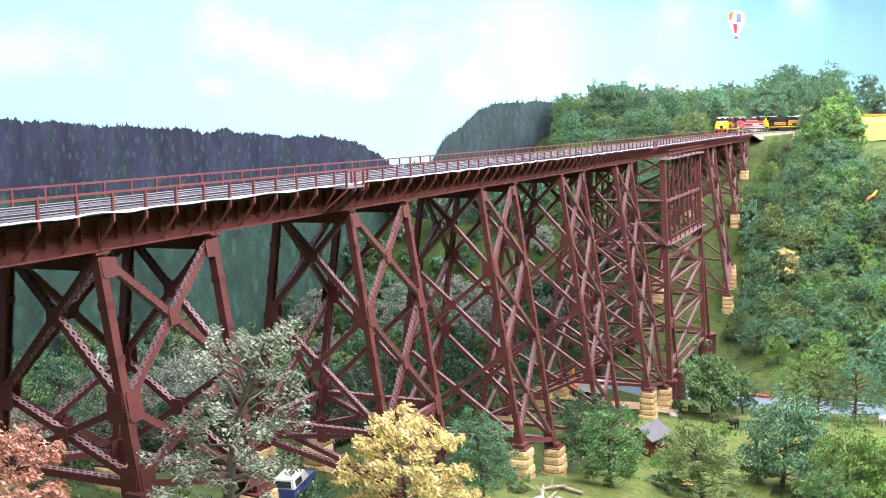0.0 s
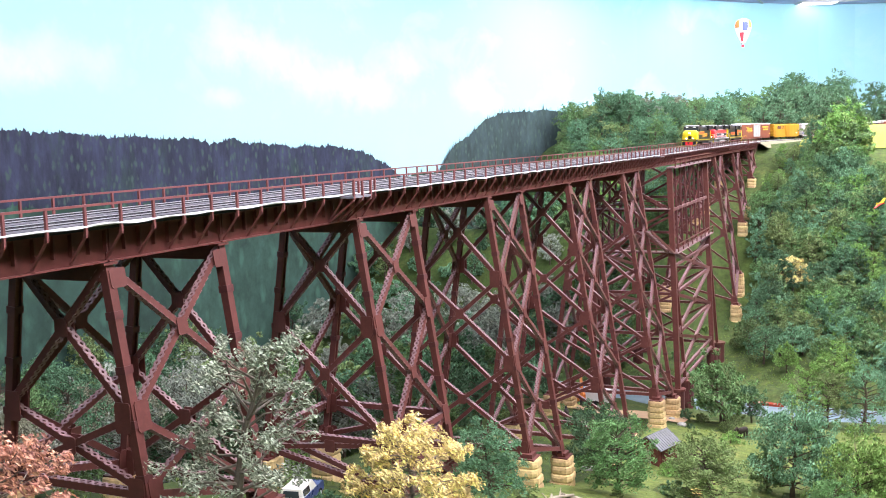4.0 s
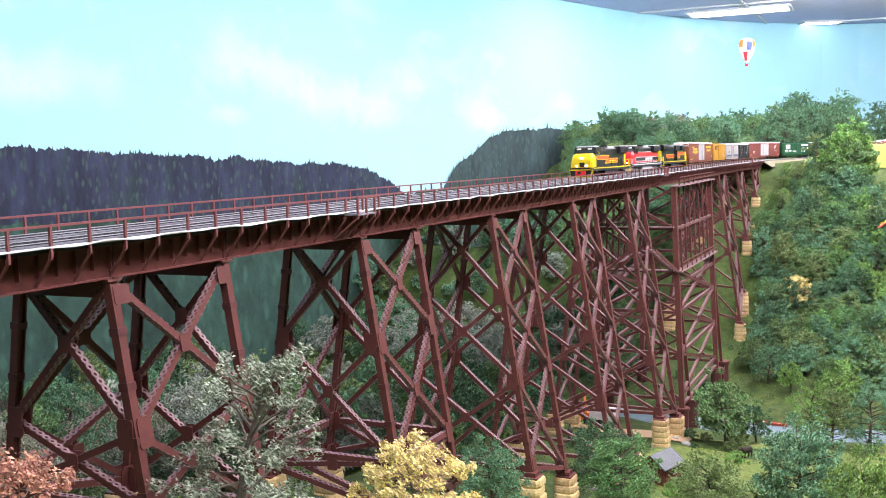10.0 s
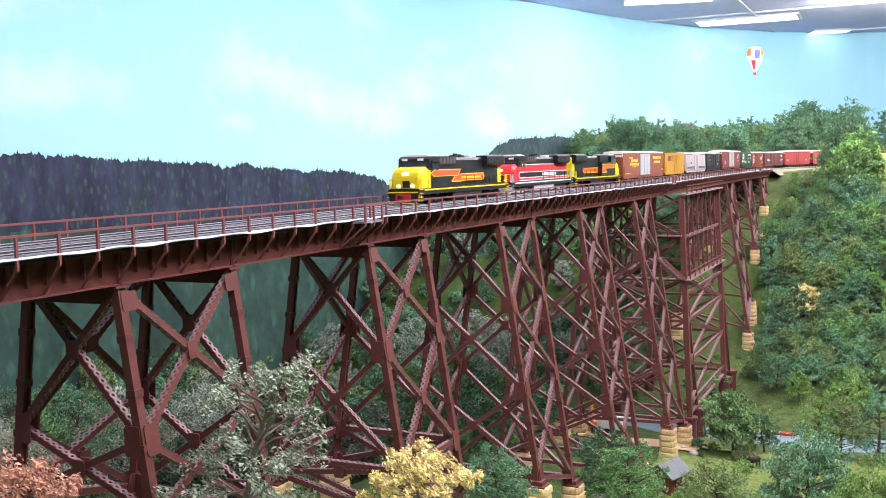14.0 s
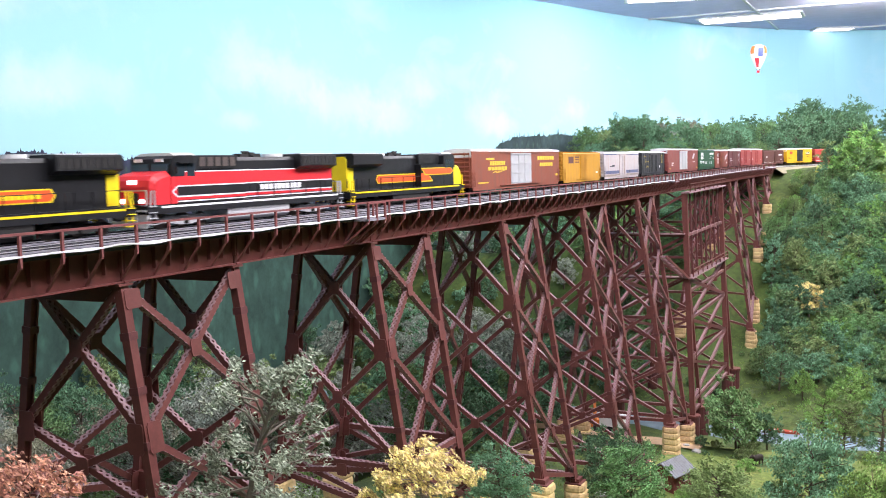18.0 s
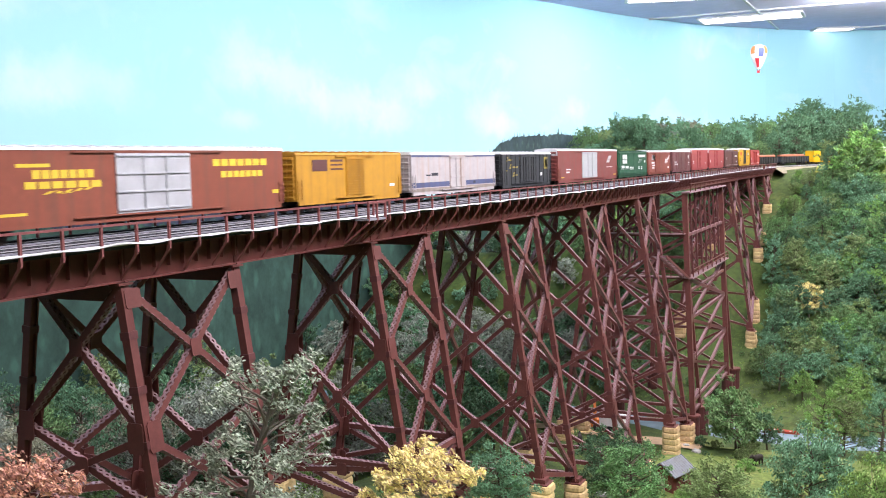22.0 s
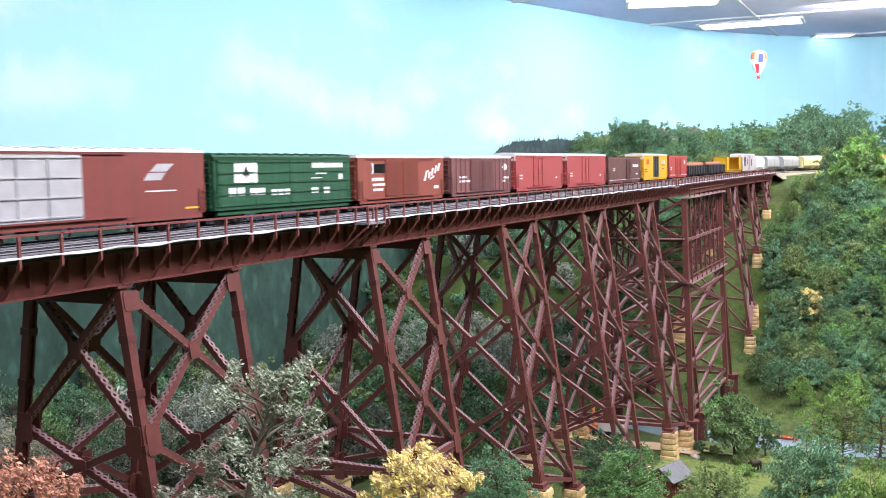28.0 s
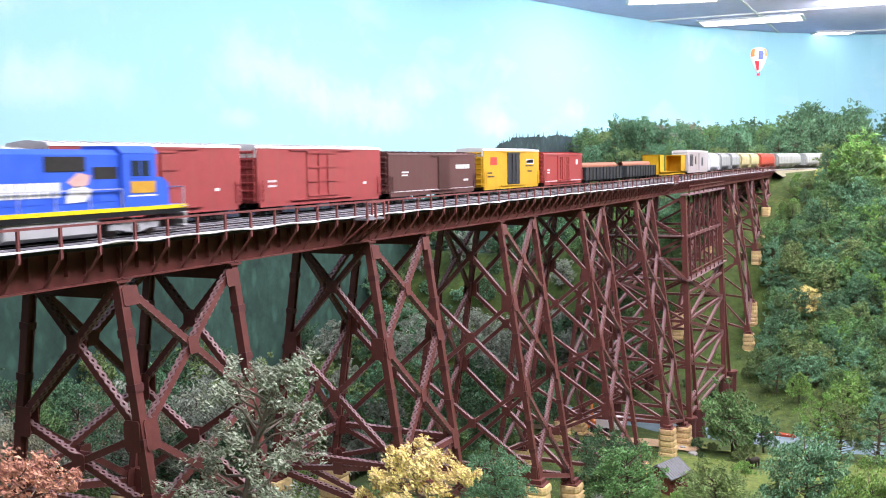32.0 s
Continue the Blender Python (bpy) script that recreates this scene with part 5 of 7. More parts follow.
def hood_loco():
    """A four-axle blue road switcher, its cab towards +x."""
    c = thing("blue_locomotive", M(0, 0, 0), "bright blue diesel locomotive with a yellow sill stripe", "locomotive")
    h = 9.0
    part("frame", Geo().span(-h, h, -1.5, 1.5, 1.1, 1.5), BLACK, c)
    part("sill_stripe", Geo().span(-h, h, -1.52, -1.5, 1.36, 1.56).span(-h, h, 1.5, 1.52, 1.36, 1.56), YELLOW, c)
    part("walkway", Geo().span(-h, h, -1.5, 1.5, 1.5, 1.56), BLUE, c)
    part("hood", Geo().prism([(-1.3, 1.56), (-1.3, 4.2), (-1.0, 4.45), (1.0, 4.45), (1.3, 4.2), (1.3, 1.56)], "x", -8.3, 4.3), BLUE, c)
    g = Geo()
    for k in range(8):
        g.span(-7.8 + 1.5 * k, -6.5 + 1.5 * k, -1.325, -1.3, 1.9, 3.0)
    part("hood_doors", g, BLUE, c)
    part("air_intake", Geo().span(-0.5, 2.0, -1.33, -1.3, 3.4, 4.1).span(2.5, 4.1, -1.33, -1.3, 3.0, 3.6), UNDER, c)
    for k in range(3):
        part("roof_fan", Geo().tube((-6.5 + 2.0 * k, 0, 4.4), (-6.5 + 2.0 * k, 0, 4.62), 0.7, n=16), SILVER, c)
    cab = part("cab", Geo().prism([(-1.5, 1.56), (-1.5, 4.25), (-1.1, 4.62), (1.1, 4.62), (1.5, 4.25), (1.5, 1.56)], "x", 4.3, 6.7), BLUE, c)
    part("cab_roof", Geo().prism([(-1.52, 4.26), (-1.1, 4.66), (1.1, 4.66), (1.52, 4.26)], "x", 4.25, 6.9), BLUE, cab)
    for y in (-1.51, 1.51):
        part("side_window", Geo().span(4.9, 6.2, y - 0.012, y + 0.012, 3.1, 3.9), GLASS, cab)
    part("windscreen", Geo().span(6.7, 6.72, -1.2, -0.2, 3.2, 4.0).span(6.7, 6.72, 0.2, 1.2, 3.2, 4.0), GLASS, cab)
    part("nose", Geo().prism([(6.7, 1.56), (8.2, 1.56), (8.2, 2.7), (7.7, 3.05), (6.7, 3.05)], "y", -1.0, 1.0), BLUE, c)
    part("nose_light", Geo().box(7.4, 0, 3.12, 0.8, 0.7, 0.18), WHITE, c)
    part("cab_panel", Geo().span(4.8, 6.6, -1.525, -1.51, 2.25, 2.85), P_GOLD, cab, "dull gold panel under the cab window")
    part("cab_line", Geo().span(4.7, 6.65, -1.522, -1.51, 2.08, 2.16), WHITE, cab)
    part("window_frame", Geo().span(4.8, 6.3, -1.53, -1.515, 3.02, 3.1).span(4.8, 6.3, -1.53, -1.515, 3.9, 3.97).span(5.5, 5.58, -1.535, -1.515, 3.1, 3.9), BLUE, cab)
    marking(c, WHITE, -3.2, 0.4, 2.2, 2.9, -1.33, 7)
    for pts, mt in (([(0.8, 2.9), (1.5, 3.35), (2.3, 3.2), (2.1, 2.75), (1.4, 2.6)], P_FACE), ([(0.7, 1.9), (1.9, 1.95), (2.4, 2.5), (1.6, 2.75), (0.9, 2.55)], WHITE)):
        part("emblem", Geo().prism(pts, "y", -1.33, -1.345), mt, c)
    part("fuel_tank", Geo().prism([(-1.4, 1.1), (-1.4, 0.4), (-1.0, 0.2), (1.0, 0.2), (1.4, 0.4), (1.4, 1.1)], "x", -3.0, 2.6), SILVER, c)
    for x in (-5.6, 5.4):
        truck(c, x, 2, 2.7, SILVER)
    part("pilot", Geo().span(8.9, 9.1, -1.4, 1.4, 0.3, 1.3), SILVER, c)
    for y in (-1.35, 1.35):
        g = Geo()
        for k in range(4):
            g.box(8.75, y, 0.45 + 0.34 * k, 0.55, 0.5, 0.05)
        part("steps", g, SILVER, c)
    for y in (-1.48, 1.48):
        handrail_set(c, y, -8.6, 4.2, 1.56, 2.5, 7, SILVER)
    part("end_rail", Geo().beam((8.9, -1.4, 2.5), (8.9, 1.4, 2.5), 0.06, 0.06).beam((8.9, -1.4, 1.5), (8.9, -1.4, 2.5), 0.06, 0.06), SILVER, c)
    couplers(c, h)
    return c


P_WP = paint("boxcar_rust_orange", (0.30, 0.085, 0.05))
P_YEL = paint("boxcar_golden_yellow", (0.62, 0.31, 0.03), stain_colour=(0.25, 0.12, 0.03))
L_DIM = paint("faded_yellow_lettering", (0.42, 0.33, 0.07))
P_WHT = paint("boxcar_dirty_white", (0.55, 0.50, 0.50), stain_colour=(0.42, 0.28, 0.2), streak=0.6)
P_BLK = paint("boxcar_black", (0.035, 0.037, 0.042), stain_colour=(0.09, 0.09, 0.09))
P_BRN = paint("boxcar_red_brown", (0.26, 0.065, 0.055))
P_GRN = paint("boxcar_dark_green", (0.018, 0.10, 0.045), stain_colour=(0.05, 0.12, 0.07))
P_OX = paint("boxcar_brick_red", (0.30, 0.075, 0.05))
P_MAR = paint("boxcar_maroon", (0.20, 0.075, 0.075), streak=0.5, stain_colour=(0.22, 0.13, 0.12))
P_RED = paint("boxcar_faded_red", (0.42, 0.075, 0.075), stain_colour=(0.25, 0.09, 0.07))
P_DBR = paint("boxcar_dark_brown", (0.14, 0.055, 0.05))
P_RBX = paint("boxcar_bright_yellow", (0.75, 0.43, 0.02), stain_colour=(0.4, 0.22, 0.03), streak=0.15)
P_RED2 = paint("boxcar_red", (0.45, 0.06, 0.055))
P_GON = paint("gondola_black", (0.03, 0.035, 0.04))
P_PIPE = paint("pipe_rust", (0.45, 0.17, 0.09))
P_FLAT = paint("flatcar_yellow", (0.80, 0.45, 0.01), streak=0.1)
P_GRY = paint("hopper_grey", (0.42, 0.43, 0.42))
P_TAN = paint("hopper_cream", (0.70, 0.62, 0.32))
P_HRED = paint("hopper_red", (0.55, 0.08, 0.05))
P_TANB = paint("band_dusty_tan", (0.36, 0.30, 0.25))
P_BLUEB = paint("band_blue", (0.10, 0.12, 0.24))
L_YEL = mat("letter_yellow", (0.75, 0.50, 0.05), 0.6, size=1, vary=0.15)
L_WHT = mat("letter_white", (0.75, 0.73, 0.73), 0.6, size=1, vary=0.15)
L_BLK = mat("letter_black", (0.03, 0.03, 0.04), 0.6, size=1, vary=0.15)
L_RED = mat("letter_red", (0.6, 0.06, 0.05), 0.6, size=1, vary=0.15)

# each car: where its body's front end stands behind the leading nose, and its builder
TRAIN = []


def consist(start, end, ob, turned=False):
    TRAIN.append(((start + end) / 2, ob, turned))


loco_black = dict(upper=BLACK, stripe=ORANGE, border=YELLOW, nose=YELLOW, rear=YELLOW, tank=UNDER, rails=YELLOW, sill=YELLOW)
consist(-2.5, 20.2, wide_cab_loco("black diesel locomotive with yellow nose and orange stripe", **loco_black))
consist(20.0, 42.6, wide_cab_loco("black and red striped diesel locomotive with silver tank", BLACK, RED, WHITE, RED, BLACK, SILVER, SILVER, WHITE, heritage=True))
consist(42.4, 65.3, wide_cab_loco("black diesel locomotive with yellow end, running backwards", **loco_black), True)
consist(66.5, 92.85, boxcar(26.35, 4.95, P_WP, "very long rust-orange boxcar with a wide silver door", doors=1, door_wide=6.2, door_mat=SILVER, door_style="rib", door_x=0.3, ends=8, marks=(
    (L_YEL, 0.14, 0.22, 0.76, 0.81, 0), (L_YEL, 0.175, 0.335, 0.60, 0.72, 7), (L_YEL, 0.155, 0.355, 0.46, 0.56, 6), (L_YEL, 0.20, 0.33, 0.38, 0.46, "script"),
    (L_YEL, 0.71, 0.93, 0.73, 0.85, 7), (L_YEL, 0.74, 0.91, 0.53, 0.64, 7), (L_YEL, 0.06, 0.16, 0.10, 0.14, 0), (L_YEL, 0.40, 0.44, 0.26, 0.31, 0), (L_YEL, 0.95, 0.98, 0.20, 0.27, 0))))
consist(94.5, 110.3, boxcar(15.8, 4.62, P_YEL, "golden yellow boxcar with louvred doors", roof=P_YEL, doors=1, door_wide=2.9, door_style="louvre", door_x=0.25, ribs=0, marks=(
    (P_DBR, 0.13, 0.26, 0.64, 0.90, 0), (P_DBR, 0.29, 0.40, 0.85, 0.90, 0), (P_DBR, 0.29, 0.40, 0.76, 0.80, 0), (P_DBR, 0.29, 0.40, 0.66, 0.70, 0), (L_WHT, 0.87, 0.92, 0.22, 0.28, 0))))
consist(112.25, 131.1, boxcar(18.85, 4.6, P_WHT, "dirty white boxcar with a blue lower band", doors=1, door_wide=3.6, door_style="rib", door_x=0.15, band=((P_BLUEB, 1.42, 1.86), (P_BLUEB, 4.12, 4.30), (P_TANB, 1.06, 1.34)), marks=(
    (L_BLK, 0.15, 0.20, 0.42, 0.46, 0), (L_BLK, 0.21, 0.28, 0.42, 0.50, 0), (L_BLK, 0.70, 0.73, 0.15, 0.22, 0))))
consist(133.0, 148.5, boxcar(15.5, 4.62, P_BLK, "black boxcar with yellow lettering", doors=2, door_wide=2.4, ribs=12, marks=(
    (L_DIM, 0.08, 0.12, 0.76, 0.90, "slant"), (L_DIM, 0.12, 0.19, 0.78, 0.84, 4), (L_DIM, 0.14, 0.19, 0.52, 0.68, "slant"), (L_DIM, 0.20, 0.30, 0.54, 0.60, 5), (L_DIM, 0.08, 0.11, 0.44, 0.48, 0), (L_DIM, 0.20, 0.24, 0.26, 0.40, "slant"), (L_DIM, 0.24, 0.29, 0.28, 0.34, 3), (L_DIM, 0.33, 0.36, 0.78, 0.90, 2), (L_DIM, 0.845, 0.93, 0.48, 0.90, 0), (P_BLK, 0.857, 0.918, 0.54, 0.84, 0), (L_WHT, 0.76, 0.80, 0.25, 0.36, 0))))
consist(151.1, 177.3, boxcar(26.2, 5.0, P_BRN, "very long red-brown boxcar with a wide silver door", doors=1, door_wide=6.6, door_mat=SILVER, door_x=-0.2, ends=8, marks=(
    (L_WHT, 0.12, 0.19, 0.34, 0.38, 4), (L_WHT, 0.12, 0.17, 0.24, 0.29, 0), (SILVER, 0.795, 0.895, 0.56, 0.82, "slant"), (L_WHT, 0.80, 0.90, 0.38, 0.40, 0), (L_YEL, 0.05, 0.09, 0.08, 0.11, 0), (L_YEL, 0.93, 0.98, 0.08, 0.11, 0))))
consist(178.2, 194.8, boxcar(16.6, 4.72, P_GRN, "dark green boxcar with white lettering and emblem", roof=P_GRN, doors=4, door_wide=4.0, door_style="plain", mark_out=0.072, marks=(
    (L_WHT, 0.12, 0.27, 0.50, 0.90, 0), (P_GRN, 0.15, 0.24, 0.56, 0.84, "tree"), (L_WHT, 0.67, 0.93, 0.78, 0.90, 12), (L_WHT, 0.08, 0.19, 0.26, 0.42, 2), (L_WHT, 0.22, 0.32, 0.26, 0.40, 0),
    (L_WHT, 0.36, 0.50, 0.24, 0.36, 3), (L_WHT, 0.66, 0.72, 0.24, 0.36, 2), (L_WHT, 0.765, 0.81, 0.22, 0.36, 0), (L_WHT, 0.89, 0.925, 0.52, 0.64, 0), (L_WHT, 0.70, 0.79, 0.64, 0.67, 0), (L_WHT, 0.66, 0.75, 0.55, 0.57, 0))))
consist(196.0, 211.6, boxcar(15.6, 4.7, P_OX, "brick-red boxcar with slatted doors and white script", roof=ROOFG, doors=2, door_wide=3.0, door_style="louvre", door_x=-0.4, marks=(
    (L_WHT, 0.14, 0.31, 0.60, 0.88, "badge"), (L_BLK, 0.16, 0.29, 0.63, 0.85, 0), (L_WHT, 0.17, 0.28, 0.71, 0.77, 5), (L_WHT, 0.14, 0.27, 0.44, 0.52, 5), (L_WHT, 0.15, 0.28, 0.32, 0.38, 0), (L_WHT, 0.15, 0.26, 0.20, 0.26, 5),
    (L_WHT, 0.74, 0.96, 0.40, 0.86, "script"), (L_WHT, 0.87, 0.93, 0.18, 0.26, 0))))
consist(213.3, 228.6, boxcar(15.3, 4.68, P_MAR, "weathered maroon boxcar with louvred double doors", doors=2, door_wide=2.9, door_style="louvre", door_x=-0.4, ribs=14, marks=(
    (L_WHT, 0.12, 0.24, 0.42, 0.48, 5), (L_WHT, 0.12, 0.30, 0.30, 0.36, 6), (L_WHT, 0.83, 0.945, 0.60, 0.84, "diamond"), (L_WHT, 0.86, 0.95, 0.36, 0.42, 0), (L_WHT, 0.84, 0.89, 0.26, 0.32, 0))))
for a, b in ((230.1, 245.9), (247.7, 264.6)):
    consist(a, b, boxcar(b - a, 5.0, P_RED, "tall faded-red boxcar with a plug door", doors=1, door_wide=4.2, door_x=-0.4, marks=(
        (L_WHT, 0.07, 0.13, 0.37, 0.41, 4), (L_WHT, 0.07, 0.13, 0.28, 0.32, 4), (L_WHT, 0.83, 0.86, 0.26, 0.31, 0))))
consist(266.0, 284.0, boxcar(18.0, 4.6, P_DBR, "dark brown boxcar with white lettering", roof=P_DBR, doors=1, door_wide=2.6, door_style="louvre", door_x=1.7, marks=(
    (L_WHT, 0.13, 0.20, 0.52, 0.56, 0), (L_WHT, 0.13, 0.19, 0.44, 0.48, 0), (L_WHT, 0.74, 0.92, 0.60, 0.72, 8), (L_WHT, 0.84, 0.90, 0.24, 0.30, 0), (L_WHT, 0.02, 0.98, 0.03, 0.05, 14))))
consist(286.1, 302.4, boxcar(16.3, 5.05, P_RBX, "bright yellow boxcar with a black door", roof=WHITE, doors=1, door_wide=3.6, door_mat=P_BLK, door_x=0.1, ribs=0, marks=(
    (L_RED, 0.11, 0.22, 0.60, 0.82, 0), (L_BLK, 0.06, 0.14, 0.36, 0.40, 4), (L_BLK, 0.06, 0.18, 0.26, 0.30, 4), (L_WHT, 0.75, 0.89, 0.62, 0.76, 0), (L_BLK, 0.76, 0.88, 0.64, 0.74, 0), (L_BLK, 0.73, 0.89, 0.54, 0.58, 6), (L_BLK, 0.77, 0.86, 0.38, 0.42, 0))))
consist(304.1, 318.9, boxcar(14.8, 4.7, P_RED2, "red boxcar with tall plug doors", roof=P_RED2, doors=2, door_wide=2.5, marks=(
    (L_WHT, 0.08, 0.14, 0.42, 0.47, 0), (L_WHT, 0.08, 0.14, 0.33, 0.38, 0), (L_WHT, 0.82, 0.87, 0.62, 0.82, 0), (L_WHT, 0.03, 0.97, 0.03, 0.06, 16))))
consist(319.9, 339.0, gondola(18.4, P_GON, "black gondola car loaded with rusty pipes"))
consist(340.0, 360.2, gondola(18.6, P_GON, "black gondola car loaded with rusty pipes"))
consist(362.0, 383.0, flatcar(20.6, P_FLAT, "yellow bulkhead flatcar, empty", 3.4))
consist(384.6, 405.5, boxcar(20.2, 5.1, P_WHT, "tall white boxcar with dark lettering", doors=1, door_wide=3.0, marks=((L_BLK, 0.1, 0.26, 0.25, 0.85, 3), (L_BLK, 0.34, 0.40, 0.35, 0.75, 0), (L_BLK, 0.66, 0.75, 0.25, 0.7, 2))))
consist(407.0, 419.0, hopper(11.5, WHITE, "short white round-sided covered hopper"))
consist(420.2, 433.0, hopper(12.2, P_GRY, "plain grey round-sided covered hopper"))
consist(434.0, 446.8, hopper(12.2, P_GRY, "plain grey round-sided covered hopper"))
consist(448.0, 462.5, hopper(14.0, P_TAN, "pale cream round-sided covered hopper"))
consist(463.7, 478.0, hopper(13.8, P_TAN, "pale cream round-sided covered hopper"))
consist(479.2, 494.5, hopper(14.8, P_HRED, "faded red round-sided covered hopper"))
consist(495.8, 513.5, hopper(17.2, P_GRY, "long grey round-sided covered hopper"))
consist(514.8, 532.5, hopper(17.2, P_GRY, "long grey round-sided covered hopper"))

BLUE_LOCO = hood_loco()


def lead(t):
    """Where the leading nose stands along the track at t seconds."""
    u = t - 16
    slip = float(np.interp(t, (17, 19, 22.5, 25, 28, 30, 32), (0, 0.1, 0.6, 0.5, 0.35, 0.3, 0.1)))
    return slip + 14.808 - 14.334 * u - 0.05531 * u * u - 0.00046 * u ** 3


def car_pose(s, off, turned):
    """Both trucks follow the track."""
    xa, ya, _ = track_point(s - 6, off)
    xb, yb, _ = track_point(s + 6, off)
    return M((xa + xb) / 2, (ya + yb) / 2, lift((xa + xb) / 2), math.degrees(math.atan2(yb - ya, xb - xa)) + (180 if turned else 0))


PIPES = []
for a in (320.4, 340.6):
    for k, (y, z) in enumerate(((-0.95, 3.0), (0.05, 3.0), (1.0, 3.0), (-0.45, 3.75))):
        g = Geo()
        n, r, t_ = 20, 0.46, 0.06
        ring = [(math.cos(i * math.tau / n), math.sin(i * math.tau / n)) for i in range(n)]
        vs = [(e * 8.4, c_ * rr, s_ * rr) for e, rr in ((-1, r), (1, r), (1, r - t_), (-1, r - t_)) for c_, s_ in ring]
        g.add(vs, [(j * n + i, j * n + (i + 1) % n, ((j + 1) % 4) * n + (i + 1) % n, ((j + 1) % 4) * n + i) for j in range(4) for i in range(n)])
        ob = new("steel_pipe", g.mesh("steel_pipe", P_PIPE))
        tagged(ob, "long rust-coloured steel pipe loaded in a gondola car", "pipe", "pipes on the gondolas")
        PIPES.append((a + 8.7 + 0.25 * (k % 2), y, z - 0.9 if k < 3 else z - 0.9, ob))


def motions():
    times = [0.5 * k for k in range(65)]
    for mid, ob, turned in TRAIN:
        walk(ob, [(t, car_pose(lead(t) + mid, 2.0, turned)) for t in times])
    for mid, y, z, ob in PIPES:
        walk(ob, [(t, car_pose(lead(t) + mid, 2.0, False) @ Matrix.Translation((0, y * K, z * K))) for t in times])
    walk(BLUE_LOCO, [(t, M(x - 9.7, -2.0, 0)) for t, x in ((0, -112), (25.5, -112), (27, -104), (28.6, -73.6), (30, -40.8), (31, -17.4), (31.6, -3.4), (32, 5.95))])
# ---- trees and small things ----
LEAF = {
    "green": mat("leaf_green", (0.145, 0.245, 0.095), 0.85, size=1.5, vary=0.35, leaf=True, rnd=0.25, bump=0),
    "dark": mat("leaf_dark_green", (0.085, 0.17, 0.085), 0.85, size=1.5, vary=0.35, leaf=True, rnd=0.2, bump=0),
    "sage": mat("leaf_sage", (0.27, 0.30, 0.24), 0.85, size=1.5, vary=0.35, leaf=True, rnd=0.15, bump=0),
    "silver": mat("leaf_silver", (0.33, 0.37, 0.28), 0.85, size=1.5, vary=0.35, leaf=True, rnd=0.05, bump=0),
    "tan": mat("leaf_tan", (0.25, 0.25, 0.17), 0.85, size=1.5, vary=0.35, leaf=True, rnd=0.15, bump=0),
    "gold": mat("leaf_gold", (0.86, 0.67, 0.31), 0.85, size=1.5, vary=0.3, leaf=True, rnd=0.1, bump=0),
    "rust": mat("leaf_rust", (0.68, 0.38, 0.27), 0.85, size=1.5, vary=0.35, leaf=True, rnd=0.1, bump=0),
    "lime": mat("leaf_fresh_green", (0.20, 0.34, 0.09), 0.85, size=1.5, vary=0.35, leaf=True, rnd=0.15, bump=0),
    "olive": mat("leaf_olive", (0.20, 0.27, 0.105), 0.85, size=1.5, vary=0.35, leaf=True, rnd=0.2, bump=0),
    "teal": mat("leaf_blue_green", (0.14, 0.275, 0.15), 0.85, size=1.5, vary=0.3, leaf=True, rnd=0.15, bump=0),
}


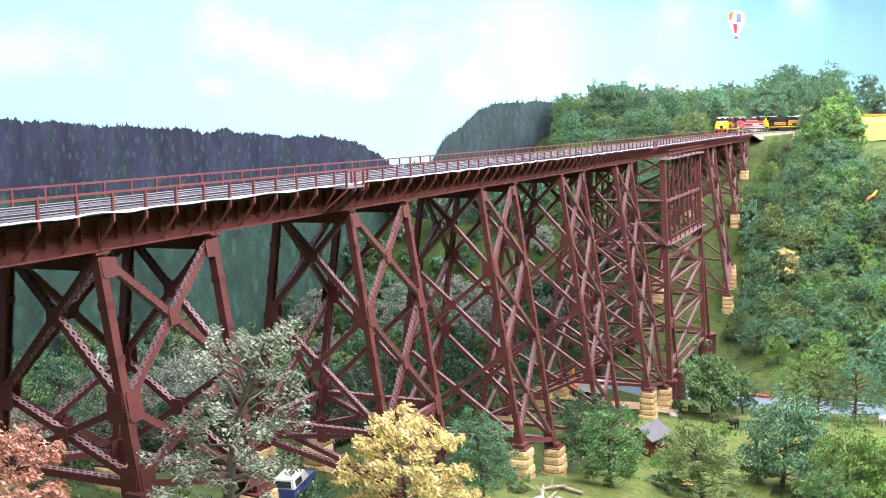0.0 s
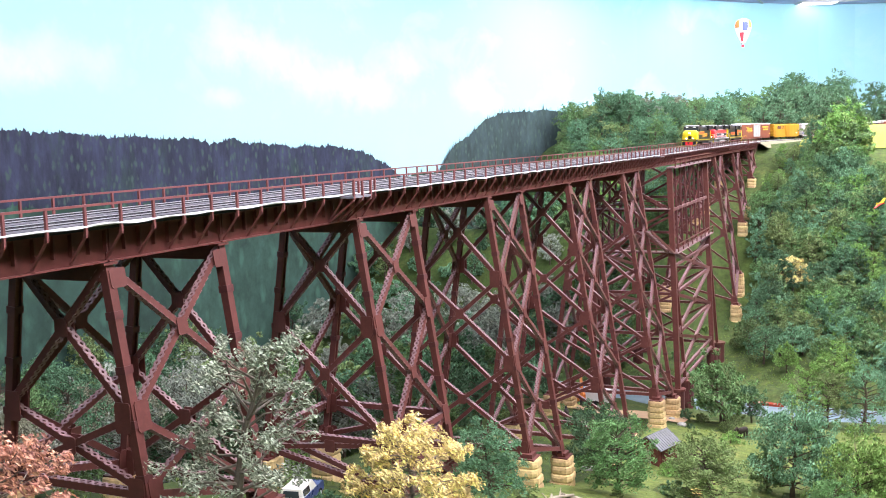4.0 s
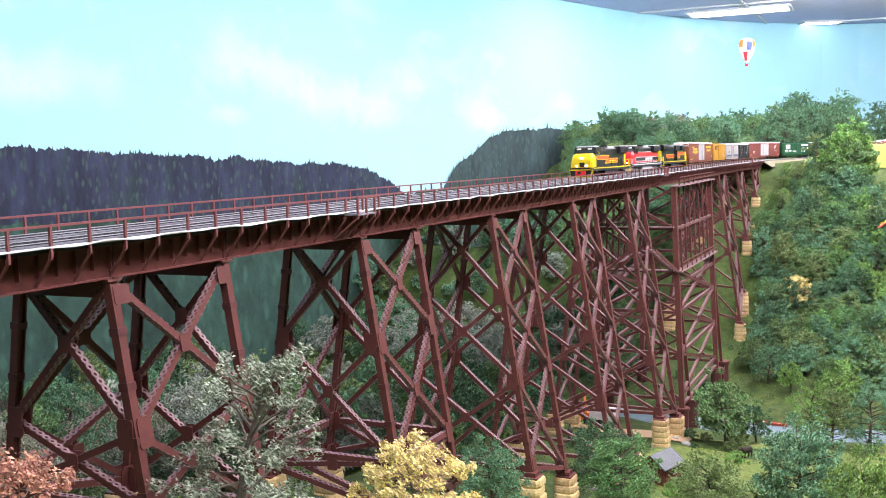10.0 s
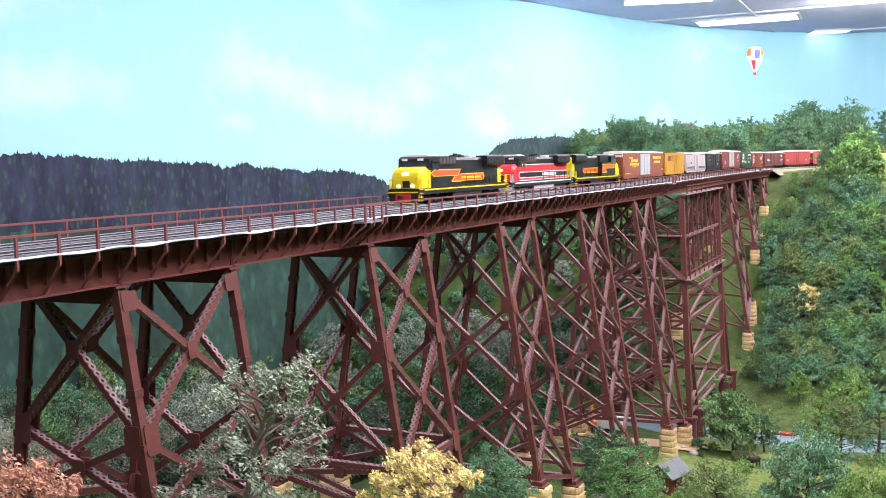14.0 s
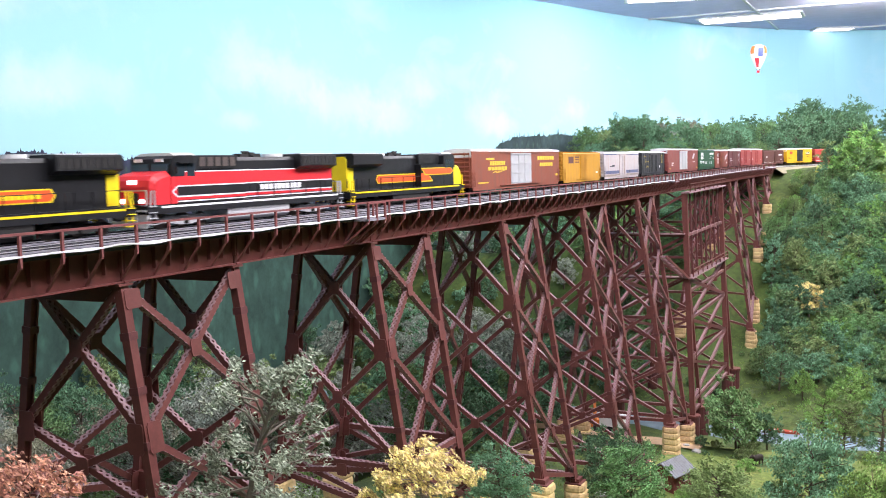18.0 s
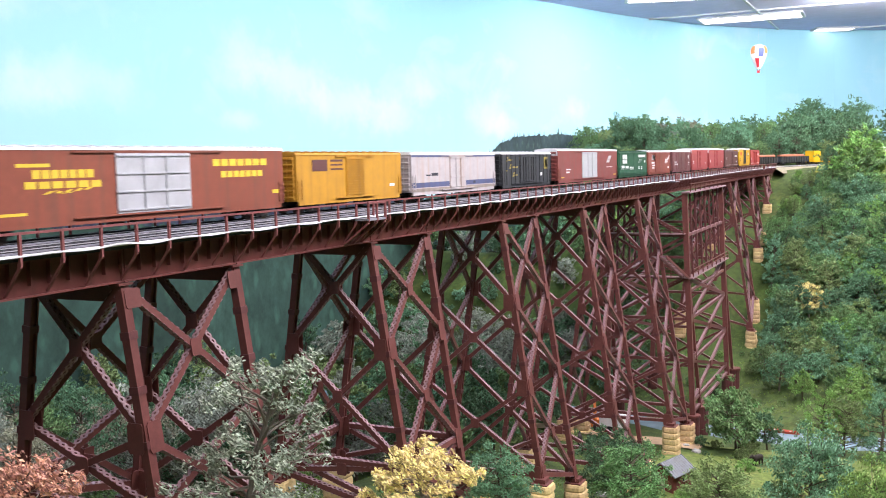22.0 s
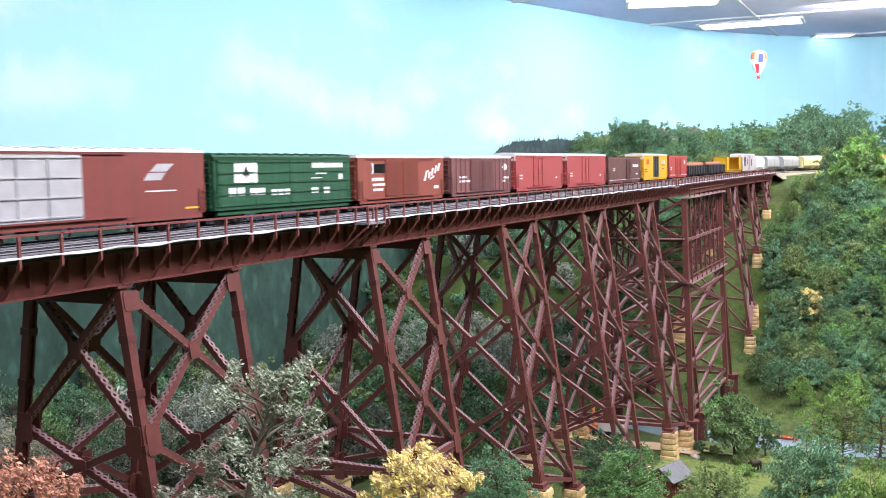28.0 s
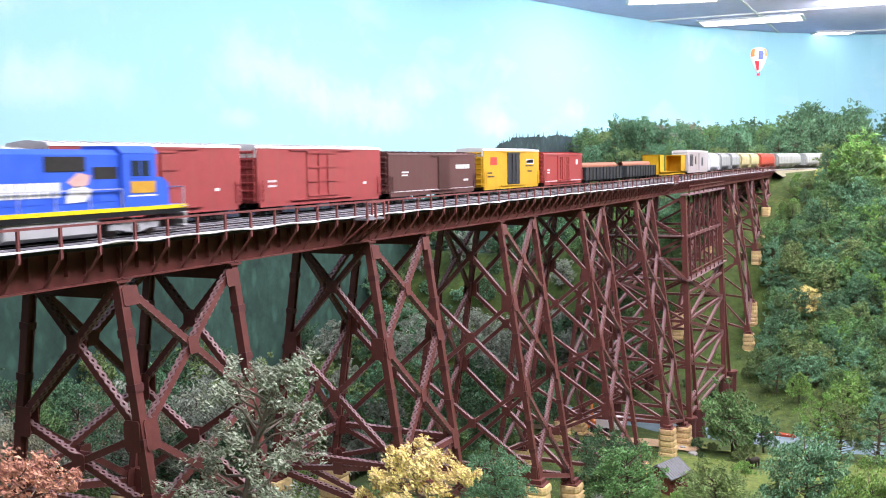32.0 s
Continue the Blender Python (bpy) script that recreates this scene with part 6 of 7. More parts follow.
def tree_meshes(seed, height, spread, leaves, leaf, clumps=30, bare=0.24, wood=BARK, puff=0.30, cone=False):
    """Trunk with limbs, and a crown of many small leaves set in uneven clumps with gaps."""
    r = random.Random(seed)
    g = Geo()
    pts, p, d = [], Vector((0, 0, -0.3)), Vector((r.uniform(-.1, .1), r.uniform(-.1, .1), 1))
    for k in range(7):
        pts.append(p.copy())
        p = p + d.normalized() * (height * 0.8 / 6)
        d += Vector((r.uniform(-.16, .16), r.uniform(-.16, .16), 0))
    r0 = height * 0.03
    for k in range(6):
        g.tube(pts[k], pts[k + 1], r0 * (1 - k / 7), r0 * (1 - (k + 1) / 7), 7)
    tips = []
    for k in range(clumps):
        f = bare + (1 - bare) * (k + 0.5) / clumps
        j = min(5, int(f * 6))
        base = pts[j].lerp(pts[j + 1], f * 6 - j if f < 1 else 0.9)
        a = k * 2.4 + r.uniform(-.5, .5)
        q = (f - bare) / (1 - bare)
        out = spread * (0.35 + 0.75 * math.sin(math.pi * min(1, 0.18 + 0.82 * q)) ** 0.8) * r.uniform(0.55, 1.08)
        if cone:
            out = spread * (0.15 + 1.0 * (1 - q) ** 0.5) * r.uniform(0.3, 1.2)
        tip = base + Vector((math.cos(a) * out, math.sin(a) * out, r.uniform(0.04, 0.22) * height * (0.6 + 0.4 * q)))
        mid = base.lerp(tip, 0.5) + Vector((r.uniform(-.05, .05), r.uniform(-.05, .05), r.uniform(-.05, .03))) * height
        g.tube(base, mid, r0 * 0.26, r0 * 0.15, 5)
        g.tube(mid, tip, r0 * 0.15, r0 * 0.05, 5)
        tips.append((tip, mid))
    me_t = g.mesh("trunk", wood)
    per = max(8, leaves // clumps)
    vs, fs = [], []
    for tip, mid in tips:
        rad = spread * r.uniform(0.5, 1.1) * puff
        subs = [tip] + [mid.lerp(tip, r.uniform(0.35, 1.1)) + Vector((r.gauss(0, 1), r.gauss(0, 1), r.gauss(0.2, 0.7))) * rad * 0.9 for _ in range(3)]
        for _ in range(per):
            v = Vector((r.gauss(0, 1), r.gauss(0, 1), r.gauss(0, 0.75)))
            v = v.normalized() * rad * r.random() ** 0.6 * 0.8
            c = subs[r.randrange(4)] + v
            s = leaf * r.uniform(0.55, 1.25)
            n = Vector((r.gauss(0, 1), r.gauss(0, 1), r.gauss(0.5, 1))).normalized()
            u = n.orthogonal().normalized() * s
            w = n.cross(u) * r.uniform(0.55, 0.9)
            i = len(vs)
            b = n * (s * 0.25)
            vs += [c - u, c + w * 0.6 + b, c + u, c - w * 0.6 + b]
            fs.append((i, i + 1, i + 2, i + 3))
    me_c = bpy.data.meshes.new("crown")
    me_c.from_pydata([(a * K, b * K, c * K) for a, b, c in vs], [], fs)
    return me_t, me_c


KINDS = {}


def tree_kind(key, seeds, height, spread, leaves, leaf, **kw):
    KINDS[key] = [tree_meshes(s, height, spread, leaves, leaf, **kw) for s in seeds]


tree_kind("round", (1, 2, 3, 4, 5), 9.5, 3.6, 2600, 0.34)
tree_kind("tall", (11, 12, 13), 11.5, 3.2, 2600, 0.34, clumps=30)
tree_kind("airy", (21, 22), 11.0, 4.4, 1900, 0.36, clumps=30)
tree_kind("bush", (31, 32, 33), 3.6, 2.3, 900, 0.30, clumps=14, bare=0.05)
tree_kind("silver", (43,), 12.3, 3.5, 7500, 0.14, clumps=40, bare=0.15, wood=TWIG, puff=0.20)
tree_kind("gold", (51, 52), 9.5, 4.3, 8000, 0.20, clumps=46, bare=0.18, wood=TWIG, puff=0.19)
tree_kind("near", (61, 62), 10.0, 4.2, 9500, 0.19, clumps=56, bare=0.15, puff=0.24)
tree_kind("fine", (71, 72, 73), 12.0, 4.0, 4600, 0.21, clumps=44, bare=0.10, puff=0.24)
CROWNS = {}
LABELS = {"green": "leafy green model tree", "dark": "dark green leafy model tree", "sage": "grey-green model tree with fine leaves", "gold": "golden yellow autumn model tree",
          "rust": "rust-orange autumn model tree", "lime": "fresh green model tree", "silver": "tall grey-green model tree with open branches", "tan": "pale tan-green model tree", "olive": "olive green model tree", "teal": "blue-green leafy model tree"}


def tree(kind, colour, x, y, scale=1.0, rng=random, where="on the grassy slope", z=None, group="trees in the valley"):
    tr, cr = KINDS[kind][rng.randrange(len(KINDS[kind]))]
    key = (cr.name, colour)
    if key not in CROWNS:
        me = cr.copy()
        me.materials.append(LEAF[colour])
        CROWNS[key] = me
    base = ground(x, y) if z is None else z
    m = M(x, y, base, rng.uniform(0, 360)) @ Matrix.Diagonal((scale, scale, scale * rng.uniform(0.92, 1.08), 1))
    t = new("bush" if kind == "bush" else "tree")
    t.empty_display_size = 0.01
    t.matrix_basis = m
    tagged(t, LABELS[colour].replace("tree", "bush" if kind == "bush" else "tree") + " " + where, "bush" if kind == "bush" else "tree", group)
    part("trunk", tr, BARK, t)
    part("crown", CROWNS[key], LEAF[colour], t)
    return t


R = random.Random(77)
# the trees that stand before the trestle
tree("silver", "silver", 2.3, -8.4, 1.08, R, "before the trestle", z=-17.2)
tree("gold", "rust", -13.0, -9.8, 0.66, R, "before the trestle", z=-12.6)
tree("gold", "gold", 18.6, -10.6, 0.92, R, "before the trestle", z=-22.4)
tree("gold", "gold", 24.0, -12.8, 0.5, R, "before the trestle", z=-25.4)
tree("near", "teal", 32.6, -10.4, 0.66, R, "beside the golden tree", z=-25.4)
tree("near", "dark", 64, -10.6, 0.84, R, "by the stone piers", z=-33.2)
tree("near", "green", 54.2, -14.9, 0.82, R, "in front of the cabin")
tree("near", "olive", 62.3, -22.4, 0.88, R, "in front of the cabin")
tree("near", "teal", 74.6, -29.0, 1.06, R, "in the valley meadow")
tree("near", "green", 75.5, -26.2, 0.5, R, "in the valley meadow")
tree("near", "lime", 69.5, -35.6, 0.90, R, "in the valley meadow")
tree("near", "lime", 72.0, -39.6, 0.86, R, "in the valley meadow")
tree("near", "green", 63.0, -34.0, 0.62, R, "in the valley meadow")
tree("near", "dark", 78.0, -33.0, 0.6, R, "in the valley meadow")
tree("round", "green", 107.9, -16.5, 1.02, R, "by the river")
tree("round", "green", 111.5, -15.4, 0.95, R, "by the river")
tree("round", "dark", 113.0, -19.6, 0.6, R, "by the river")
tree("fine", "lime", 118.8, -26.6, 0.80, R, "at the edge of the river")
tree("fine", "olive", 119.0, -29.8, 0.78, R, "at the edge of the river")
tree("fine", "teal", 118.2, -35.0, 0.86, R, "at the edge of the river")
tree("round", "lime", 139.0, -29.5, 0.9, R, "on the far river bank")
tree("tall", "teal", 139.5, -39.6, 1.02, R, "on the far river bank")
for x, y, sc, c in ((148, -21, 0.55, "lime"), (152, -26, 0.6, "green"), (147, -31, 0.6, "lime"), (155, -35, 0.7, "green"), (160, -40, 0.7, "lime"), (158, -29, 0.5, "olive"), (150, -40, 0.6, "teal")):
    tree("round", c, x, y, sc, R, "on the far river bank")


RB = random.Random(5)
for k in range(32):
    x, y = RB.uniform(143, 174), RB.uniform(-46, -11)
    x += river_bend(y)
    tree(RB.choice(("round", "bush", "bush", "airy")), RB.choice(("lime", "green", "teal", "olive", "dark")), x, y, RB.uniform(0.4, 0.72), RB, "on the far river bank")
for x, y, sc, c in ((172, -12.5, 0.7, "dark"), (176, -15, 0.8, "dark"), (180, -13.5, 0.7, "teal"), (168, -16, 0.6, "green"), (183, -17, 0.75, "dark"), (165, -13, 0.45, "olive")):
    tree("tall", c, x, y, sc, RB, "at the foot of the hillside")
for x, y, sc, c in ((116, -43, 0.7, "lime"), (112, -46, 0.75, "teal"), (104, -46, 0.8, "green"), (86, -45, 0.8, "green")):
    tree("near", c, x, y, sc, RB, "on the near river bank")


for k in range(46):
    x, y = RB.uniform(158, 180), RB.uniform(-46, -19)
    tree(RB.choice(("round", "tall", "airy", "bush")), RB.choice(("green", "teal", "olive", "dark", "lime")), x, y, RB.uniform(0.45, 0.8), RB, "at the foot of the hillside")


def woods(name, label, spots):
    """Trees too many to tell apart, joined into one mesh of kind stuff: (kind, colour, x, y, scale)."""
    V, F, MI, mats, n = [], [], [], [BARK], 0
    for kind, colour, x, y, sc in spots:
        pair = KINDS[kind][R.randrange(len(KINDS[kind]))]
        if LEAF[colour] not in mats:
            mats.append(LEAF[colour])
        a = R.uniform(0, math.tau)
        rot = np.array([[math.cos(a), -math.sin(a), 0], [math.sin(a), math.cos(a), 0], [0, 0, 1]]) * sc
        at = np.array((x * K, y * K, ground(x, y) * K))
        for me, mi in zip(pair, (0, mats.index(LEAF[colour]))):
            co = np.empty(len(me.vertices) * 3)
            me.vertices.foreach_get("co", co)
            V.append(co.reshape(-1, 3) @ rot.T + at)
            for p in me.polygons:
                F.append([i + n for i in p.vertices])
                MI.append(mi)
            n += len(me.vertices)
    me = bpy.data.meshes.new(name)
    me.from_pydata(np.concatenate(V).tolist(), [], F)
    for m_ in mats:
        me.materials.append(m_)
    me.polygons.foreach_set("material_index", MI)
    ob = new(name, me)
    ob.matrix_basis = M(0, 0, 0)
    tagged(ob, label, "woods", kind="stuff")


# the steep hillside behind the bridge's far end
HILL = ("green", "green", "dark", "teal", "teal", "olive", "lime", "green", "dark", "olive")
placed, spots = [(187, -18.4), (184, -18.8), (181, -19.4), (178.5, -19.8)], []


def free(x, y, gap):
    if all((x - a) ** 2 + (y - b) ** 2 > gap * gap for a, b in placed):
        placed.append((x, y))
        return True
    return False


for k in range(4600):
    x, y = R.uniform(172, 252), R.uniform(-82, 62)
    if abs(y) < 9 and x < 246 or (x > 222 and abs(track_off(x, y)) < 9) or not inside(x + 6, y + 6):
        continue
    if x < 186 and (y > -13 or R.random() < 0.3):
        continue
    if math.degrees(math.atan2(y + 38, x + 37)) > 17.5 or (-16 < track_off(x, y) < 0 and x > 240) or not free(x, y, 2.85):
        continue
    kind, c, sc = R.choice(("round", "round", "tall", "airy")), R.choice(HILL), R.uniform(0.5, 0.88)
    az = math.degrees(math.atan2(y + 38, x + 37))
    if x > 226 and az < 1.9:
        continue
    if x > 212 and 3.3 < az < 7:
        sc *= 0.62 if az > 5 else 0.82
    if x < 232 and -48 < y < -8:
        tree(kind, c, x, y, sc, R, "on the wooded hillside", group="trees on the far hillside")
    else:
        spots.append((kind, c, x, y, sc))
tree("gold", "gold", 186, -18.4, 0.92, R, "among green trees on the hillside", group="trees on the far hillside")
# the ridge behind the curve
for k in range(900):
    x, y = R.uniform(244, 352), R.uniform(-95, 70)
    off = track_off(x, y)
    if math.degrees(math.atan2(y + 38, x + 37)) > 17.3:
        continue
    if not inside(x + 6, y + 6) or off < 10 or not free(x, y, 4.6):
        continue
    kind, c, sc = R.choice(("round", "tall", "airy")), R.choice(("green", "dark", "dark", "dark", "teal") if y < 25 else ("tan", "sage", "green", "dark", "teal")), R.uniform(0.62, 0.92) * (1.6 if y < 4 and R.random() < 0.5 else 1.2)
    if -40 < y < 40 and x < 300:
        tree(kind, c, x, y, sc, R, "on the ridge behind the railway", group="trees on the ridge")
    else:
        spots.append((kind, c, x, y, sc))
# the woods under the backdrop, seen between the trestle legs
for k in range(1100):
    x, y = R.uniform(-40, 205), R.uniform(22, 83)
    if 119 < x - river_bend(y) < 141 or not free(x, y, 5.2):
        continue
    kind, c, sc = R.choice(("round", "round", "tall", "bush")), R.choice(("dark", "dark", "teal", "sage", "sage", "green", "olive")), R.uniform(0.65, 1.05) * 1.1
    if x < 62:
        kind, c, sc = "fine", R.choice(("sage", "dark", "dark", "sage", "green", "tan")), R.uniform(0.8, 1.3)
    if y < 36 and 0 < x < 150:
        tree(kind, c, x, y, sc, R, "in the woods below the backdrop", group="trees below the backdrop")
    else:
        spots.append((kind, c, x, y, sc))
RS = random.Random(31)
for k in range(150):
    x, y = RS.uniform(142, 205), RS.uniform(9, 30)
    if free(x, y, 3.4):
        kind, c = RS.choice(("round", "tall", "bush", "airy")), RS.choice(("dark", "dark", "green", "teal", "olive"))
        tree(kind, c, x, y, RS.uniform(0.45, 0.85), RS, "on the slope behind the trestle", group="trees behind the trestle")
for k in range(70):
    x, y = RS.uniform(60, 140), RS.uniform(14, 34)
    if not 119 < x - river_bend(y) < 141 and free(x, y, 3.6):
        tree(RS.choice(("round", "tall", "bush")), RS.choice(("dark", "dark", "teal", "green")), x, y, RS.uniform(0.6, 1.0), RS, "in the woods below the backdrop", group="trees below the backdrop")
tree("tall", "dark", 322, -9.0, 1.35, R, "standing tall on the ridge", group="trees on the ridge")
tree("tall", "dark", 318, -15.0, 1.2, R, "standing tall on the ridge", group="trees on the ridge")
for x, y, sc in ((316, -4, 1.5), (325, -12, 1.55), (311, -19, 1.45), (331, -5, 1.5)):
    tree("airy", "dark", x, y, sc, R, "standing tall on the ridge", group="trees on the ridge")
tree("airy", "dark", 262, 36.0, 0.9, R, "standing tall on the ridge", group="trees on the ridge")
for x, y, sc, c in ((233, -11.5, 0.35, "lime"), (236, -17, 0.45, "green"), (237, -25, 1.45, "lime"), (232, -24.5, 1.5, "green"), (228, -16.5, 0.6, "green"), (224, -9.5, 0.4, "olive"), (234, -28, 1.25, "lime"), (228, -22, 0.8, "teal")):
    tree("round", c, x, y, sc, R, "below the curving track", group="trees on the far hillside")
# straw-green turf, paler than the slopes: the flat floor's overhead light is in its colour
LIT_MEADOW = mat("sunny_meadow_turf", (0.12, 0.16, 0.035), 0.95, size=2.2, vary=0.5, stain=0.7, stain_colour=(0.31, 0.29, 0.085), bump=1.0)
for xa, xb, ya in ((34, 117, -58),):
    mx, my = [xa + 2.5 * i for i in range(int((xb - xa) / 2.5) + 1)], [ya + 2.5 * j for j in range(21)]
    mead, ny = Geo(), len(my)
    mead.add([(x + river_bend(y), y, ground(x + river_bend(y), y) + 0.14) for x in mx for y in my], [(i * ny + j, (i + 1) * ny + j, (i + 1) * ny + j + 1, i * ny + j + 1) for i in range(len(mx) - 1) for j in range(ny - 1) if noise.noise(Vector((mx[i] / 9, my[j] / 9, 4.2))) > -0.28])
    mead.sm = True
    solid("meadow", mead, LIT_MEADOW, "yellow-green meadow grass beside the river, its lit brightness painted in", "meadow", "structure")
field = Geo()
fx, fy = [246 + 4 * i for i in range(17)], [-78 + 4 * j for j in range(17)]
field.add([(x, y, ground(x, y) + 0.3) for x in fx for y in fy], [(i * 17 + j, (i + 1) * 17 + j, (i + 1) * 17 + j + 1, i * 17 + j + 1) for i in range(16) for j in range(16) if track_off(fx[i] + 4, fy[j] + 4) < -9])
field.sm = True
solid("field", field, mat("straw_field", (0.26, 0.28, 0.05), 0.95, size=3, vary=0.25, stain=0.3, stain_colour=(0.25, 0.28, 0.06), bump=0.8), "bright yellow-green hay field by the track", "field", "structure")
woods("far_woods", "dense mixed green woods on the slopes round the valley", spots)
for k in range(150):
    x, y = R.uniform(0, 172), R.uniform(-42, 22)
    if 118 < x - river_bend(y) < 140:
        continue
    tree("bush", R.choice(("olive", "dark", "lime", "green")), x, y, R.uniform(0.2, 0.6), R, "on the valley floor", group="bushes on the valley floor")

# ---- small things in the valley ----
P_BARN = mat("barn_red_boards", (0.16, 0.045, 0.035), 0.85, size=1, vary=0.3, streak=0.5, bump=0.4)
P_TIN = mat("weathered_tin", (0.17, 0.175, 0.19), 0.6, size=1, vary=0.2, streak=0.3)
P_SUVB = mat("navy_car_paint", (0.05, 0.07, 0.22), 0.3, size=2, vary=0.1, spec=0.5)
P_SUVW = mat("cream_car_roof", (0.78, 0.75, 0.68), 0.4, size=2, vary=0.06)
P_RUBBER = mat("tyre_rubber", (0.02, 0.02, 0.02), 0.9, size=0.4, vary=0.3)
P_HIDE = mat("dark_hide", (0.04, 0.03, 0.025), 0.8, size=0.6, vary=0.4)
P_PALE = mat("pale_hide", (0.65, 0.62, 0.58), 0.8, size=0.6, vary=0.2)
P_CANOE = mat("canoe_red", (0.42, 0.07, 0.04), 0.5, size=1, vary=0.2)
P_ORANGE = mat("machine_orange", (0.62, 0.17, 0.03), 0.5, size=1, vary=0.2, stain=0.3)
P_LOG = mat("bleached_log", (0.38, 0.32, 0.26), 0.9, size=0.4, vary=0.35, stretch=(0.3, 1, 1), bump=0.5)
P_ROCK = mat("grey_rock", (0.36, 0.35, 0.33), 0.95, size=0.8, vary=0.35, bump=0.8)
P_HAY = mat("straw_sack", (0.55, 0.38, 0.12), 0.95, size=0.4, vary=0.3, bump=0.5)
P_MOSS = mat("meadow_tuft", (0.20, 0.27, 0.07), 0.95, size=1, vary=0.4, leaf=True, bump=0)


def cabin(x, y, rz):
    z = ground(x, y) + 0.3
    c = thing("cabin", M(x, y, z, rz) @ Matrix.Scale(0.8, 4), "small red board cabin with a grey tin roof", "cabin")
    for s in (-1, 1):
        wl = part("wall", Geo().span(-2.6, 2.6, s * 2.0, s * 1.85, -0.6, 2.6), P_BARN, c)
        for k in range(9):
            part("batten", Geo().box(-2.5 + 0.62 * k, s * 2.03, 1.0, 0.07, 0.06, 3.1), P_BARN, wl)
        part("gable_wall", Geo().prism([(-1.85, -0.6), (1.85, -0.6), (1.85, 2.6), (0, 4.0), (-1.85, 2.6)], "x", s * 2.6, s * 2.45), P_BARN, c)
        rf = part("roof", Geo().hexa([(-3.1, s * 2.6, 2.25), (3.1, s * 2.6, 2.25), (3.1, s * 2.6, 2.38), (-3.1, s * 2.6, 2.38)], [(-3.1, 0, 4.1), (3.1, 0, 4.1), (3.1, 0, 4.23), (-3.1, 0, 4.23)]), P_TIN, c, "grey tin roof slope")
        for k in range(11):
            xx = -3.0 + 0.6 * k
            part("seam", Geo().beam((xx, s * 2.6, 2.42), (xx, 0, 4.26), 0.06, 0.06), P_TIN, rf)
    dr = part("door", Geo().span(-2.66, -2.6, -0.5, 0.5, 0, 2.0), P_LOG, c)
    part("handle", Geo().box(-2.7, 0.35, 1.0, 0.05, 0.06, 0.2), UNDER, dr)
    wn = part("window", Geo().span(0.2, 1.3, -2.05, -2.0, 1.0, 1.9), GLASS, c)
    part("sill", Geo().span(0.1, 1.4, -2.14, -2.0, 0.9, 1.0), P_LOG, wn)


def suv(x, y, rz):
    z = ground(x, y)
    c = thing("suv", M(x, y, z, rz), "navy blue off-road car with a cream hardtop", "car")
    part("body", Geo().prism([(-2.3, 0.45), (2.3, 0.45), (2.35, 0.8), (2.25, 1.15), (0.75, 1.22), (-2.3, 1.22)], "y", -0.9, 0.9), P_SUVB, c)
    part("hardtop", Geo().hexa([(-2.25, -0.88, 1.22), (0.85, -0.88, 1.22), (0.85, 0.88, 1.22), (-2.25, 0.88, 1.22)], [(-2.1, -0.74, 1.9), (0.25, -0.74, 1.9), (0.25, 0.74, 1.9), (-2.1, 0.74, 1.9)]), P_SUVW, c)
    for s in (-1, 1):
        part("side_window", Geo().hexa([(-1.9, s * 0.875, 1.3), (-0.6, s * 0.875, 1.3), (-0.6, s * 0.90, 1.3), (-1.9, s * 0.90, 1.3)], [(-1.85, s * 0.79, 1.75), (-0.6, s * 0.79, 1.75), (-0.6, s * 0.815, 1.75), (-1.85, s * 0.815, 1.75)]), GLASS, c)
        part("door", Geo().span(-0.5, 0.7, s * 0.9, s * 0.92, 0.55, 1.2), P_SUVB, c)
        for xx in (-1.45, 1.45):
            w = part("wheel", Geo().tube((xx, s * 0.66, 0.4), (xx, s * 0.93, 0.4), 0.4, n=16), P_RUBBER, c)
            part("rim", Geo().tube((xx, s * 0.90, 0.4), (xx, s * 0.95, 0.4), 0.22, n=12), SILVER, w)
        part("headlight", Geo().tube((2.27, s * 0.65, 0.85), (2.36, s * 0.65, 0.85), 0.12, n=10), WHITE, c)
    part("windscreen", Geo().hexa([(0.84, -0.8, 1.26), (0.88, -0.8, 1.26), (0.88, 0.8, 1.26), (0.84, 0.8, 1.26)], [(0.27, -0.7, 1.84), (0.31, -0.7, 1.84), (0.31, 0.7, 1.84), (0.27, 0.7, 1.84)]), GLASS, c)
    part("rear_window", Geo().hexa([(-2.30, -0.65, 1.32), (-2.27, -0.65, 1.32), (-2.27, 0.65, 1.32), (-2.30, 0.65, 1.32)], [(-2.18, -0.58, 1.78), (-2.15, -0.58, 1.78), (-2.15, 0.58, 1.78), (-2.18, 0.58, 1.78)]), GLASS, c)
    part("bumper", Geo().span(2.3, 2.45, -0.85, 0.85, 0.45, 0.6), SILVER, c)


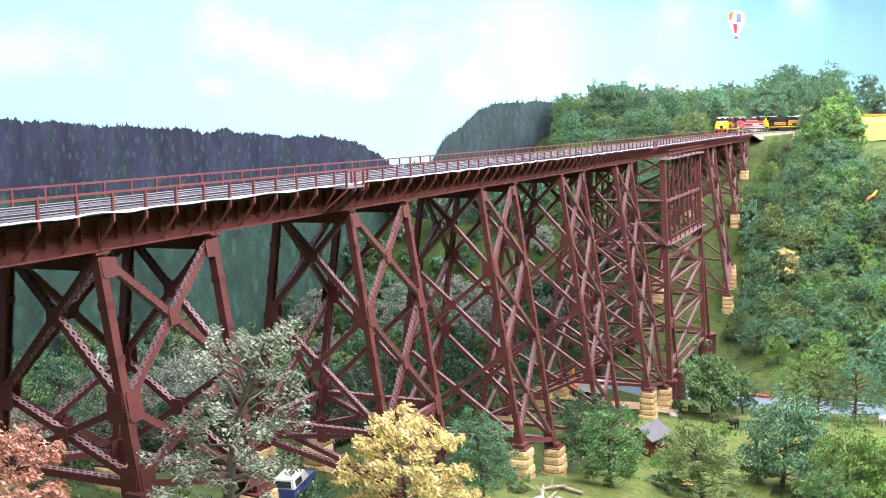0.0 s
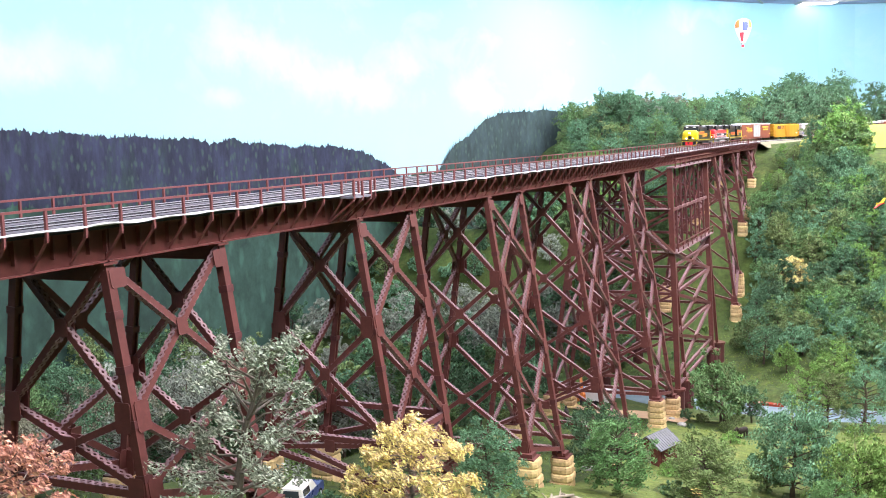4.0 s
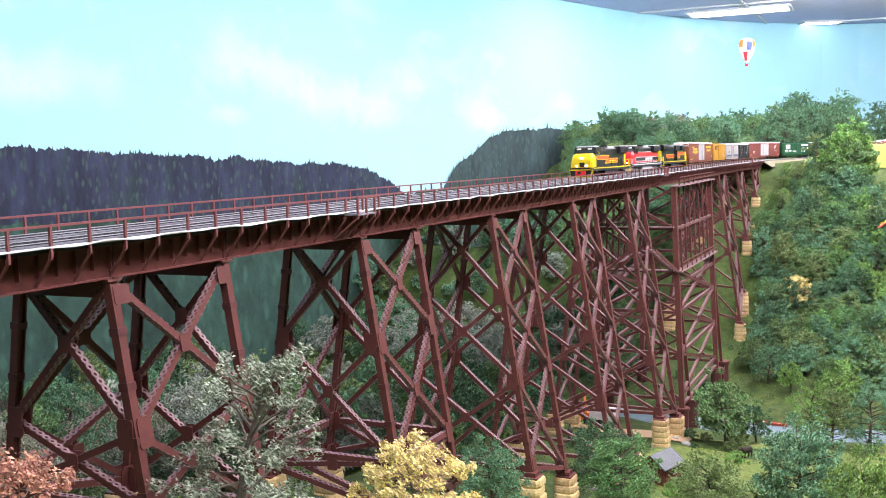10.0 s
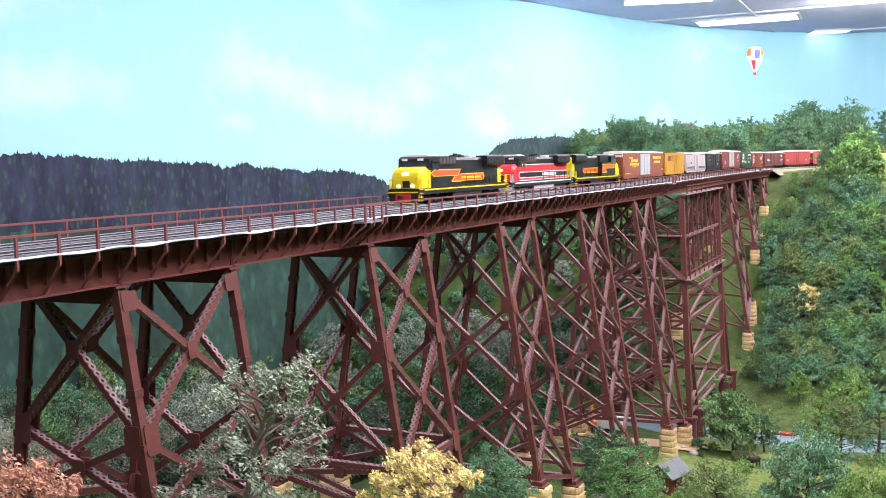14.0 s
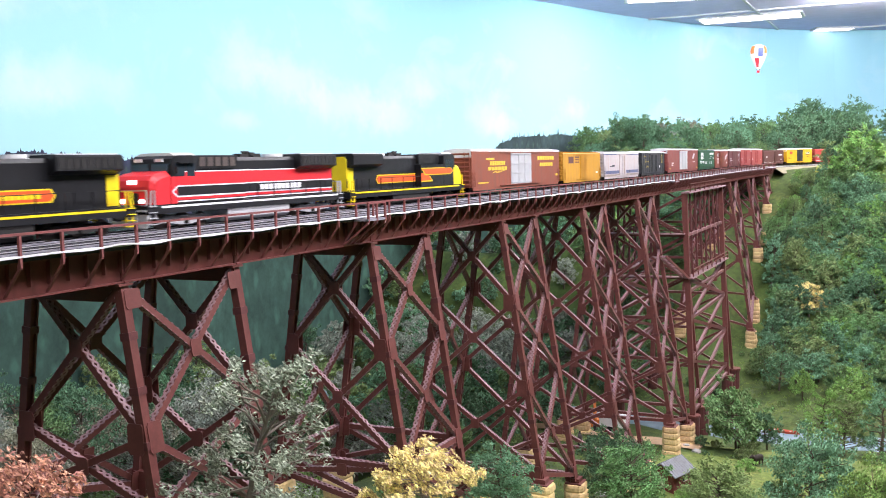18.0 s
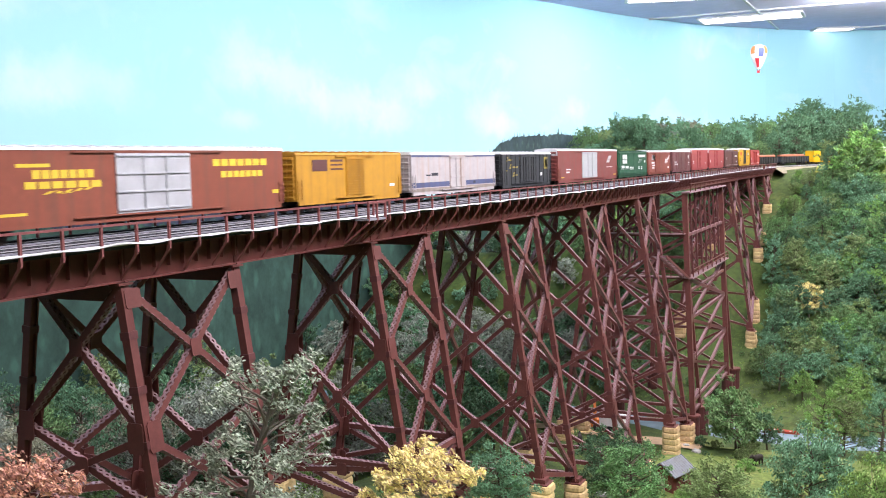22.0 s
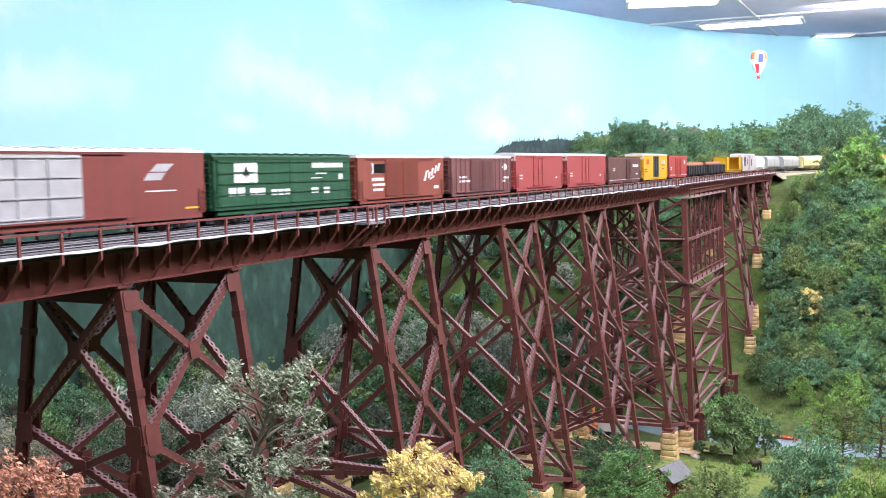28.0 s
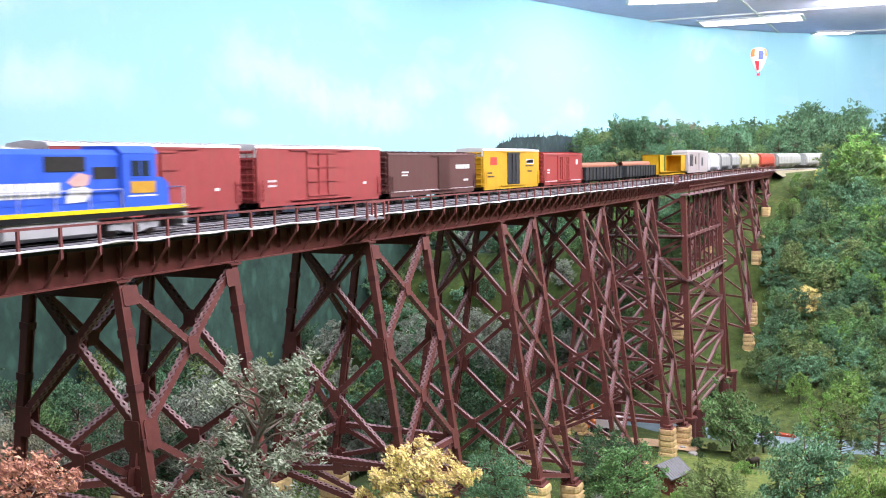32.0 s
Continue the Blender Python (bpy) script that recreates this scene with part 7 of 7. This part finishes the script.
def animal(x, y, rz, material, label, kind):
    z = ground(x, y)
    c = thing(kind, M(x, y, z, rz), label, kind, "animals in the meadow")
    b = lathe([(0.02, -1.0), (0.30, -0.92), (0.42, -0.6), (0.44, 0), (0.42, 0.55), (0.30, 0.85), (0.05, 0.95)], 10)
    b.v = [(q, p * 0.85, r + 1.15) for p, r, q in b.v]
    part("body", b, material, c)
    part("neck", Geo().tube((0.75, 0, 1.25), (1.2, 0, 1.6), 0.24, 0.16, 8), material, c)
    part("head", Geo().hexa([(1.1, -0.13, 1.45), (1.1, 0.13, 1.45), (1.1, 0.13, 1.8), (1.1, -0.13, 1.8)], [(1.65, -0.09, 1.35), (1.65, 0.09, 1.35), (1.65, 0.09, 1.55), (1.65, -0.09, 1.55)]), material, c)
    for xx in (-0.7, 0.65):
        for yy in (-0.22, 0.22):
            part("leg", Geo().tube((xx, yy, -0.05), (xx, yy, 0.95), 0.08, 0.14, 7), material, c)
    part("tail", Geo().tube((-0.95, 0, 1.35), (-1.15, 0, 0.6), 0.05, 0.03, 5), material, c)


cabin(83.6, -12.0, -19)
suv(23.5, 1.2, 12)
animal(101.3, -19.9, 150, P_HIDE, "dark brown cow grazing in the meadow", "cow")
animal(97.6, 4.3, 20, P_HIDE, "black cow standing near the trestle", "cow")
animal(94.5, 2.6, 70, P_HIDE, "black cow standing near the trestle", "cow")
animal(119.5, -40.6, 200, P_PALE, "pale horse in the river meadow", "horse")
animal(114.0, -38.9, 160, P_PALE, "pale horse in the river meadow", "horse")

# the red canoe
can = thing("canoe", M(132.6, -19.4, -42.42, 78), "red canoe floating on the river", "canoe")
hull = Geo()
vs, n = [], 13
for k in range(n):
    u = -1 + 2 * k / (n - 1)
    w = 0.62 * (1 - abs(u) ** 2.4)
    rise = 0.28 * abs(u) ** 3
    for q, zz in ((-w, 0.5 + rise), (-w * 0.75, 0.1 + rise * 0.6), (0, 0.0 + rise * 0.6), (w * 0.75, 0.1 + rise * 0.6), (w, 0.5 + rise), (w * 0.9, 0.46 + rise), (0, 0.12 + rise * 0.6), (-w * 0.9, 0.46 + rise)):
        vs.append((u * 2.9, q, zz))
hull.add(vs, [(8 * k + i, 8 * k + (i + 1) % 8, 8 * k + 8 + (i + 1) % 8, 8 * k + 8 + i) for k in range(n - 1) for i in range(8)])
part("hull", hull, P_CANOE, can)
for xx in (-1.3, 0, 1.3):
    part("thwart", Geo().box(xx, 0, 0.42, 0.28, 0.95, 0.05), P_LOG, can)

# the orange digger by the road
dg = thing("digger", M(113.5, 7.5, ground(113.5, 7.5) + 0.1, 200), "orange tracked digger with a raised boom", "digger")
for s in (-1, 1):
    part("track", Geo().prism([(-1.9, 0.1), (-1.6, 0.0), (1.6, 0.0), (1.9, 0.1), (1.9, 0.55), (1.5, 0.75), (-1.5, 0.75), (-1.9, 0.55)], "y", s * 0.8, s * 1.35), P_RUBBER, dg)
part("body", Geo().span(-1.7, 1.3, -1.2, 1.2, 0.8, 1.9), P_ORANGE, dg)
cb = part("cab", Geo().span(0.2, 1.5, -1.2, -0.1, 1.9, 3.0), P_ORANGE, dg)
part("window", Geo().span(0.35, 1.35, -1.22, -1.2, 2.1, 2.85).span(1.5, 1.52, -1.1, -0.2, 2.1, 2.85), GLASS, cb)
part("boom", Geo().beam((1.2, 0.4, 1.8), (3.2, 0.4, 5.2), 0.4, 0.5).beam((3.2, 0.4, 5.2), (5.4, 0.4, 4.4), 0.35, 0.42), P_ORANGE, dg)
part("stick", Geo().beam((5.4, 0.4, 4.5), (6.0, 0.4, 2.4), 0.3, 0.36), P_ORANGE, dg)
part("bucket", Geo().prism([(5.7, 2.4), (6.4, 2.4), (6.5, 1.7), (6.0, 1.4), (5.5, 1.8)], "y", 0.0, 0.8), UNDER, dg)

# a pale trailer beside it
tl = thing("trailer", M(117.0, 5.0, ground(117, 5) + 0.1, 80), "small white site trailer by the river", "trailer")
part("box", Geo().span(-2.2, 2.2, -1.1, 1.1, 0.7, 2.7), WHITE, tl)
part("window", Geo().span(-1.4, -0.4, -1.12, -1.1, 1.5, 2.3).span(0.4, 1.4, -1.12, -1.1, 1.5, 2.3), GLASS, tl)
for s in (-1, 1):
    part("wheel", Geo().tube((0, s * 0.8, 0.4), (0, s * 1.1, 0.4), 0.4, n=14), P_RUBBER, tl)
part("hitch", Geo().beam((2.2, 0, 0.75), (3.5, 0, 0.5), 0.15, 0.15), UNDER, tl)

# the toy glider over the hillside
gl = thing("toy_glider", M(189.5, -35.4, -12.6, 215, 38, -10) @ Matrix.Scale(0.5, 4), "small red and yellow toy glider above the treetops", "glider")
part("wing", Geo().hexa([(-1.2, -3.4, 0.5), (0.2, -3.4, 0.5), (0.2, -3.4, 0.6), (-1.2, -3.4, 0.6)], [(-1.0, 0, 0.2), (1.6, 0, 0.2), (1.6, 0, 0.4), (-1.0, 0, 0.4)]), RED, gl)
part("wing", Geo().hexa([(-1.0, 0, 0.2), (1.6, 0, 0.2), (1.6, 0, 0.4), (-1.0, 0, 0.4)], [(-1.2, 3.4, 0.5), (0.2, 3.4, 0.5), (0.2, 3.4, 0.6), (-1.2, 3.4, 0.6)]), YELLOW, gl)
part("fuselage", Geo().tube((-2.6, 0, 0.1), (2.0, 0, 0.0), 0.18, 0.34, 10), RED, gl)
part("tail", Geo().span(-2.7, -2.0, -1.0, 1.0, 0.15, 0.25).span(-2.7, -2.1, -0.06, 0.06, 0.2, 1.0), YELLOW, gl)
part("wire", Geo().tube((0, 0, 0.3), (0, 0, -10.5), 0.03, n=4), UNDER, gl)

# fallen logs, rocks and a sack
for x, y, rz, ln in ((42.5, -12.0, 20, 5.5), (45.5, -11.4, -35, 4.0), (47.0, -12.8, 75, 3.4), (40.5, -13.2, 5, 4.5)):
    z = ground(x, y)
    g = Geo().tube((-ln / 2, 0, 0.16), (0, 0.1, 0.3), 0.20, 0.17, 8).tube((0, 0.1, 0.3), (ln / 2, -0.1, 0.2), 0.17, 0.1, 8).tube((ln * 0.1, 0, 0.25), (ln * 0.3, 0.8, 0.75), 0.08, 0.04, 6)
    solid("fallen_log", g, P_LOG, "bleached fallen log lying in the grass", "log", group="fallen logs", m=M(x, y, z, rz))
RR = random.Random(5)
for x, y, sc in ((39.6, -12.6, 0.7), (41.0, -13.6, 0.55), (43.8, -13.0, 0.45), (72, -6.5, 0.7), (104, -11, 0.7), (107, -9, 0.5)):
    bm = bmesh.new()
    bmesh.ops.create_icosphere(bm, subdivisions=2, radius=sc * K)
    for v in bm.verts:
        v.co *= 1 + 0.35 * noise.noise(v.co / K * 1.3 + Vector((x, y, 0)))
        v.co.z *= 0.62
    me = bpy.data.meshes.new("rock")
    bm.to_mesh(me)
    bm.free()
    me.materials.append(P_ROCK)
    ob = new("rock", me)
    ob.matrix_basis = M(x, y, ground(x, y) + sc * 0.25, RR.uniform(0, 360))
    tagged(ob, "rounded grey rock half sunk in the grass", "rock", "rocks in the valley")
sk = Geo()
sk.sm = True
b = block_geo(2.2, 1.3, 0.6, 9)
solid("straw_sack", b, P_HAY, "golden straw bale lying in the meadow", "straw bale", m=M(67.3, -19.8, ground(67.3, -19.8), 25))

# grass tufts, too many to count
V, F = [], []
for k in range(22000):
    x, y = RR.uniform(0, 185), RR.uniform(-46, 26)
    if 107 < x - river_bend(y) < 135:
        continue
    if noise.noise(Vector((x / 7, y / 7, 1.3))) < -0.12:
        continue
    z, s = ground(x, y), RR.uniform(0.12, 0.34)
    for j in range(5):
        a = RR.uniform(0, math.tau)
        dx, dy = math.cos(a) * s * 0.35, math.sin(a) * s * 0.35
        i = len(V)
        V += [((x - dy * 0.5) * K, (y + dx * 0.5) * K, (z - 0.05) * K), ((x + dy * 0.5) * K, (y - dx * 0.5) * K, (z - 0.05) * K), ((x + dx * 2) * K, (y + dy * 2) * K, (z + s * RR.uniform(0.5, 1)) * K)]
        F.append((i, i + 1, i + 2))
me = bpy.data.meshes.new("grass")
me.from_pydata(V, [], F)
me.materials.append(P_MOSS)
ob = new("grass", me)
ob.matrix_basis = M(0, 0, 0)
tagged(ob, "short green and straw-coloured grass tufts over the valley floor", "grass", kind="stuff")

motions()
